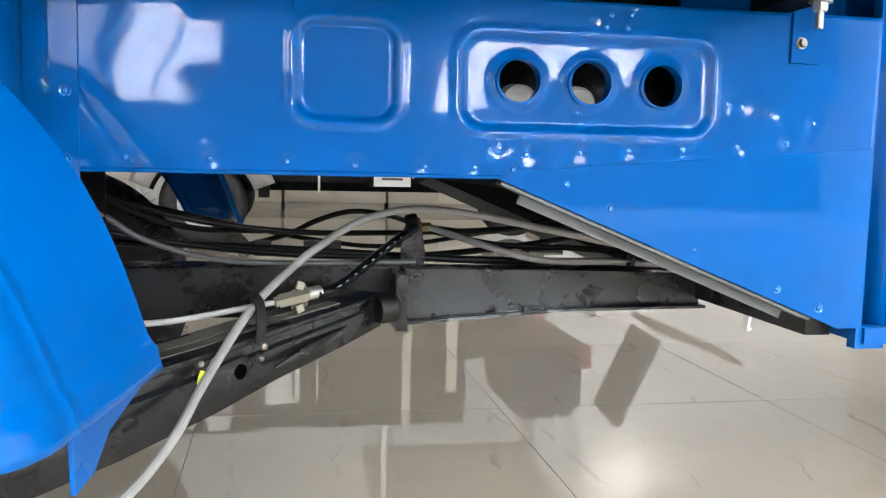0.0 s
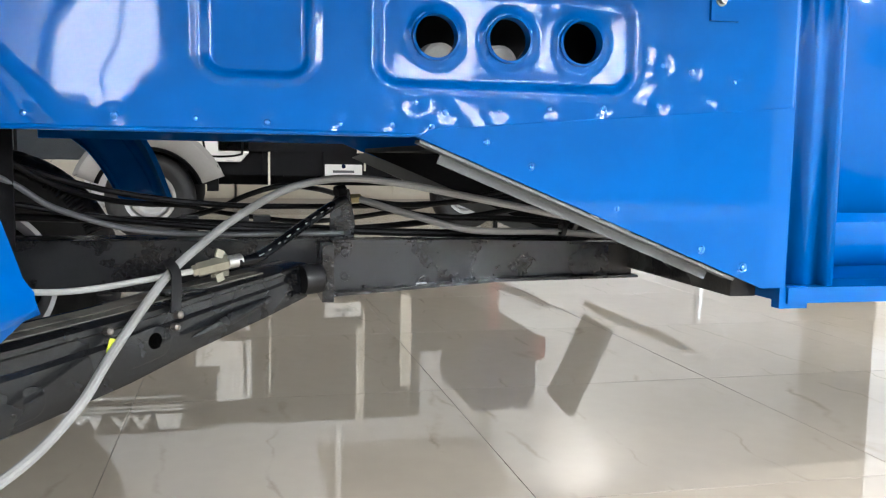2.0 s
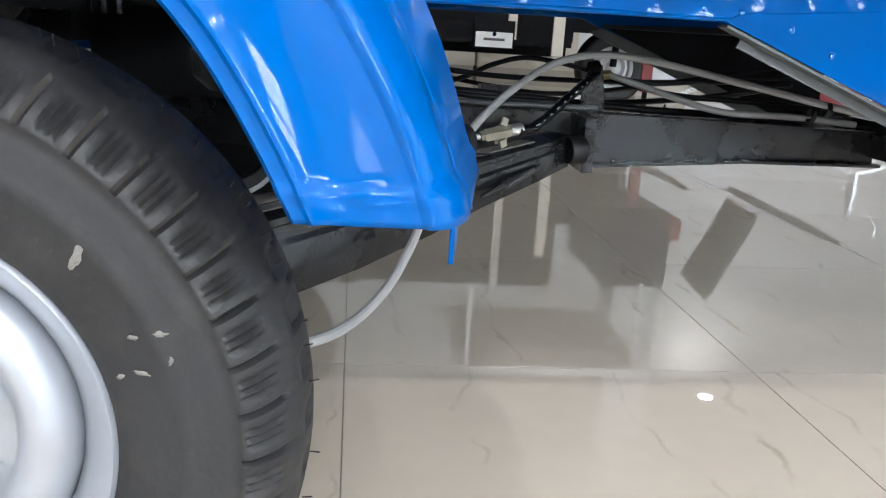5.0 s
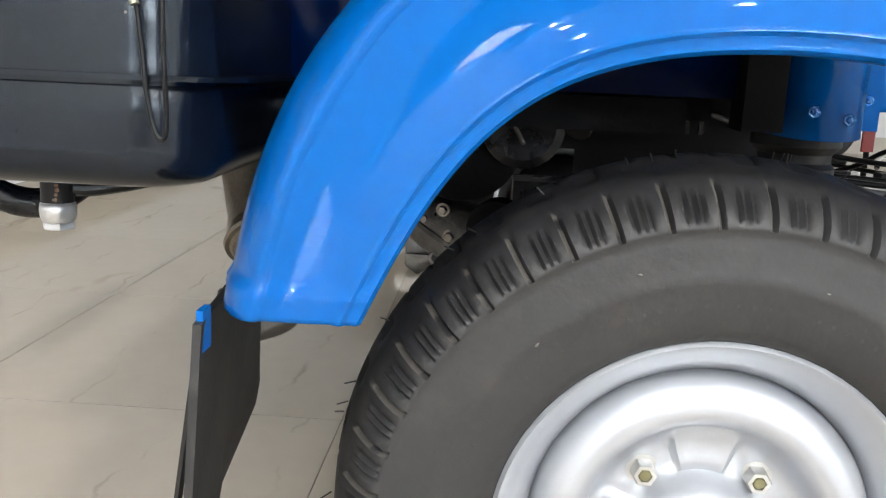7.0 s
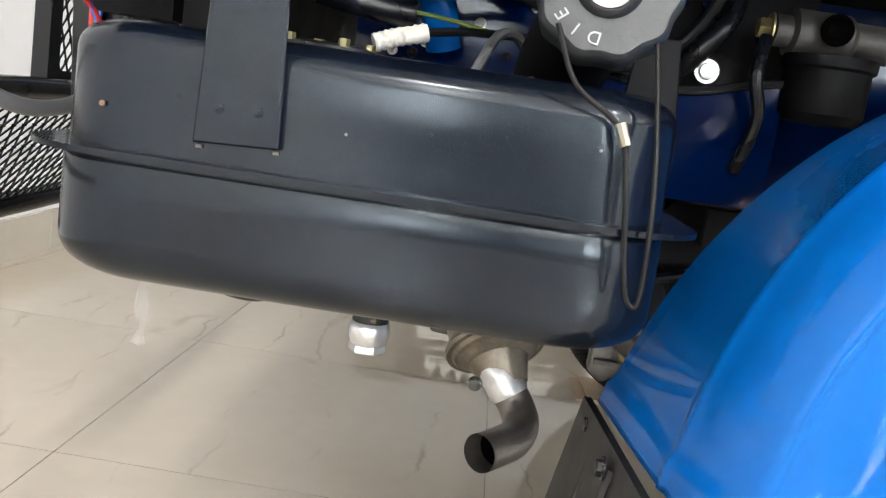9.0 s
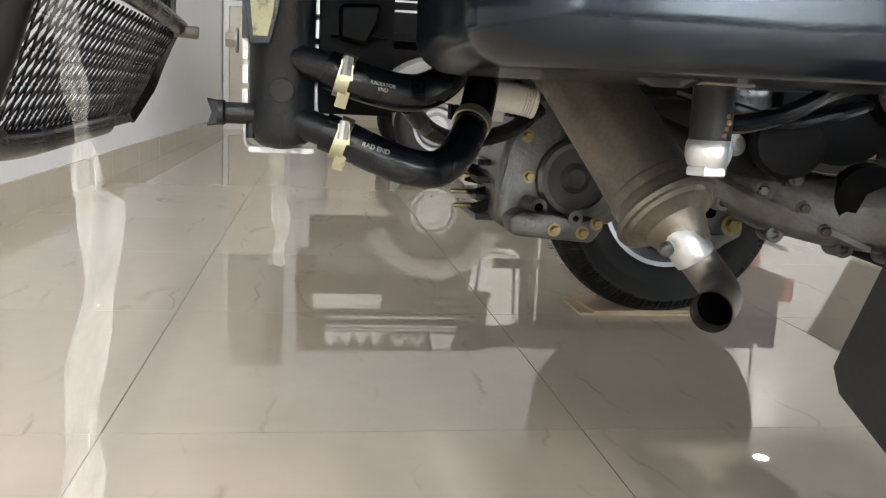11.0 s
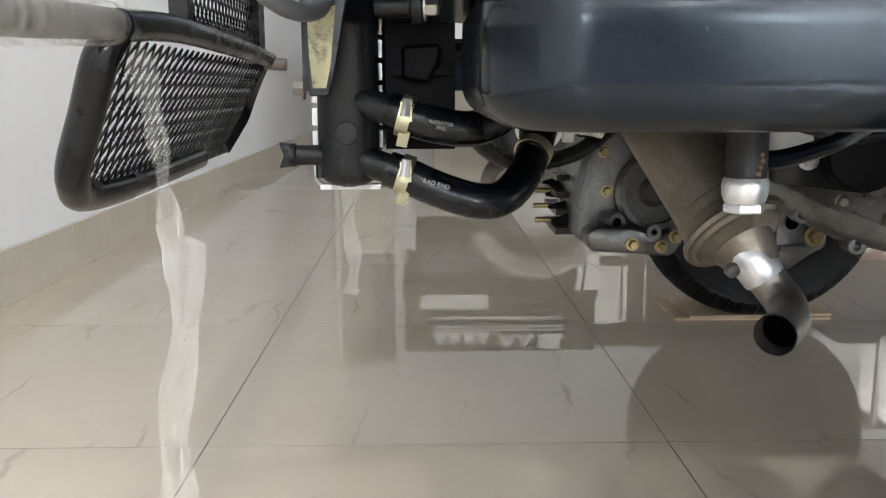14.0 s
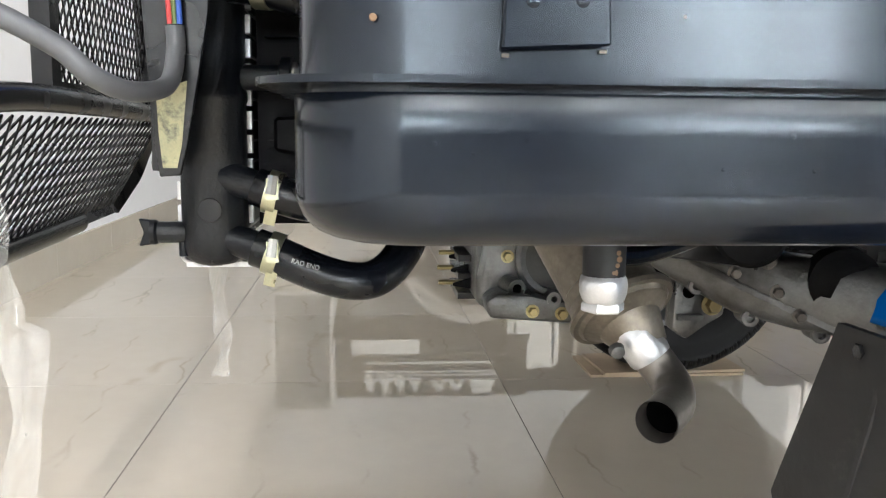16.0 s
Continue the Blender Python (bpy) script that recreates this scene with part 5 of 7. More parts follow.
# shock absorber bracket and lower arm pieces inside the arch
vp("drive_shaft", lathe([(0, 0), (0.016, 0), (0.016, 0.45), (0, 0.45)], axis((0.01, 0.16, 0.235), (-0.25, 0.96, 0.12)), 18), BLACK_DULL, None)
vp("brake_drum", lathe([(0, 0), (0.088, 0), (0.098, 0.012), (0.1, 0.055), (0, 0.055)], axis((WX, 0.115, WZ), (0, 1, 0)), 40), BLACK_DULL, None, "black brake drum")
vp("shaft_boot", lathe([(0.018, 0), (0.045, 0.01), (0.034, 0.02), (0.042, 0.03), (0.03, 0.04), (0.036, 0.05), (0.022, 0.062), (0.018, 0.062)], axis((0.0, 0.17, 0.237), (-0.25, 0.96, 0.12)), 24), RUBBER, None)

# ---- fuel tank and what hangs on it ----


def rounded(x0, x1, y0, y1, r, n=7):
    pts = []
    for cx, cy, a0 in ((x1 - r, y0 + r, -90), (x1 - r, y1 - r, 0), (x0 + r, y1 - r, 90), (x0 + r, y0 + r, 180)):
        for k in range(n + 1):
            a = radians(a0 + 90 * k / n)
            pts.append((cx + r * math.cos(a), cy + r * math.sin(a)))
    return pts


TX0, TX1, TY0, TY1 = -0.620, -0.300, 0.0, 0.275
bm = bmesh.new()
rings = []
levels = [(0.024 - 0.024 * math.sin(math.pi / 2 * k / 7), 0.434 + 0.021 * (1 - math.cos(math.pi / 2 * k / 7))) for k in range(8)]
levels += [(0.0, 0.458), (0.0, 0.480), (0.0, 0.4955), (0.0004, 0.4963), (0.0045, 0.4963), (0.0045, 0.5012), (0.0018, 0.5020), (0.0018, 0.5045), (0.0022, 0.510), (0.0025, 0.53)]
levels += [(0.0025 + 0.020 * (1 - math.cos(math.pi / 2 * k / 6)), 0.551 + 0.016 * math.sin(math.pi / 2 * k / 6)) for k in range(7)]
for inset, z in levels:
    rings.append([bm.verts.new((x, y, z)) for x, y in rounded(TX0 + inset, TX1 - inset, TY0 + inset, TY1 - inset, max(0.045 - inset * 0.4, 0.01))])
n = len(rings[0])
for a, b in zip(rings, rings[1:]):
    for k in range(n):
        bm.faces.new((a[k], a[(k + 1) % n], b[(k + 1) % n], b[k]))
bm.faces.new(rings[0][::-1])
bm.faces.new(rings[-1])
TK = vp("fuel_tank", bm, TANK, None, "satin black pressed steel fuel tank with a welded seam", 50)
bm = bmesh.new()
ins, outs = rounded(TX0 + 0.004, TX1 - 0.004, TY0 + 0.004, TY1 - 0.004, 0.043), rounded(TX0 - 0.016, TX1 + 0.016, TY0 - 0.0075, TY1 + 0.008, 0.05)
r0 = [bm.verts.new((x, y, 0.4995)) for x, y in ins]
r1 = [bm.verts.new((x, y, 0.4995)) for x, y in outs]
r2 = [bm.verts.new((x, y, 0.5025)) for x, y in outs]
r3 = [bm.verts.new((x, y, 0.5025)) for x, y in ins]
for a, b in ((r0, r1), (r1, r2), (r2, r3)):
    for k in range(n):
        bm.faces.new((a[k], a[(k + 1) % n], b[(k + 1) % n], b[k]))
vp("seam", bm, TANK, TK)
ST = vp("hanger_plate", slab([(-0.5385, 0.5125), (-0.4965, 0.5145), (-0.500, 0.60), (-0.502, 0.68), (-0.534, 0.68), (-0.536, 0.60)], 0.0035, Matrix.Translation((0, -0.0005, 0)) @ XZ, 0.0008, 1), TANK, None, "satin black hanger plate on the tank")
for x, z in ((-0.508, 0.531), (-0.527, 0.5305)):
    vp("dimple", lathe([(0.0028, 0), (0.0018, 0.0003), (0, 0.0003)], axis((x, -0.004, z), (0, -1, 0)), 12), TANK, ST)
for x, z in ((-0.5365, 0.5105), (-0.4985, 0.5125)):
    vp("weld_bead", box((0, 0, 0), (0.003, 0.0010, 0.0015), 0.0004, 1, Matrix.Translation((x, 0.001, z))), DUSTY, TK, "bare chipped weld")
vp("rust_fleck", lathe([(0, 0), (0.0016, 0), (0.0012, 0.0004), (0, 0.0004)], axis((-0.587, 0.0028, 0.524), (0, -1, 0)), 9), RUST, TK, "small rusty chip")
vp("rust_fleck", lathe([(0, 0), (0.0022, 0), (0.0015, 0.0005), (0, 0.0005)], axis((-0.588, 0.0105, 0.4425), (-0.25, -0.5, -0.8)), 9), RUST, TK, "small rusty chip")
rngf = random.Random(11)
for k in range(16):
    vp("paint_nib", lathe([(0, 0), (0.0011, 0), (0.0007, 0.0005), (0, 0.0006)], axis((rngf.uniform(-0.57, -0.34), 0.0002 if k % 2 else 0.0028, rngf.uniform(0.466, 0.49) if k % 2 else rngf.uniform(0.512, 0.538)), (0, -1, 0)), 7), PIPE if k % 8 == 0 else TANK, TK)
# filler neck and cap
cap_way = Vector((-0.06, -0.93, 0.22)).normalized()
CAPC = Vector((-0.352, 0.012, 0.614))
vp("filler_neck", tube([(-0.366, 0.11, 0.560), (-0.363, 0.10, 0.578), (-0.357, 0.072, 0.598), (-0.353, 0.035, 0.611)], 0.026, 20, 6), BLACK_DULL, TK)
bm = bmesh.new()
m = axis(CAPC - cap_way * 0.012, cap_way)
seg = 72
rings = []
for r, h in [(0.0, -0.012), (0.030, -0.012), (0.0345, -0.009), (0.0355, 0.004), (0.0345, 0.0095), (0.0325, 0.0115), (0.0195, 0.0128), (0.0165, 0.0128), (0.0155, 0.0165), (0.0142, 0.0178), (0.0128, 0.0168), (0.0125, 0.011), (0.0, 0.011)]:
    ring = []
    for k in range(seg):
        a = 2 * math.pi * k / seg
        rr = r * (1 + (0.032 * math.cos(10 * a) if r > 0.029 else 0))
        ring.append(bm.verts.new(m @ Vector((rr * math.cos(a), rr * math.sin(a), h))))
    rings.append(ring)
for a, b in zip(rings, rings[1:]):
    for k in range(seg):
        bm.faces.new((a[k], a[(k + 1) % seg], b[(k + 1) % seg], b[k]))
bmesh.ops.remove_doubles(bm, verts=bm.verts, dist=1e-6)
CAP = vp("filler_cap", bm, CAPGREY, None, "dark grey scalloped filler cap with a white lock face")
vp("lock_face", lathe([(0, 0.0112), (0.0123, 0.0112), (0.0115, 0.0142), (0.0, 0.0150)], m, 32), WHITEMARK, CAP, "white lock face")
vp("lock_flap", box((0, 0, 0), (0.012, 0.003, 0.001), 0.0003, 1, m @ pose(0, -0.003, 0.0152, 0, 0, 28)), RED, CAP, "red pointer")
up = m.inverted().to_3x3() @ Vector((0, 0, 1))
zero = math.atan2(up.y, up.x)
for i, ch in enumerate("DIESEL"):
    a = zero + radians(172 - 21 * i)
    letters(ch, m @ Matrix.Translation((0.0262 * math.cos(a), 0.0262 * math.sin(a), 0.0122)) @ Matrix.Rotation(a - math.pi / 2, 4, "Z"), 0.0092, GREYMARK, CAP, "cap_letter", 0.0004)
vp("cap_tether", tube([(-0.374, 0.0, 0.592), (-0.362, -0.006, 0.566), (-0.338, -0.005, 0.548), (-0.331, -0.009, 0.52), (-0.327, -0.012, 0.49), (-0.322, -0.012, 0.470), (-0.3165, -0.012, 0.473), (-0.318, -0.010, 0.52), (-0.322, 0.0, 0.56), (-0.326, 0.008, 0.59)], 0.0014, 8, 8), BLACKCABLE, CAP, "black tether cord")
vp("tether_crimp", add_tube(bmesh.new(), [(-0.3385, -0.006, 0.551), (-0.3345, -0.0075, 0.541)], 0.0027, 8), UNION, CAP, "dull copper crimp")
# outlet with its silver nut
vp("tank_outlet", lathe([(0, 0), (0.012, 0), (0.012, 0.045), (0.0, 0.045)], axis((-0.457, 0.137, 0.398), (0, 0, 1)), 24), RUBBER, TK)
vp("outlet_nut", lathe([(0, 0), (0.010, 0), (0.0118, 0.002), (0.0132, 0.006), (0.0136, 0.011), (0.0130, 0.0145), (0.0115, 0.017), (0, 0.017)], axis((-0.457, 0.137, 0.386), (0, 0, 1)), 20), FOIL, TK, "dull silver sleeved nut")
for x, z, r in ((-0.452, 0.416, 0.0015), (-0.4515, 0.4125, 0.0018), (-0.4525, 0.409, 0.0014), (-0.454, 0.405, 0.0022)):
    vp("rust_streak", lathe([(0, 0.0), (r, -0.0004), (r * 0.8, -0.001), (0, -0.001)], axis((x, 0.1252, z), (0.2, -1, 0)), 9), RUST, TK, "orange rust on the sleeve")
vp("outlet_hex", lathe([(0.005, -0.001), (0.0115, -0.001), (0.0124, 0.0), (0.0124, 0.0035), (0.0112, 0.005), (0.005, 0.005)], axis((-0.457, 0.137, 0.3825), (0, 0, 1)), 6, True), FOIL, TK, "dull silver hexagon")
vp("outlet_flange", lathe([(0.012, 0), (0.022, 0.0), (0.024, 0.004), (0.012, 0.004)], axis((-0.457, 0.137, 0.433), (0, 0, 1)), 20, True), EXHAUST, TK)
vp("fuel_pipe", tube([(-0.452, 0.14, 0.412), (-0.43, 0.15, 0.412), (-0.39, 0.17, 0.42), (-0.35, 0.20, 0.432), (-0.30, 0.25, 0.44)], 0.0058, 10), HOSE, TK)
vp("drain_boss", lathe([(0, 0), (0.010, 0), (0.02, 0.005), (0.022, 0.010), (0, 0.010)], axis((-0.50, 0.10, 0.430), (0, 0, 1)), 20), TANK, TK)

# cap-side small things above the tank
vp("breather_pipe", tube([(-0.415, 0.10, 0.56), (-0.41, 0.105, 0.575), (-0.402, 0.118, 0.592), (-0.392, 0.13, 0.595), (-0.384, 0.15, 0.588)], 0.0032, 8), LOOM, None, "thin dark steel breather pipe")
vp("wrapped_connector", add_tube(bmesh.new(), bent([(-0.482, 0.16, 0.580), (-0.468, 0.165, 0.586), (-0.449, 0.17, 0.592)], 8), 0.0058, 10, True, [1 + 0.14 * (k % 2) for k in range(17)]), TAPE, None, "white taped wire end")
vp("wire", tube([(-0.449, 0.17, 0.592), (-0.42, 0.18, 0.597), (-0.39, 0.20, 0.600), (-0.36, 0.23, 0.605)], 0.0028, 8), BLACKCABLE, None)
vp("wire", tube([(-0.49, 0.19, 0.605), (-0.45, 0.20, 0.606), (-0.40, 0.22, 0.601), (-0.36, 0.24, 0.598)], 0.0016, 6), GREENWIRE, None, "green wire")
vp("bundle_tube", tube([(-0.575, 0.14, 0.622), (-0.54, 0.15, 0.612), (-0.49, 0.16, 0.604), (-0.46, 0.17, 0.602)], 0.0095, 12), HOSE, None)
vp("sender_flange", lathe([(0, 0), (0.032, 0), (0.032, 0.004), (0.02, 0.006), (0, 0.006)], axis((-0.50, 0.11, 0.567), (0, 0, 1)), 28), BLACK, TK, "black sender flange")
for a in range(4):
    vp("sender_screw", bolt_mesh(0.0035, True, 0.005), BRASSDARK, TK).matrix_basis = axis((-0.50 + 0.025 * math.cos(1.57 * a + 0.5), 0.11 + 0.025 * math.sin(1.57 * a + 0.5), 0.571), (0, 0, 1))
PL = vp("plug_connector", span((-0.640, 0.085, 0.585), (-0.604, 0.100, 0.598), 0.003), GREYCABLE, None, "pale nylon plug with red and blue wires")
vp("plug_latch", span((-0.627, 0.082, 0.588), (-0.612, 0.086, 0.596), 0.001), GREYCABLE, PL)
for i, mt in enumerate((RED, BLUEWIRE)):
    vp("plug_wire", tube([(-0.637, 0.095 + 0.006 * i, 0.592), (-0.653, 0.11, 0.582 + 0.003 * i), (-0.656, 0.13, 0.575), (-0.652 - 0.003 * i, 0.145, 0.560)], 0.0018, 7), mt, PL)
vp("control_box", span((-0.70, 0.12, 0.600), (-0.60, 0.30, 0.655), 0.004), BLACK_DULL, None, "black box above the tank")
vp("relay_box", span((-0.668, 0.150, 0.575), (-0.612, 0.19, 0.66), 0.003), BLACK_DULL, None, "black relay box")
vp("bracket_post", span((-0.598, 0.13, 0.566), (-0.560, 0.16, 0.66), 0.002), BLACK_DULL, None)
vp("tank_stay", slab([(-0.330, 0.555), (-0.298, 0.555), (-0.303, 0.60), (-0.325, 0.60)], 0.003, Matrix.Translation((0, 0.075, 0)) @ XZ, 0.0008, 1), BLACK_DULL, TK)

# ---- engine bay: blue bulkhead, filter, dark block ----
# sheets behind the tank take the darkened blue for the bed's shade
vp("bulkhead_sheet", span((-0.52, 0.310, 0.50), (-0.345, 0.314, 0.70), 0.001), BLUE_SHADED, None, "blue sheet behind the tank, darkened for shade")
# flat sheet, black in place of the shade under the bed
vp("bulkhead_recess", span((-0.345, 0.318, 0.585), (-0.155, 0.322, 0.70), 0.001), BLACK_DULL, None, "flat black sheet standing for the darkness beside the filter")
SS = vp("side_sheet", slab([(-0.335, 0.502), (-0.185, 0.502), (-0.185, 0.600), (-0.215, 0.594), (-0.25, 0.585), (-0.29, 0.584), (-0.335, 0.592)], 0.003, Matrix.Translation((0, 0.266, 0)) @ XZ, 0.0008, 1), BLUE_SHADED, None, "blue bracket sheet, the bed's shade put into its colour")
vp("sheet_lip", tube([(-0.335, 0.262, 0.592), (-0.29, 0.262, 0.584), (-0.25, 0.262, 0.585), (-0.215, 0.262, 0.594), (-0.185, 0.262, 0.600)], 0.0035, 8), BLACK, SS, "black edging")
# a bright tube, clips and small screws on the dark sheet
vp("blue_duct", tube([(-0.50, 0.27, 0.70), (-0.475, 0.265, 0.655), (-0.455, 0.27, 0.625), (-0.445, 0.28, 0.59)], 0.014, 14), BLUE, None, "glossy blue tube behind the tank")
vp("black_duct", tube([(-0.455, 0.24, 0.70), (-0.43, 0.235, 0.665), (-0.395, 0.24, 0.645), (-0.35, 0.26, 0.66), (-0.30, 0.28, 0.70)], 0.011, 14), HOSE, None)
vp("black_cable", tube([(-0.50, 0.21, 0.63), (-0.46, 0.215, 0.625), (-0.40, 0.23, 0.632), (-0.34, 0.25, 0.62), (-0.29, 0.27, 0.635)], 0.0042, 10), BLACKCABLE, None)
vp("black_cable", tube([(-0.33, 0.24, 0.59), (-0.29, 0.245, 0.60), (-0.26, 0.25, 0.63), (-0.24, 0.26, 0.67)], 0.0045, 10), BLACKCABLE, None)
rngb = random.Random(31)
for k in range(12):
    vp("sheet_screw", bolt_mesh(0.0022 + 0.0012 * rngb.random(), True, 0.004), ZINC if k % 3 == 0 else GLOSSBLACK, None).matrix_basis = VEH_IN @ axis((rngb.uniform(-0.49, -0.36), 0.3085, rngb.uniform(0.575, 0.665)), (0.2 * rngb.uniform(-1, 1), -1, 0.2))
for x, z in ((-0.262, 0.668), (-0.232, 0.652), (-0.288, 0.622)):
    vp("cable_clip", span((x - 0.006, 0.30, z - 0.004), (x + 0.006, 0.314, z + 0.004), 0.001), BRASSDARK, None)
dirt = bmesh.new()
for k in range(26):
    turned(dirt, [(0, 0.0012), (0.0022, 0.0006), (0.003, -0.0004)], axis((-0.385 + rngb.gauss(0, 0.014), 0.075 + rngb.gauss(0, 0.010), 0.5672), (rngb.uniform(-0.4, 0.4), rngb.uniform(-0.4, 0.4), 1)) @ Matrix.Diagonal((1.6 * rngb.random() + 0.4, 0.8, 1, 1)), 6)
vp("dried_dirt", dirt, RUST, TK, "dry brown dirt round the filler neck")
vp("sheet_bolt", lathe([(0, 0), (0.0095, 0), (0.0095, 0.002), (0.0065, 0.002), (0.006, 0.006), (0, 0.007)], axis((-0.241, 0.284, 0.602), (0, -1, 0)), 20), ZINC, None, "zinc bolt on a broad washer")
bm = bmesh.new()
m = axis((-0.205, 0.26, 0.637), (1, 0.1, 0.0))
turned(bm, [(0, 0), (0.012, 0), (0.012, 0.012), (0.018, 0.014), (0.018, 0.055), (0.014, 0.06), (0.014, 0.09), (0, 0.09)], m, 24)
FH = vp("filter_head", bm, DARKCAST, None, "cast alloy filter head")
vp("filter_bowl", lathe([(0, 0), (0.026, 0.002), (0.031, 0.008), (0.031, 0.04), (0.034, 0.042), (0.034, 0.05), (0, 0.05)], axis((-0.158, 0.262, 0.572), (0, 0, 1)), 32), BLACK_DULL, FH)
vp("banjo_bolt", bolt_mesh(0.008, True, 0.010), GOLD, FH).matrix_basis = axis((-0.206, 0.258, 0.637), (-1, 0, 0))
vp("banjo_bolt", bolt_mesh(0.008, True, 0.004), DEEP_BLACK, FH).matrix_basis = axis((-0.165, 0.240, 0.640), (0, -1, 0))
vp("return_pipe", tube([(-0.21, 0.25, 0.63), (-0.215, 0.24, 0.60), (-0.207, 0.245, 0.57), (-0.212, 0.26, 0.53)], 0.005, 10), HOSE, None)
vp("corrugated_hose", add_tube(bmesh.new(), bent([(-0.27, 0.29, 0.59), (-0.255, 0.27, 0.612), (-0.235, 0.27, 0.64), (-0.225, 0.28, 0.68)], 10), 0.008, 10, True, [1 + 0.12 * (k % 2) for k in range(31)]), HOSE, None)
rngs = random.Random(5)
for k in range(9):
    vp("sheet_rivet", lathe([(0, 0), (0.004, 0), (0.003, 0.002), (0, 0.0025)], axis((rngs.uniform(-0.50, -0.18), 0.3095, rngs.uniform(0.585, 0.66)), (0, -1, 0)), 10), ZINC if k % 3 == 0 else BLUE_SHADED, None)

# engine parts are coloured near-black, the shade of the bay included
ENG = vp("engine_block", span((-0.44, 0.50, 0.43), (-0.02, 1.02, 0.64), 0.02), BLACK_DULL, None, "engine block coloured near-black for the shade of the bay")
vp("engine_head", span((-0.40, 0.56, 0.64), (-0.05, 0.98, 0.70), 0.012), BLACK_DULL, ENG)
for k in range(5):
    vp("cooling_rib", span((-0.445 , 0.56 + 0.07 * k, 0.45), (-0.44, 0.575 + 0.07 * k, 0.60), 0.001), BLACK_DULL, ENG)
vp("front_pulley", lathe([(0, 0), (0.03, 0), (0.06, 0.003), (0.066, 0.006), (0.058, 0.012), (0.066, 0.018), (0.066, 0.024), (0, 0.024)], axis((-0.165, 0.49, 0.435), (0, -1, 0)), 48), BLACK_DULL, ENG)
vp("timing_cover", slab([(-0.30, 0.36), (-0.22, 0.35), (-0.19, 0.40), (-0.19, 0.47), (-0.25, 0.50), (-0.31, 0.46)], 0.02, Matrix.Translation((0, 0.50, 0)) @ XZ, 0.004), BLACK, ENG)
for x, z in ((-0.215, 0.43), (-0.205, 0.385), (-0.25, 0.47), (-0.27, 0.385)):
    vp("cover_bolt", bolt_mesh(0.0075, True, 0.008), ZINC, ENG).matrix_basis = axis((x, 0.479, z), (0, -1, 0))
vp("belt_bracket", ribbon(bmesh.new(), [(-0.09, 0.42, 0.46), (-0.07, 0.40, 0.485), (-0.035, 0.40, 0.46)], 0.008, (0, -1, 0), 0.003), BLACK, ENG)
vp("injector_line", tube([(-0.11, 0.45, 0.52), (-0.12, 0.42, 0.50), (-0.115, 0.41, 0.47), (-0.10, 0.42, 0.44)], 0.003, 8), BLACK, ENG)
vp("alternator", lathe([(0, 0), (0.035, 0), (0.045, 0.008), (0.045, 0.05), (0.035, 0.06), (0, 0.06)], axis((-0.10, 0.50, 0.455), (0, -1, 0)), 28), BLACK, ENG)
vp("inlet_elbow", tube([(-0.02, 0.48, 0.50), (-0.03, 0.42, 0.49), (-0.05, 0.39, 0.46)], 0.016, 14), RUBBER, ENG)
vp("coil_box", span((-0.02, 0.36, 0.475), (0.075, 0.42, 0.51), 0.004), BLACK_DULL, ENG)
for k in range(7):
    vp("coil_fin", span((-0.015 + 0.013 * k, 0.352, 0.462), (-0.011 + 0.013 * k, 0.358, 0.474), 0.0005, 1), BLACK, ENG)

# gearbox casting with flange bolts and studs
gb = [(-0.452, 0.262), (-0.43, 0.252), (-0.345, 0.246), (-0.325, 0.262), (-0.30, 0.262), (-0.27, 0.29), (-0.25, 0.40), (-0.29, 0.44), (-0.40, 0.44), (-0.435, 0.40), (-0.45, 0.34)]
GB = vp("gearbox", slab(gb, 0.16, Matrix.Translation((0, 0.90, 0)) @ XZ, 0.012, 3), ALU, None, "cast aluminium gearbox housing")
vp("flange_lip", slab([(-0.440, 0.254), (-0.338, 0.2465), (-0.322, 0.268), (-0.335, 0.278), (-0.355, 0.274), (-0.39, 0.282), (-0.43, 0.285), (-0.445, 0.275)], 0.05, Matrix.Translation((0, 0.745, 0)) @ XZ, 0.005, 2), ALU, GB)
vp("bearing_ring", lathe([(0.040, 0), (0.052, 0), (0.052, 0.014), (0.047, 0.018), (0.040, 0.016)], axis((-0.352, 0.742, 0.323), (0, -1, 0)), 40, True), ALU, GB)
# shallow disc, the depth of the recess suggested by dark colour
vp("bearing_recess", lathe([(0, 0.004), (0.012, 0.006), (0.02, 0.0), (0.041, 0.001), (0.041, -0.01), (0, -0.01)], axis((-0.352, 0.739, 0.323), (0, -1, 0)), 32), DARKCAST, GB, "dark shaft recess")
gbolt = None
for x, y, z in ((-0.388, 0.694, 0.263), (-0.352, 0.694, 0.260), (-0.413, 0.738, 0.324), (-0.418, 0.738, 0.375), (-0.335, 0.694, 0.272)):
    gbolt = vp("flange_bolt", bolt_mesh(0.0058, True, 0.010), GOLD, GB, "yellow zinc bolt") if gbolt is None else like(gbolt, Matrix())
    gbolt.matrix_basis = axis((x, y, z), (0, -1, 0))
vp("oil_boss", lathe([(0.006, 0.0), (0.0115, 0.0), (0.0125, -0.012), (0.0125, -0.04), (0, -0.04)], axis((-0.405, 0.708, 0.288), (0.2, -1, 0)), 20), ALU, GB)
# solid disc, the hole's darkness put into its colour
vp("boss_hole", lathe([(0, 0), (0.0062, 0), (0.0062, -0.004), (0, -0.004)], axis((-0.405, 0.7085, 0.288), (0.2, -1, 0)), 14), DEEP_BLACK, GB)
vp("side_lug", lathe([(0.004, 0), (0.009, 0), (0.009, 0.02), (0.004, 0.02)], axis((-0.362, 0.712, 0.278), (0, -1, 0)), 16, True), ALU, GB)
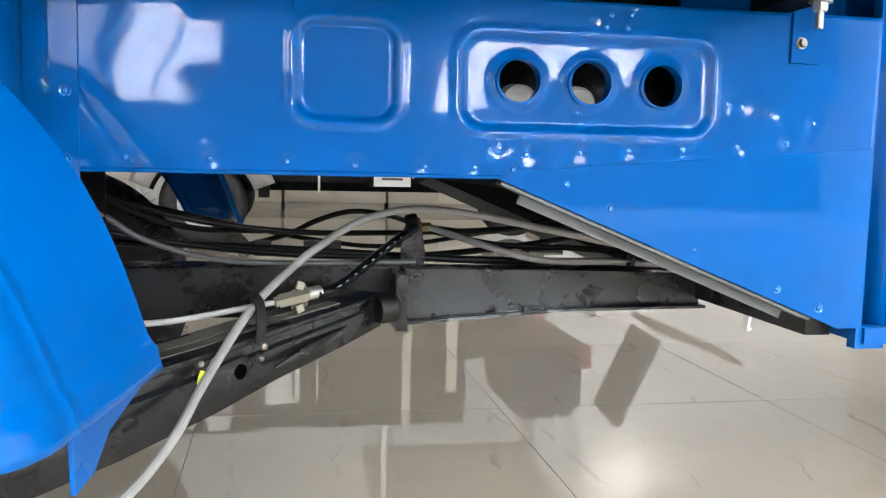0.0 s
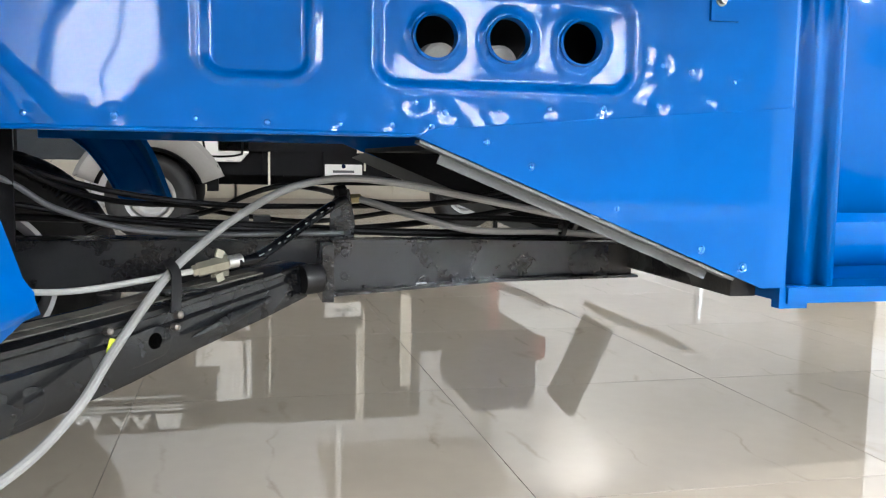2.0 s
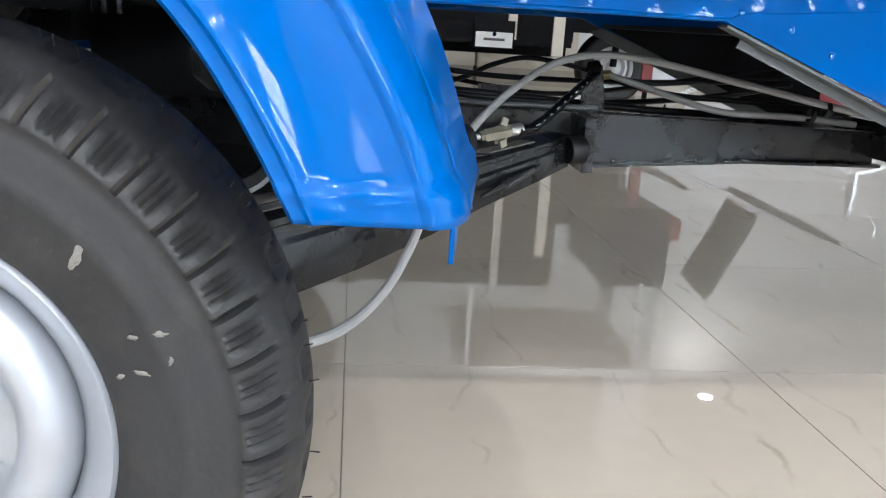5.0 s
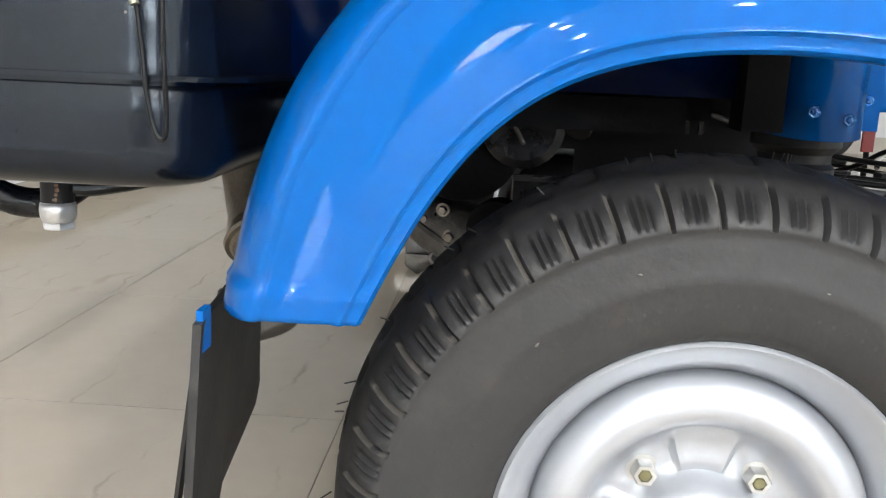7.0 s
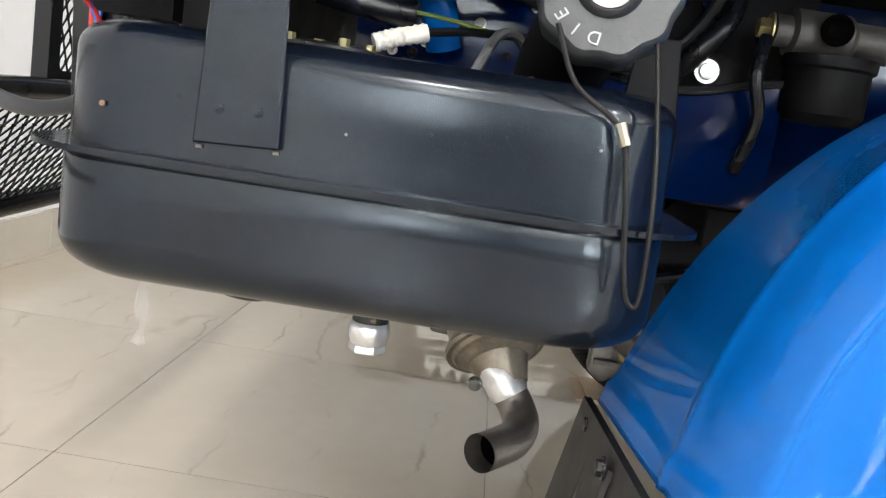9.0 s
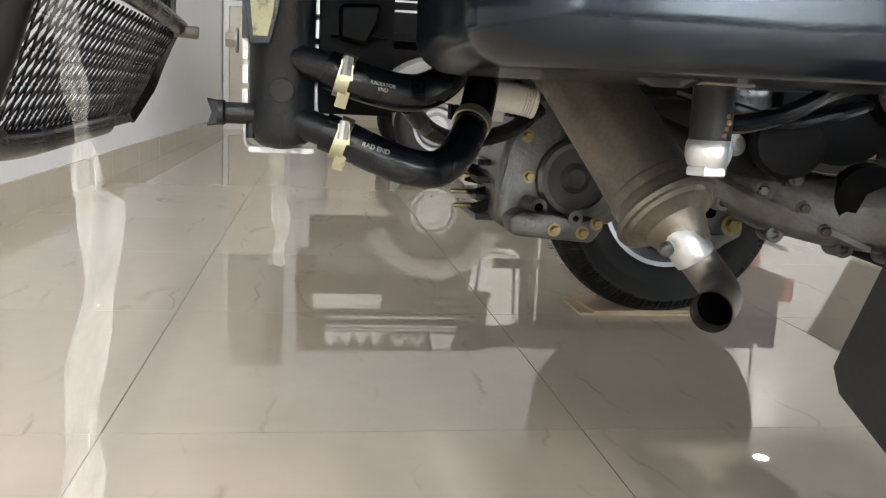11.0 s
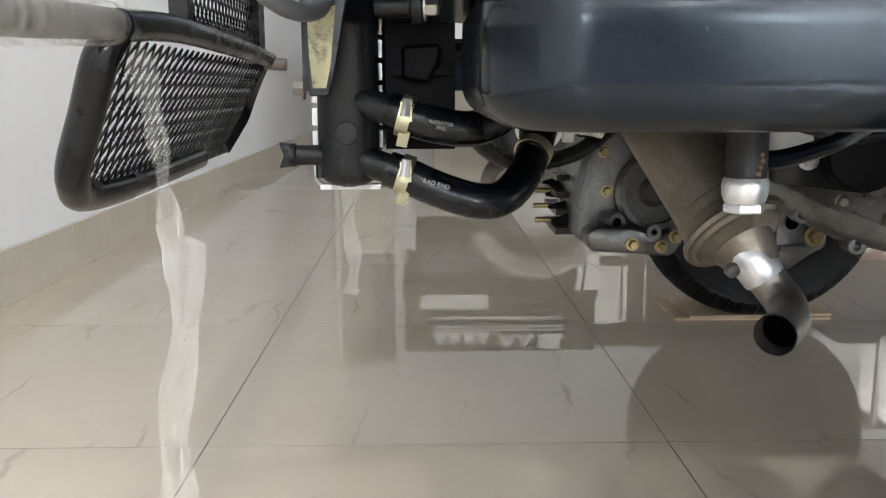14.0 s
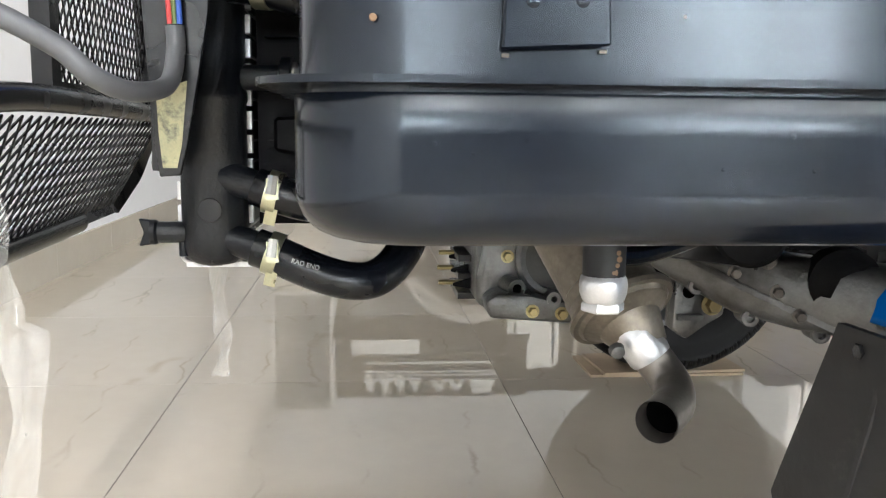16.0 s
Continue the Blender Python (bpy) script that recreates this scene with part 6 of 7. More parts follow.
for y, z in ((0.86, 0.312), (0.885, 0.287), (0.86, 0.270)):
    vp("long_stud", lathe([(0, 0), (0.0035, 0), (0.0035, 0.052), (0.0028, 0.054), (0, 0.054)], axis((-0.435, y, z), (-1, 0, 0)), 10), GOLD, GB, "brassy threaded stud")
for z in (0.262, 0.288, 0.312, 0.335):
    vp("case_fin", span((-0.468, 0.80, z - 0.004), (-0.44, 0.92, z + 0.004), 0.002), BLACK, GB)
# bracket beside the exhaust
MB = vp("mount_bracket", slab([(-0.238, 0.318), (-0.19, 0.318), (-0.178, 0.300), (-0.178, 0.272), (-0.196, 0.262), (-0.222, 0.243), (-0.240, 0.256)], 0.03, Matrix.Translation((0, 0.65, 0)) @ XZ, 0.005, 2), ALU, None, "cast aluminium mounting bracket")
vp("bracket_bolt", bolt_mesh(0.0085, True, 0.011), GOLD, MB, "yellow zinc bolt").matrix_basis = axis((-0.195, 0.619, 0.285), (0, -1, 0))
# solid black disc in place of a drilled hole
vp("bracket_hole", lathe([(0, 0), (0.0075, 0), (0.0075, -0.004), (0, -0.004)], axis((-0.222, 0.6185, 0.300), (0, -1, 0)), 18), DEEP_BLACK, MB)
vp("bracket_rib", span((-0.236, 0.612, 0.268), (-0.206, 0.62, 0.274), 0.002), ALU, MB)
# cooling web on the gearbox side
for k in range(4):
    vp("case_web", slab([(-0.44, 0.0), (-0.475, 0.006), (-0.475, 0.010), (-0.44, 0.020)], 0.004, Matrix.Translation((0, 0.80 + 0.03 * k, 0.27 + 0.014 * k)) @ XZ, 0.001, 1), BLACK_DULL, GB)
vp("case_seam", ribbon(bmesh.new(), [(-0.448, 0.736, 0.300), (-0.436, 0.736, 0.36), (-0.41, 0.736, 0.41), (-0.37, 0.736, 0.43)], 0.006, (0, -1, 0), 0.006), ALU, GB)
# long cast arm towards the wheel
bm = bmesh.new()
rings = []
for p, hy, hz in (((-0.30, 0.64, 0.383), 0.035, 0.032), ((-0.25, 0.60, 0.355), 0.032, 0.036), ((-0.20, 0.56, 0.33), 0.032, 0.038), ((-0.15, 0.52, 0.320), 0.034, 0.038), ((-0.08, 0.47, 0.316), 0.04, 0.038), ((-0.03, 0.44, 0.316), 0.042, 0.038)):
    rings.append([bm.verts.new(Vector(p) + Vector((0.35 * hy * math.cos(t), hy * math.copysign(abs(math.cos(t)) ** 0.5, math.cos(t)), hz * math.copysign(abs(math.sin(t)) ** 0.5, math.sin(t))))) for t in (2 * math.pi * k / 16 for k in range(16))])
for a, b in zip(rings, rings[1:]):
    for k in range(16):
        bm.faces.new((a[k], a[(k + 1) % 16], b[(k + 1) % 16], b[k]))
bm.faces.new(rings[0][::-1])
bm.faces.new(rings[-1])
CA = vp("axle_casing", bm, ALU, None, "grey cast alloy axle casing")
vp("casing_cover", lathe([(0, 0), (0.020, 0.0), (0.026, -0.004), (0.034, -0.006), (0.034, -0.03), (0, -0.03)], axis((-0.125, 0.462, 0.336), (-0.25, -1, -0.1)), 32), BLACK_DULL, CA, "black domed cover")
for x, y, z in ((-0.185, 0.505, 0.352), (-0.158, 0.486, 0.300), (-0.105, 0.43, 0.306), (-0.10, 0.425, 0.37), (-0.208, 0.53, 0.337), (-0.176, 0.50, 0.322)):
    vp("casing_bolt", bolt_mesh(0.0056, True, 0.007), PIPE, CA).matrix_basis = axis((x, y, z), (-0.2, -1, -0.1))
for p in ((-0.235, 0.566, 0.318), (-0.19, 0.532, 0.29), (-0.135, 0.49, 0.282), (-0.10, 0.455, 0.280)):
    vp("casing_lug", lathe([(0, -0.03), (0.0125, -0.03), (0.0098, -0.004), (0.0092, 0.010), (0.008, 0.0115), (0.0045, 0.0115), (0.0045, 0.004), (0, 0.004)], axis(p, (-0.3, -1, 0)), 18), ALU, CA)
vp("casing_rib", ribbon(bmesh.new(), [(-0.29, 0.60, 0.372), (-0.2, 0.522, 0.322), (-0.12, 0.462, 0.285)], 0.006, (-0.3, -1, 0), 0.012), ALU, CA)
vp("inlet_drum", lathe([(0, 0), (0.028, 0), (0.034, 0.006), (0.034, 0.03), (0.03, 0.034), (0, 0.034)], axis((-0.225, 0.47, 0.39), (-0.3, -1, 0)), 32), BLACK_DULL, None, "black round cover behind the tank")
vp("bright_tube", lathe([(0, 0), (0.02, 0), (0.02, 0.05), (0, 0.05)], axis((-0.285, 0.50, 0.395), (-0.3, -1, 0.2)), 24), ZINC, None, "bright alloy tube")
vp("bay_hose", tube([(-0.36, 0.42, 0.435), (-0.31, 0.40, 0.42), (-0.26, 0.40, 0.41), (-0.20, 0.42, 0.42), (-0.15, 0.45, 0.43)], 0.006, 10), HOSE, None)

# exhaust: catalyst can, collar, wrapped joint, bent tail
a0, a1 = Vector((-0.421, 0.535, 0.452)), Vector((-0.364, 0.412, 0.326))
way = (a1 - a0)
L = way.length
EX = vp("exhaust_can", lathe([(0, -0.05), (0.038, -0.05), (0.043, -0.03), (0.0445, -0.022), (0.0415, -0.016), (0.0435, -0.008), (0.0415, 0.0), (0.0415, L * 0.86), (0.043, L * 0.87), (0.043, L * 0.93), (0.0405, L * 0.94), (0.0405, L), (0, L)], axis(a0, way), 40), EXHAUST, None, "heat-stained steel exhaust can")
for t, o in ((0.42, 0.2), (0.72, -0.1)):
    c = a0.lerp(a1, t)
    vp("can_dimple", lathe([(0.009, 0), (0.0075, 0.0018), (0.0055, 0.0008), (0, 0.0004)], axis(c + Vector((0.012, -0.0335, 0.012)), (0.35, -0.85, 0.35)), 20), PIPE, EX)
for k in range(5):
    c = a0.lerp(a1, 0.60) + Vector((0.006 - 0.002 * k, -0.0375, 0.010 - 0.0035 * k))
    vp("stamp_bar", box((0, 0, 0), (0.0015, 0.0006, 0.018), 0, 1, Matrix.Translation(c + Vector((-0.0032 * k, 0, 0))) @ pose(0, 0, 0, 25, 20, 10)), DEEP_BLACK, EX)
vp("collar", lathe([(0.0405, -0.012), (0.043, -0.008), (0.044, 0.002), (0.0485, 0.004), (0.050, 0.008), (0.0485, 0.012), (0.044, 0.0125), (0.041, 0.016), (0.038, 0.0165), (0.032, 0.022), (0.024, 0.027), (0, 0.028)], axis(a1 - way.normalized() * 0.006, way), 44), EXHAUST, EX)
vp("cone", add_tube(bmesh.new(), [a1, a1.lerp(Vector((-0.350, 0.392, 0.300)), 0.5), (-0.345, 0.388, 0.294)], 0.034, 24, True, [1.0, 0.86, 0.56]), EXHAUST, EX)
vp("collar_lug", lathe([(0, 0), (0.007, 0), (0.006, 0.006), (0, 0.008)], axis((-0.378, 0.372, 0.298), (0, -1, -0.3)), 12), ALU, EX)
vp("fibre_wrap", add_tube(bmesh.new(), [(-0.361, 0.394, 0.311), (-0.3555, 0.391, 0.304), (-0.3505, 0.388, 0.297), (-0.345, 0.386, 0.290), (-0.3425, 0.385, 0.2865)], 0.0190, 20, True, [0.95, 1.03, 1.0, 1.02, 0.97]), FOIL, EX, "dull silver foil wrap")
tail = bent([(-0.348, 0.387, 0.294), (-0.336, 0.380, 0.279), (-0.330, 0.366, 0.267), (-0.336, 0.343, 0.2605), (-0.350, 0.320, 0.2595), (-0.366, 0.298, 0.2595)], 6)
tb = add_tube(bmesh.new(), tail, 0.0172, 24, False)
add_tube(tb, tail[-8:], 0.0160, 24, False)
vp("tail_pipe", tb, PIPE, EX, "bent dark steel tail pipe")
vp("tail_inside", add_tube(bmesh.new(), tail[-14:-5], 0.0158, 24, True), DEEP_BLACK, EX, "black plug in the pipe bore")

# ---- radiator, hoses ----
bm = bmesh.new()
rings = []
for inset, z in ((0.018, 0.372), (0.010, 0.3735), (0.004, 0.378), (0.001, 0.386), (0, 0.396), (0, 0.50), (-0.001, 0.502), (-0.001, 0.508), (0, 0.510), (0, 0.66)):
    rings.append([bm.verts.new((x, y, z)) for x, y in rounded(-0.735 + inset, -0.684 - inset, 0.348 + inset, 0.404, 0.024 - inset * 0.6)])
for a, b in zip(rings, rings[1:]):
    for k in range(len(a)):
        bm.faces.new((a[k], a[(k + 1) % len(a)], b[(k + 1) % len(a)], b[k]))
bm.faces.new(rings[0][::-1])
bm.faces.new(rings[-1])
RD = vp("radiator_tank", bm, RAD, None, "black nylon radiator end tank", 50)
vp("radiator_core", span((-0.728, 0.402, 0.385), (-0.694, 1.0, 0.66), 0.001), FINS, RD, "dull finned core")
for k in range(14):
    vp("core_tube", span((-0.7295, 0.405, 0.392 + 0.019 * k), (-0.6925, 0.998, 0.394 + 0.019 * k), 0), CRIMP, RD)
vp("tank_far", span((-0.735, 1.0, 0.375), (-0.688, 1.045, 0.66), 0.008), RAD, RD)
crimp = None
for k in range(15):
    for x in (-0.7395, -0.6835):
        crimp = vp("crimp_tab", span((-0.0022, -0.005, -0.0072), (0.0022, 0.006, 0.0072), 0.0006, 1), CRIMP, RD, "pale alloy crimp tab") if crimp is None else like(crimp, Matrix())
        crimp.matrix_basis = Matrix.Translation((x, 0.394, 0.392 + 0.019 * k))
for k in range(5):
    c = like(crimp, Matrix.Translation((-0.729 + 0.0095 * k, 0.394, 0.3695)) @ pose(0, 0, 0, 0, 90, 0))
vp("corner_crimp", tube([(-0.7395, 0.392, 0.385), (-0.738, 0.392, 0.374), (-0.729, 0.392, 0.3695)], 0.0022, 8), CRIMP, RD)
vp("drain_cock", lathe([(0, 0), (0.0085, 0), (0.0085, 0.030), (0.010, 0.032), (0.010, 0.036), (0, 0.036)], axis((-0.722, 0.366, 0.399), (-1, 0, 0)), 18), RAD, RD)
vp("cock_wings", slab([(0, -0.009), (-0.012, -0.011), (-0.008, 0.0), (-0.012, 0.011), (0, 0.009)], 0.007, Matrix.Translation((-0.755, 0.3695, 0.399)) @ XZ, 0.001, 1), RAD, RD)
vp("cock_stem", lathe([(0, 0), (0.004, 0), (0.004, 0.012), (0, 0.012)], axis((-0.733, 0.366, 0.380), (0, 0, 1)), 10), RAD, RD)
vp("mould_disc", lathe([(0, 0), (0.0095, 0), (0.009, 0.0008), (0, 0.0008)], axis((-0.709, 0.3475, 0.418), (0, -1, 0)), 24), RUBBER, RD)
vp("mount_spigot", lathe([(0, 0), (0.010, 0), (0.010, 0.034), (0.016, 0.036), (0.016, 0.044), (0, 0.044)], axis((-0.690, 0.372, 0.520), (1, -0.1, 0)), 18), RAD, RD)
vp("spigot_bolt", bolt_mesh(0.0085, True, 0.011), ZINC, RD).matrix_basis = axis((-0.645, 0.366, 0.520), (1, -0.1, 0))
vp("mount_spigot", lathe([(0, 0), (0.008, 0), (0.008, 0.02), (0, 0.02)], axis((-0.70, 0.362, 0.595), (1, 0, 0)), 18), RAD, RD)
vp("top_clamp", lathe([(0.0175, -0.006), (0.019, -0.006), (0.019, 0.006), (0.0175, 0.006)], axis((-0.665, 0.35, 0.588), (1, -0.3, -0.1)), 24, True), CLAMP, RD)
vp("top_hose", tube([(-0.70, 0.36, 0.592), (-0.665, 0.35, 0.588), (-0.63, 0.36, 0.58), (-0.59, 0.42, 0.57), (-0.5, 0.5, 0.58)], 0.017, 18), HOSE, RD)
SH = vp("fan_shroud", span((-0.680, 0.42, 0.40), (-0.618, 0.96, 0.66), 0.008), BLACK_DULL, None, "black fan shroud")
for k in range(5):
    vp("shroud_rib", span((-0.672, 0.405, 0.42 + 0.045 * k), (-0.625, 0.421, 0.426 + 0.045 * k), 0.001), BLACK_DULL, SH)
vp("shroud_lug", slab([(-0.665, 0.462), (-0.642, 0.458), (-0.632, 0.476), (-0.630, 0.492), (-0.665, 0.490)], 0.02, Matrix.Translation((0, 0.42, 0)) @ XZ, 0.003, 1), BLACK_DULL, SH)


def hose(stub, line, r, lines_of_print, clamp_at, clamp_way):
    h = vp("coolant_hose", tube(line, r, 24, 8), HOSE, None, "thick black rubber coolant hose with white print")
    vp("hose_stub", add_tube(bmesh.new(), stub, r * 0.82, 20, True, [0.78, 0.97, 1.0, 1.0]), RAD, h)
    m = axis(clamp_at, clamp_way)
    vp("hose_clamp", lathe([(r + 0.0004, -0.0052), (r + 0.0022, -0.0052), (r + 0.0022, 0.0052), (r + 0.0004, 0.0052)], m, 36, True), CLAMP, h, "pale zinc worm clamp")
    vp("clamp_screw", add_tube(bmesh.new(), [m @ Vector((0, 0, 0)) + q for q in (Vector((0.002, -r - 0.003, 0.014)), Vector((0.0, -r - 0.0045, 0.0)))], 0.0042, 8), ZINC, h)
    vp("clamp_housing", box((0, 0, 0), (0.009, 0.006, 0.016), 0.001, 1, Matrix.Translation(m @ Vector((0, 0, 0)) + Vector((0.001, -r - 0.002, 0.004)))), CLAMP, h)
    vp("clamp_tail", box((0, 0, 0), (0.009, 0.0012, 0.014), 0.0004, 1, Matrix.Translation(m @ Vector((0, 0, 0)) + Vector((-0.002, -r * 0.55, -r - 0.003))) @ pose(0, 0, 0, 20, 14, 0)), CLAMP, h)
    for txt, at, size, turn in lines_of_print:
        letters(txt, Matrix.Translation(at) @ pose(0, 0, 0, 90, 0, 0) @ pose(0, 0, 0, 0, 0, turn), size, PRINT, h, "print", 0.0002)
    return h


hose([(-0.707, 0.362, 0.4455), (-0.700, 0.360, 0.444), (-0.69, 0.358, 0.441), (-0.664, 0.353, 0.433)], [(-0.674, 0.355, 0.436), (-0.660, 0.352, 0.431), (-0.635, 0.352, 0.424), (-0.605, 0.36, 0.421), (-0.578, 0.385, 0.432), (-0.560, 0.42, 0.455), (-0.55, 0.46, 0.49)], 0.0150,
     [("RADIATOR", (-0.632, 0.3368, 0.4262), 0.0040, -10), ("END", (-0.632, 0.3368, 0.4222), 0.0040, -10)], (-0.661, 0.352, 0.4315), (1, -0.05, -0.3))
hose([(-0.716, 0.366, 0.4005), (-0.709, 0.365, 0.3985), (-0.695, 0.362, 0.3945), (-0.664, 0.356, 0.384)], [(-0.676, 0.358, 0.388), (-0.662, 0.356, 0.383), (-0.635, 0.352, 0.3715), (-0.607, 0.352, 0.3625), (-0.583, 0.362, 0.3615), (-0.563, 0.385, 0.374), (-0.545, 0.42, 0.402), (-0.531, 0.46, 0.442), (-0.522, 0.49, 0.49)], 0.0152,
     [("RAD END", (-0.636, 0.3365, 0.3772), 0.0052, -16)], (-0.662, 0.356, 0.383), (1, -0.05, -0.36))
vp("far_clamp", lathe([(0.0155, -0.0045), (0.0172, -0.0045), (0.0172, 0.0045), (0.0155, 0.0045)], axis((-0.5475, 0.415, 0.398), (0.42, 0.72, 0.56)), 28, True), CLAMP, None)
vp("bay_duct", add_tube(bmesh.new(), bent([(-0.56, 0.55, 0.43), (-0.52, 0.57, 0.426), (-0.47, 0.58, 0.42), (-0.45, 0.58, 0.416)], 10), 0.016, 16, True, [1 + 0.06 * (k % 2) for k in range(31)]), TAPE, None, "pale corrugated sleeve")
vp("bay_hose", tube([(-0.60, 0.46, 0.41), (-0.57, 0.52, 0.385), (-0.53, 0.56, 0.375), (-0.48, 0.58, 0.385), (-0.44, 0.60, 0.41)], 0.009, 12), HOSE, None)
vp("bay_hose", tube([(-0.56, 0.60, 0.44), (-0.53, 0.60, 0.42), (-0.50, 0.60, 0.42), (-0.46, 0.62, 0.43)], 0.012, 12), HOSE, None)
for k in range(6):
    vp("bay_clip", span((-0.54 + 0.016 * k, 0.59, 0.395 + 0.006 * (k % 3)), (-0.53 + 0.016 * k, 0.61, 0.412 + 0.006 * (k % 2)), 0.002), ZINC if k % 2 else BLACK_DULL, None)
# scraped bracket beside the radiator, wiring along it
BK = vp("radiator_bracket", slab([(-0.738, 0.60), (-0.690, 0.60), (-0.693, 0.556), (-0.709, 0.468), (-0.714, 0.449), (-0.728, 0.448), (-0.731, 0.47), (-0.736, 0.556)], 0.003, Matrix.Translation((0, 0.272, 0)) @ XZ, 0.0008, 1), GLOSSBLACK, None, "black steel bracket with its paint scraped off in front")
vp("scraped_face", slab([(-0.7285, 0.505), (-0.708, 0.512), (-0.7125, 0.470), (-0.7160, 0.454), (-0.7255, 0.454), (-0.7275, 0.476)], 0.0008, Matrix.Translation((0, 0.2688, 0)) @ XZ), SCRAPED, BK, "scraped olive metal")
vp("bracket_flange", span((-0.733, 0.271, 0.452), (-0.729, 0.35, 0.60), 0.001), GLOSSBLACK, BK)
vp("bracket_bolt", bolt_mesh(0.0065, True, 0.009), PIPE, BK, "zinc bolt").matrix_basis = axis((-0.742, 0.350, 0.454), (-1, 0, 0))
vp("loom", tube([(-0.96, -0.05, 0.60), (-0.88, 0.05, 0.575), (-0.80, 0.13, 0.548), (-0.758, 0.16, 0.526), (-0.741, 0.17, 0.510), (-0.727, 0.20, 0.502), (-0.716, 0.245, 0.508), (-0.7135, 0.262, 0.53), (-0.714, 0.263, 0.547)], 0.0062, 12), LOOM, None, "dark grey wiring loom")
for i, mt in enumerate((RED, GREENWIRE, BLUEWIRE)):
    vp("loom_wire", tube([(-0.7135 + 0.003 * (i - 1), 0.262, 0.548), (-0.714 + 0.0034 * (i - 1), 0.260, 0.58), (-0.712 + 0.004 * (i - 1), 0.262, 0.62)], 0.0019, 7), mt, None)

# ---- rear guard: leaning tube frame with expanded mesh ----
GD = vp("rear_guard", tube([(-0.856, 0.245, 0.492), (-0.866, 0.240, 0.472), (-0.882, 0.253, 0.437), (-0.899, 0.267, 0.402), (-0.907, 0.283, 0.384), (-0.914, 0.315, 0.3715), (-0.917, 0.40, 0.367), (-0.919, 0.482, 0.367), (-0.920, 0.70, 0.371)], 0.0125, 20, 10), GLOSSBLACK, None, "black tube guard with expanded metal mesh")
vp("bottom_strip", ribbon(bmesh.new(), [(-0.919, 0.42, 0.370), (-0.921, 0.85, 0.377)], 0.02, (1, 0, 0.4), 0.004), GLOSSBLACK, GD)
vp("far_strip", ribbon(bmesh.new(), bent([(-0.921, 0.848, 0.376), (-0.910, 0.885, 0.403), (-0.898, 0.912, 0.431), (-0.871, 0.921, 0.491)], 5), 0.024, (1, 0, 0.4), 0.004), GLOSSBLACK, GD)
vp("guard_rail", tube([(-0.855, 0.25, 0.497), (-0.855, 0.40, 0.5035), (-0.861, 0.677, 0.500), (-0.868, 0.925, 0.494)], 0.0115, 16), GLOSSBLACK, GD)
vp("guard_rail", tube([(-0.872, 0.30, 0.70), (-0.874, 0.6, 0.70), (-0.878, 0.92, 0.70)], 0.0115, 16), GLOSSBLACK, GD)
for y, wide in ((0.505, 0.012), (0.885, 0.022)):
    vp("guard_post", span((-0.888, y - wide, 0.506), (-0.870, y + wide, 0.70), 0.003), GLOSSBLACK, GD)
vp("upper_strip", span((-0.882, 0.52, 0.508), (-0.874, 0.87, 0.522), 0.002), GLOSSBLACK, GD)
vp("guard_stub", lathe([(0, 0), (0.0085, 0), (0.0085, 0.030), (0.0075, 0.032), (0, 0.032)], axis((-0.872, 0.905, 0.489), (1, 0.08, -0.06)), 16), PIPE, GD, "bare steel stub")


def expanded(corners, cols, rows, name):
    """Expanded metal: strands that meet in diamonds, sheared past the frame to fit the camera's view."""
    bm = bmesh.new()
    a, b, c, d = (Vector(q) for q in corners)
    way = (b - a).cross(d - a).normalized()

    def at(u, v):
        u = min(max(u + 0.15 * (v - 0.5), 0), 1)
        return a.lerp(b, u).lerp(d.lerp(c, u), v) + way * 0.0012 * math.sin(v * rows * math.pi)
    for r in range(rows):
        for k in range(-2, cols + 2):
            u0, u1, v0, v1 = k / cols, (k + 1) / cols, r / rows, (r + 1) / rows
            mid = (u0 + u1) / 2
            for s, e in (((u0, mid), (u1, mid)) if r % 2 == 0 else ((mid, u0), (mid, u1))):
                add_tube(bm, [at(s, v0), at(e, v1)], 0.0012, 4, False)
            if r % 2:
                add_tube(bm, [at(mid - 0.12 / cols, v0), at(mid + 0.12 / cols, v0)], 0.0019, 4, False)
    return vp(name, bm, GLOSSBLACK, GD, "black expanded metal mesh")


expanded([(-0.914, 0.325, 0.376), (-0.919, 0.845, 0.379), (-0.871, 0.912, 0.488), (-0.859, 0.272, 0.489)], 30, 9, "lower_mesh")
expanded([(-0.878, 0.525, 0.52), (-0.880, 0.865, 0.52), (-0.880, 0.865, 0.692), (-0.878, 0.525, 0.692)], 19, 14, "upper_mesh")
# film-wrapped outer tube of the guard
wrap_line = bent([(-0.835, -0.18, 0.484), (-0.845, -0.05, 0.487), (-0.850, 0.08, 0.490), (-0.854, 0.17, 0.494), (-0.856, 0.238, 0.497)], 12)
vp("outer_tube", add_tube(bmesh.new(), wrap_line, 0.0108, 16), PIPE, GD, "tube end wrapped in clear film")
rngw = random.Random(8)
vp("film_wrap", add_tube(bmesh.new(), wrap_line, 0.0136, 16, False, [1 + 0.14 * rngw.random() for _ in wrap_line]), FILM, GD, "crinkled clear film")

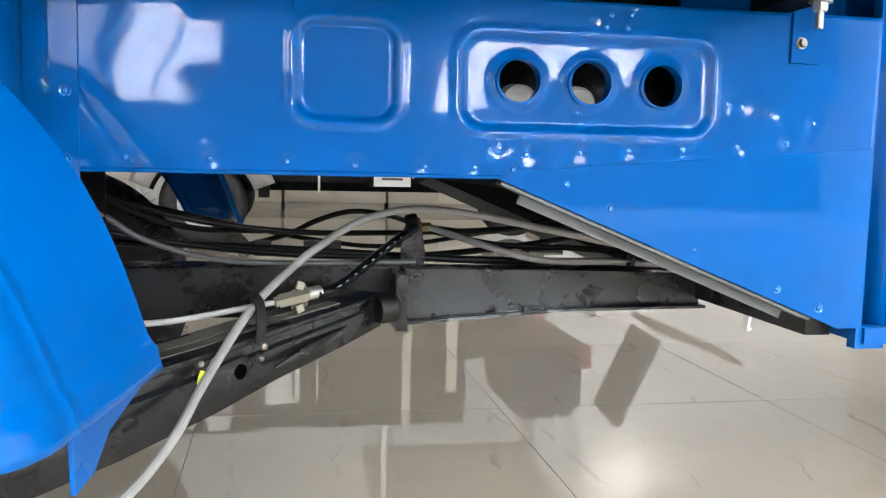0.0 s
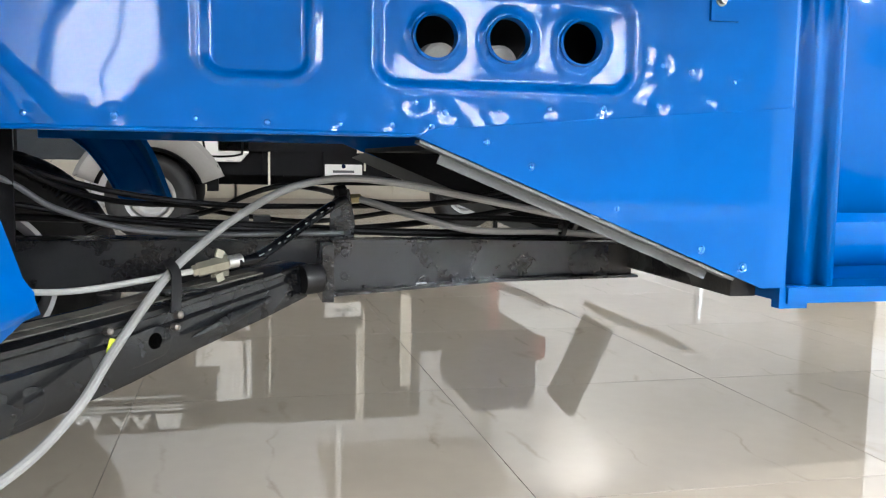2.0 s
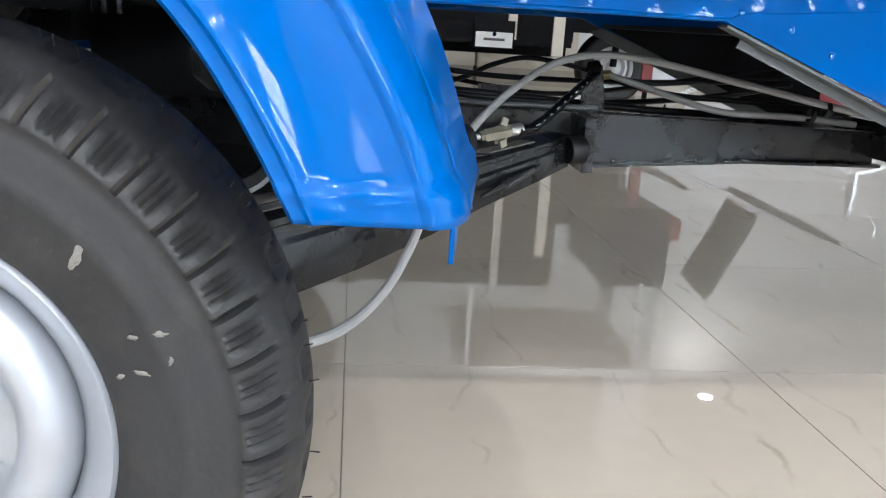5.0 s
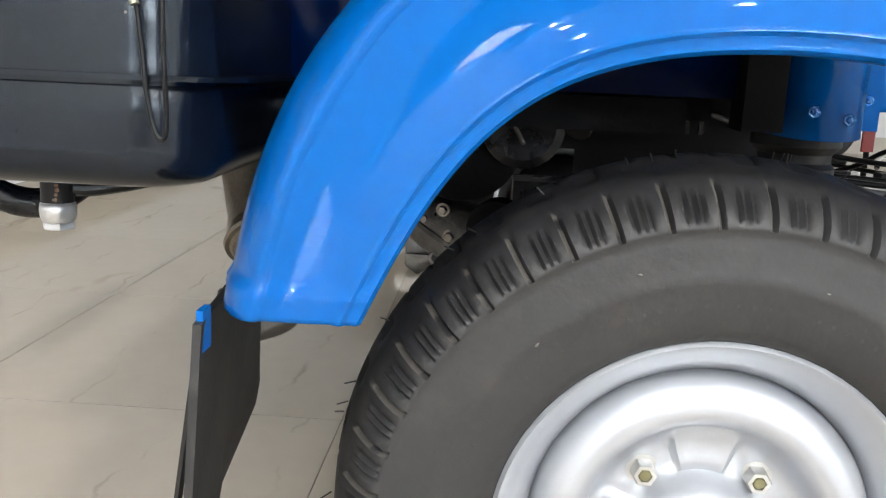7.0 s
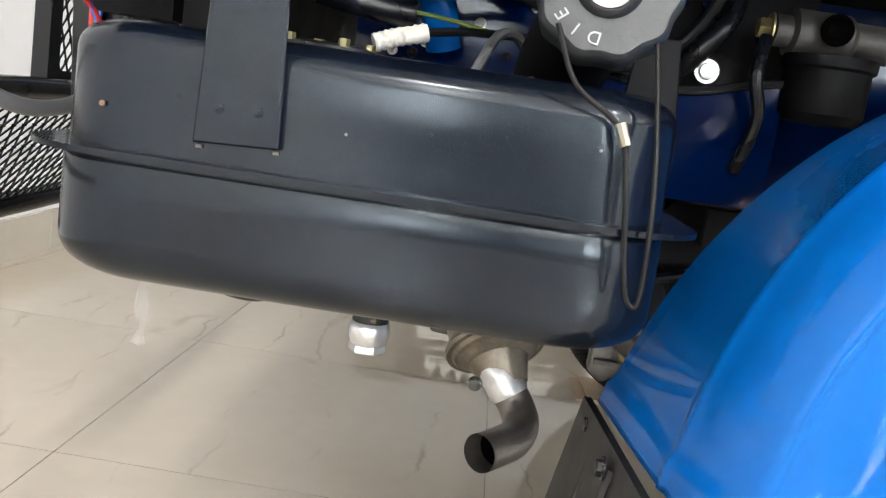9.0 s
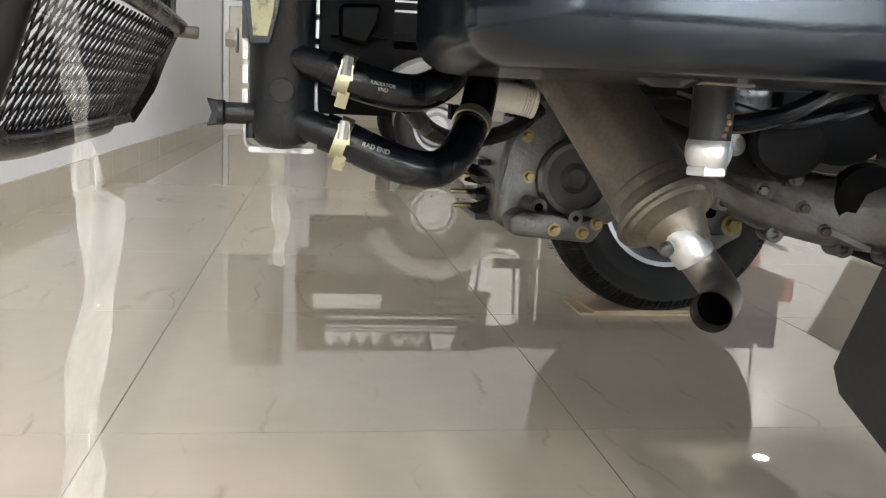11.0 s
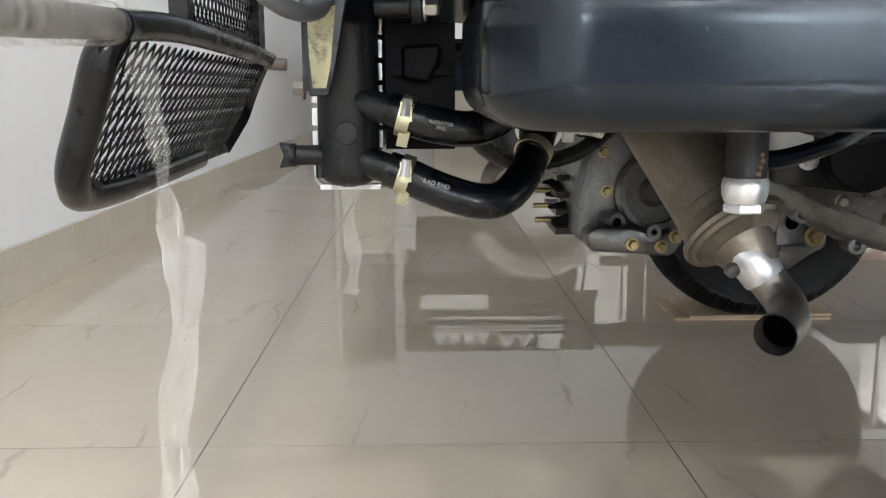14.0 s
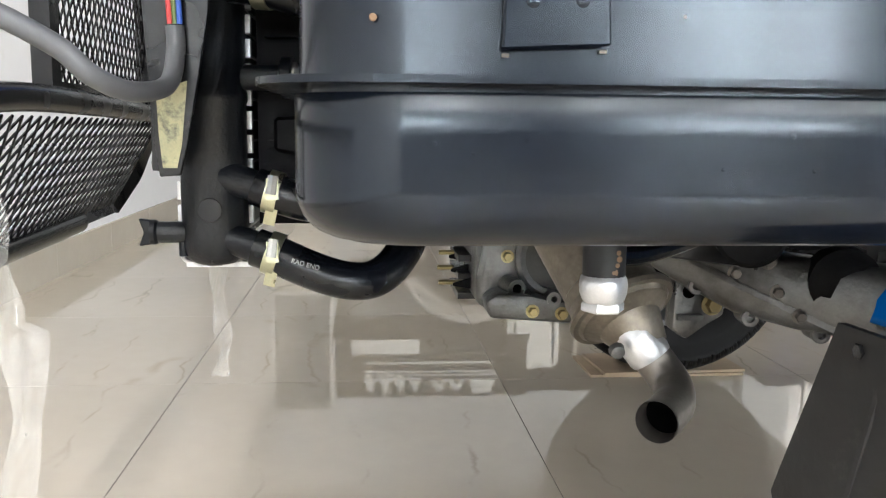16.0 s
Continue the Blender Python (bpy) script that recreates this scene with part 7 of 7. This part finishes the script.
# hanging strip of clear film, its lower end on the floor
line = bent([(-0.868, 0.305, 0.52), (-0.858, 0.300, 0.47), (-0.846, 0.292, 0.41), (-0.838, 0.287, 0.345), (-0.842, 0.295, 0.27), (-0.858, 0.305, 0.19), (-0.862, 0.318, 0.11), (-0.880, 0.325, 0.05), (-0.900, 0.33, 0.012), (-0.925, 0.31, 0.004), (-0.955, 0.26, 0.004)], 8)
rngp = random.Random(2)
rings = []
for i, p in enumerate(line):
    t = i / (len(line) - 1)
    w = (0.0105 + 0.003 * math.sin(i * 0.9)) if t < 0.31 else (0.0165 + 0.003 * math.sin(i * 0.55)) * (1 if t < 0.78 else max(0.25, 1 - (t - 0.78) * 3.2))
    ring = []
    for k in range(9):
        u = k / 8 - 0.5
        fold = 0.006 * math.sin(u * 9 + i * 0.35) + 0.004 * rngp.random()
        ring.append((p + Vector((u * w * 1.6 + (0.008 if t > 0.31 else 0), fold, (0.003 * rngp.random() if t > 0.85 else 0)))))
    rings.append(ring)
strip = thing("plastic_strip", (-0.955, 0.26, 0), "torn strip of clear film hanging from the guard to the floor", "plastic film")
cut = int(len(rings) * 0.31)
for name, some in (("upper_ribbon", rings[:cut + 1]), ("lower_sheet", rings[cut:])):
    bm = bmesh.new()
    rows = [[bm.verts.new(p - strip.location) for p in ring] for ring in some]
    for a, b in zip(rows, rows[1:]):
        for k in range(8):
            bm.faces.new((a[k], a[k + 1], b[k + 1], b[k]))
    part(name, bm, FILM, strip, "", 80)
# a second, shorter shred under the radiator
bm = bmesh.new()
line = bent([(-0.712, 0.40, 0.372), (-0.713, 0.40, 0.34), (-0.709, 0.402, 0.30), (-0.714, 0.405, 0.27)], 6)
rings = [[bm.verts.new(p + Vector(((k / 4 - 0.5) * (0.012 + 0.004 * math.sin(i * 0.8)), 0.004 * math.sin(k * 2 + i), 0))) for k in range(5)] for i, p in enumerate(line)]
for a, b in zip(rings, rings[1:]):
    for k in range(4):
        bm.faces.new((a[k], a[k + 1], b[k + 1], b[k]))
tagged(part("plastic_shred", bm, FILM, None, "", 80), "short shred of clear film hanging below the radiator", "plastic film")

# cardboard under the far wheel
bm = bmesh.new()
for k, (dx, dz, r) in enumerate(((0.0, 0.0005, 0), (0.012, 0.0062, 3))):
    m = pose(0.004 + dx, 1.375, dz, 0, 0, r)
    add_box(bm, (0, 0, 0.0026), (0.31 - 0.02 * k, 0.15, 0.005), m)
tagged(part("cardboard_sheet", bevelled(bm, 0.001), CARD, None), "flattened brown cardboard lying under the tyre", "cardboard")

# ---- the second carrier, parked alongside ----
OV = thing("parked_three_wheeler", (0, 5.2, 0), "second blue cargo three-wheeler with silver wheels parked behind", "three-wheeler")
OVI = Matrix.Translation((0, -5.5, 0))


def op(name, bm, mat, parent=None, label="", smooth=35.0):
    ob = part(name, bm, mat, parent or OV, label, smooth)
    if parent is None:
        ob.matrix_basis = OVI
    return ob


def plain_wheel(at, name="rear_wheel"):
    m = axis(at, (0, -1, 0))
    w = op(name, lathe([(0.10, -0.09), (0.135, -0.10), (0.12, -0.08), (0.112, -0.05), (0.118, -0.015), (0.131, -0.002), (0.1365, 0.001), (0.138, -0.004), (0.125, -0.02), (0.121, -0.07)], m, 40, True), WHITE_RIM, None, "wheel with a pale painted rim")
    op("tyre", lathe([(0.128, -0.014), (0.141, 0.003), (0.17, 0.012), (0.204, 0.012), (0.222, 0.001), (0.236, -0.022), (0.24, -0.05), (0.24, -0.07), (0.236, -0.1), (0.222, -0.12), (0.17, -0.132), (0.128, -0.106)], m, 48, True), TYRE, w, "black tyre")
    op("wheel_disc", lathe([(0.108, -0.034), (0.1, -0.014), (0.084, -0.0075), (0.0725, -0.018), (0.063, -0.0315), (0.0415, -0.0275), (0.034, -0.013), (0.014, -0.0035), (0, -0.003)], m, 48), WHITE_RIM, w)
    return w


plain_wheel((0.0, 4.87, 0.24))
plain_wheel((0.0, 6.25, 0.24))
plain_wheel((1.95, 5.56, 0.25), "front_wheel")
bm = bmesh.new()
rings = []
for k in range(25):
    a = radians(20) + (math.pi - radians(40)) * k / 24
    rings.append([bm.verts.new((r * math.cos(a), y, 0.22 + r * math.sin(a))) for r, y in ((0.275, 4.845), (0.288, 4.835), (0.296, 4.832), (0.39, 4.84), (0.415, 4.87), (0.415, 5.05))])
# inner lip split off and coloured black, so that it catches no light
lip = bmesh.new()
lips = [[lip.verts.new(v.co) for v in ring[:3]] for ring in rings]
for p, q in zip(lips, lips[1:]):
    for k in range(2):
        lip.faces.new((p[k], p[k + 1], q[k + 1], q[k]))
for p, q in zip(rings, rings[1:]):
    for k in range(2, 5):
        bm.faces.new((p[k], p[k + 1], q[k + 1], q[k]))
for ring in rings:
    for v in ring[:2]:
        bm.verts.remove(v)
ob = op("mudguard", bm, GREYGUARD, None, "grey painted mudguard")
sol = ob.modifiers.new("thickness", "SOLIDIFY")
sol.thickness = 0.003
op("mudguard_edge", lip, BLACK_DULL, ob, "narrow black lip added to darken the inner edge").modifiers.new("thickness", "SOLIDIFY").thickness = 0.003
op("front_mudguard_stay", span((0.30, 4.86, 0.28), (0.36, 5.02, 0.42), 0.01), BLACK_DULL, None)
op("side_panel", slab([(0.30, 0.49), (0.62, 0.49), (1.0, 0.36), (1.0, 0.68), (0.30, 0.68)], 0.004, Matrix.Translation((0, 5.25, 0)) @ XZ), BLUE, None)
op("chassis", span((-0.2, 5.45, 0.30), (1.6, 5.6, 0.38), 0.004), BLACK_DULL, None, "black chassis rail")
op("underbody", span((-0.7, 5.0, 0.44), (0.3, 6.1, 0.66), 0.02), BLACK_DULL, None, "dark underbody and engine")
op("mid_body", span((0.32, 4.98, 0.46), (1.9, 6.2, 0.68), 0.02), BLACK_DULL, None, "dark body floor")
op("fuel_tank", span((-0.66, 4.9, 0.44), (-0.32, 5.18, 0.60), 0.03, 3), TANK, None, "black fuel tank")
for x in (0.46, 0.72, 1.30):
    op("hanger", span((x, 5.0, 0.36), (x + 0.03, 5.04, 0.47), 0.004), BLACK_DULL, None)
op("under_pipe", tube([(0.3, 5.1, 0.40), (0.6, 5.0, 0.385), (0.9, 5.0, 0.40), (1.3, 5.05, 0.39), (1.5, 5.1, 0.36)], 0.02, 12), BLACK_DULL, None)
bt = op("battery", span((0.93, 4.86, 0.345), (1.16, 5.02, 0.50), 0.006), BLACK_DULL, None, "battery with a white label")
op("battery_label", span((0.94, 4.857, 0.352), (1.15, 4.860, 0.435), 0), WHITEMARK, bt, "white label with a plain dark bar")
op("label_bar", span((0.985, 4.8545, 0.388), (1.105, 4.8565, 0.402), 0), LOOM, bt)
op("label_dot", lathe([(0, 0), (0.012, 0), (0.012, 0.0015), (0, 0.0015)], axis((1.045, 4.8565, 0.424), (0, -1, 0)), 16), BLUE_SHADED, bt)
op("side_step", span((0.36, 4.88, 0.50), (0.88, 5.2, 0.56), 0.01), BLACK_DULL, None)
door = op("side_door", slab([(0.27, 0.44), (0.48, 0.44), (0.53, 0.50), (0.535, 0.87), (0.50, 0.90), (0.20, 0.92), (0.205, 0.84), (0.25, 0.47)], 0.02, Matrix.Translation((0, 4.90, 0)) @ XZ, 0.012, 3), DOORW, None, "pale side panel")
op("door_bead", tube([(0.25, 4.876, 0.87), (0.29, 4.876, 0.50), (0.33, 4.876, 0.47), (0.47, 4.876, 0.48), (0.49, 4.876, 0.53), (0.50, 4.876, 0.86)], 0.006, 8, 5), BLACK_DULL, door)
tray = op("load_tray", span((-0.78, 4.88, 0.70), (0.36, 6.22, 0.74), 0.004), BLACK_DULL, None, "load tray")
op("tray_side", span((-0.76, 4.87, 0.74), (0.34, 4.89, 1.06), 0.004), BLACK_DULL, tray)
# white bars; the broad one paints in window reflections on the tray
for z, x0, x1, t in ((0.72, -0.67, -0.28, 0.085), (0.852, -0.60, 0.15, 0.012), (0.905, -0.60, 0.16, 0.010), (0.926, -0.60, 0.16, 0.010), (0.945, -0.60, -0.27, 0.014)):
    op("white_stripe", span((x0, 4.864, z), (x1, 4.869, z + t), 0), WHITEMARK, tray, "white stripe for paint lines and window reflections")
for k in range(4):
    x = -0.60 + 0.085 * k
    op("white_triangle", slab([(x, 0.957), (x + 0.078, 0.957), (x + 0.039, 1.035)], 0.004, Matrix.Translation((0, 4.869, 0)) @ XZ), WHITEMARK, tray, "white painted triangle")
for x in (-0.225, -0.12):
    op("white_triangle", slab([(x, 0.957), (x + 0.03, 0.957), (x + 0.055, 1.0), (x + 0.08, 0.957), (x + 0.11, 0.957), (x + 0.055, 1.045)], 0.004, Matrix.Translation((0, 4.869, 0)) @ XZ), WHITEMARK, tray, "white painted chevron")
op("white_block", slab([(0.01, 0.957), (0.16, 0.957), (0.13, 1.045), (0.03, 1.045)], 0.004, Matrix.Translation((0, 4.869, 0)) @ XZ), WHITEMARK, tray, "white painted block")
op("body_side", span((0.60, 4.90, 0.37), (1.50, 4.93, 1.05), 0.012), BLACK_DULL, None, "dark cab side")
op("body_side", span((0.20, 4.93, 0.37), (0.60, 4.95, 1.05), 0.012), BLACK_DULL, None, "dark lower body side")
for x, x1, z0, z1 in ((0.628, 0.640, 0.31, 0.87), (1.125, 1.175, 0.40, 1.05), (1.385, 1.45, 0.32, 0.86)):
    op("bright_trim", span((x, 4.885, z0), (x1, 4.9, z1), 0.004), CREAM, None, "pale upright trim strip")
op("filler_cap", lathe([(0, 0), (0.035, 0), (0.035, 0.02), (0.02, 0.026), (0, 0.026)], axis((-0.395, 4.86, 0.62), (0, -1, 0)), 24), CAPGREY, None, "dark filler cap")
# second cab takes the same shade-darkened blue
op("cab", span((1.0, 4.96, 0.40), (1.52, 6.15, 1.06), 0.03), BLUE_SHADED, None, "cab body in blue darkened for shade")
op("cab_front", span((1.9, 5.1, 0.62), (2.3, 6.05, 1.1), 0.06, 3), BLUE_SHADED, None, "cab nose in blue darkened for shade")
op("cab_roof", span((1.0, 4.95, 1.6), (2.2, 6.15, 1.66), 0.02), DOORW, None, "white cab roof")
for x, y in ((1.02, 4.97), (1.02, 6.10), (2.1, 4.99), (2.1, 6.10)):
    op("cab_pillar", span((x, y, 1.04), (x + 0.03, y + 0.03, 1.605), 0.004), DOORW, None, "white cab pillar")
op("fork", tube([(1.93, 5.5, 0.26), (1.94, 5.48, 0.45), (2.0, 5.5, 0.66)], 0.022, 12), BLACK_DULL, None)
op("tail_lamp", span((2.25, 4.98, 0.62), (2.32, 5.1, 0.76), 0.01), REDPANEL, None, "dark red lamp")

# ---- floor of polished tiles, joints open to the grout bed ----
FLOOR = tagged(new("floor"), "polished cream vitrified floor tiles with fine dark joints", "floor", kind="structure")
part("grout_bed", span((X0 - 0.2, Y0 - 0.2, -0.05), (X1 + 0.2, Y1 + 0.2, -0.0022), 0), GROUT, FLOOR)
P, G = 0.6, 0.0011
bm = bmesh.new()
s = P / 2 - G / 2
outer = [bm.verts.new((x * s, y * s, -0.0002)) for x, y in ((-1, -1), (1, -1), (1, 1), (-1, 1))]
inner = [bm.verts.new((x * (s - 0.0002), y * (s - 0.0002), 0)) for x, y in ((-1, -1), (1, -1), (1, 1), (-1, 1))]
foot = [bm.verts.new((x * s, y * s, -0.009)) for x, y in ((-1, -1), (1, -1), (1, 1), (-1, 1))]
bm.faces.new(inner)
for k in range(4):
    bm.faces.new((outer[k], outer[(k + 1) % 4], inner[(k + 1) % 4], inner[k]))
    bm.faces.new((foot[k], foot[(k + 1) % 4], outer[(k + 1) % 4], outer[k]))
one = part("floor_tile", bm, TILE, FLOOR, "", 20)
one.data.materials.append(GROUT)
for f in one.data.polygons:
    f.material_index = 0 if f.normal.z > 0.9 else 1
one.location = (-0.33 + 0.3, 0.70 + 0.3, 0)
count = 0
far_tiles = bmesh.new()
for i in range(-3, 13):
    for j in range(-10, 14):
        x, y = -0.33 + P * (i + 0.5), 0.70 + P * (j + 0.5)
        if (i, j) == (0, 0) or x - 0.3 > X1 or x + 0.3 < X0 or y - 0.3 > Y1 or y + 0.3 < Y0:
            continue
        if -1.9 < x < 4.5 and -3 < y < 9:
            like(one, pose(x, y, 0))
        else:
            add_box(far_tiles, (x, y, -0.0045), (P - G, P - G, 0.009))
tagged(part("far_floor_tiles", far_tiles, TILE, FLOOR), kind="stuff")
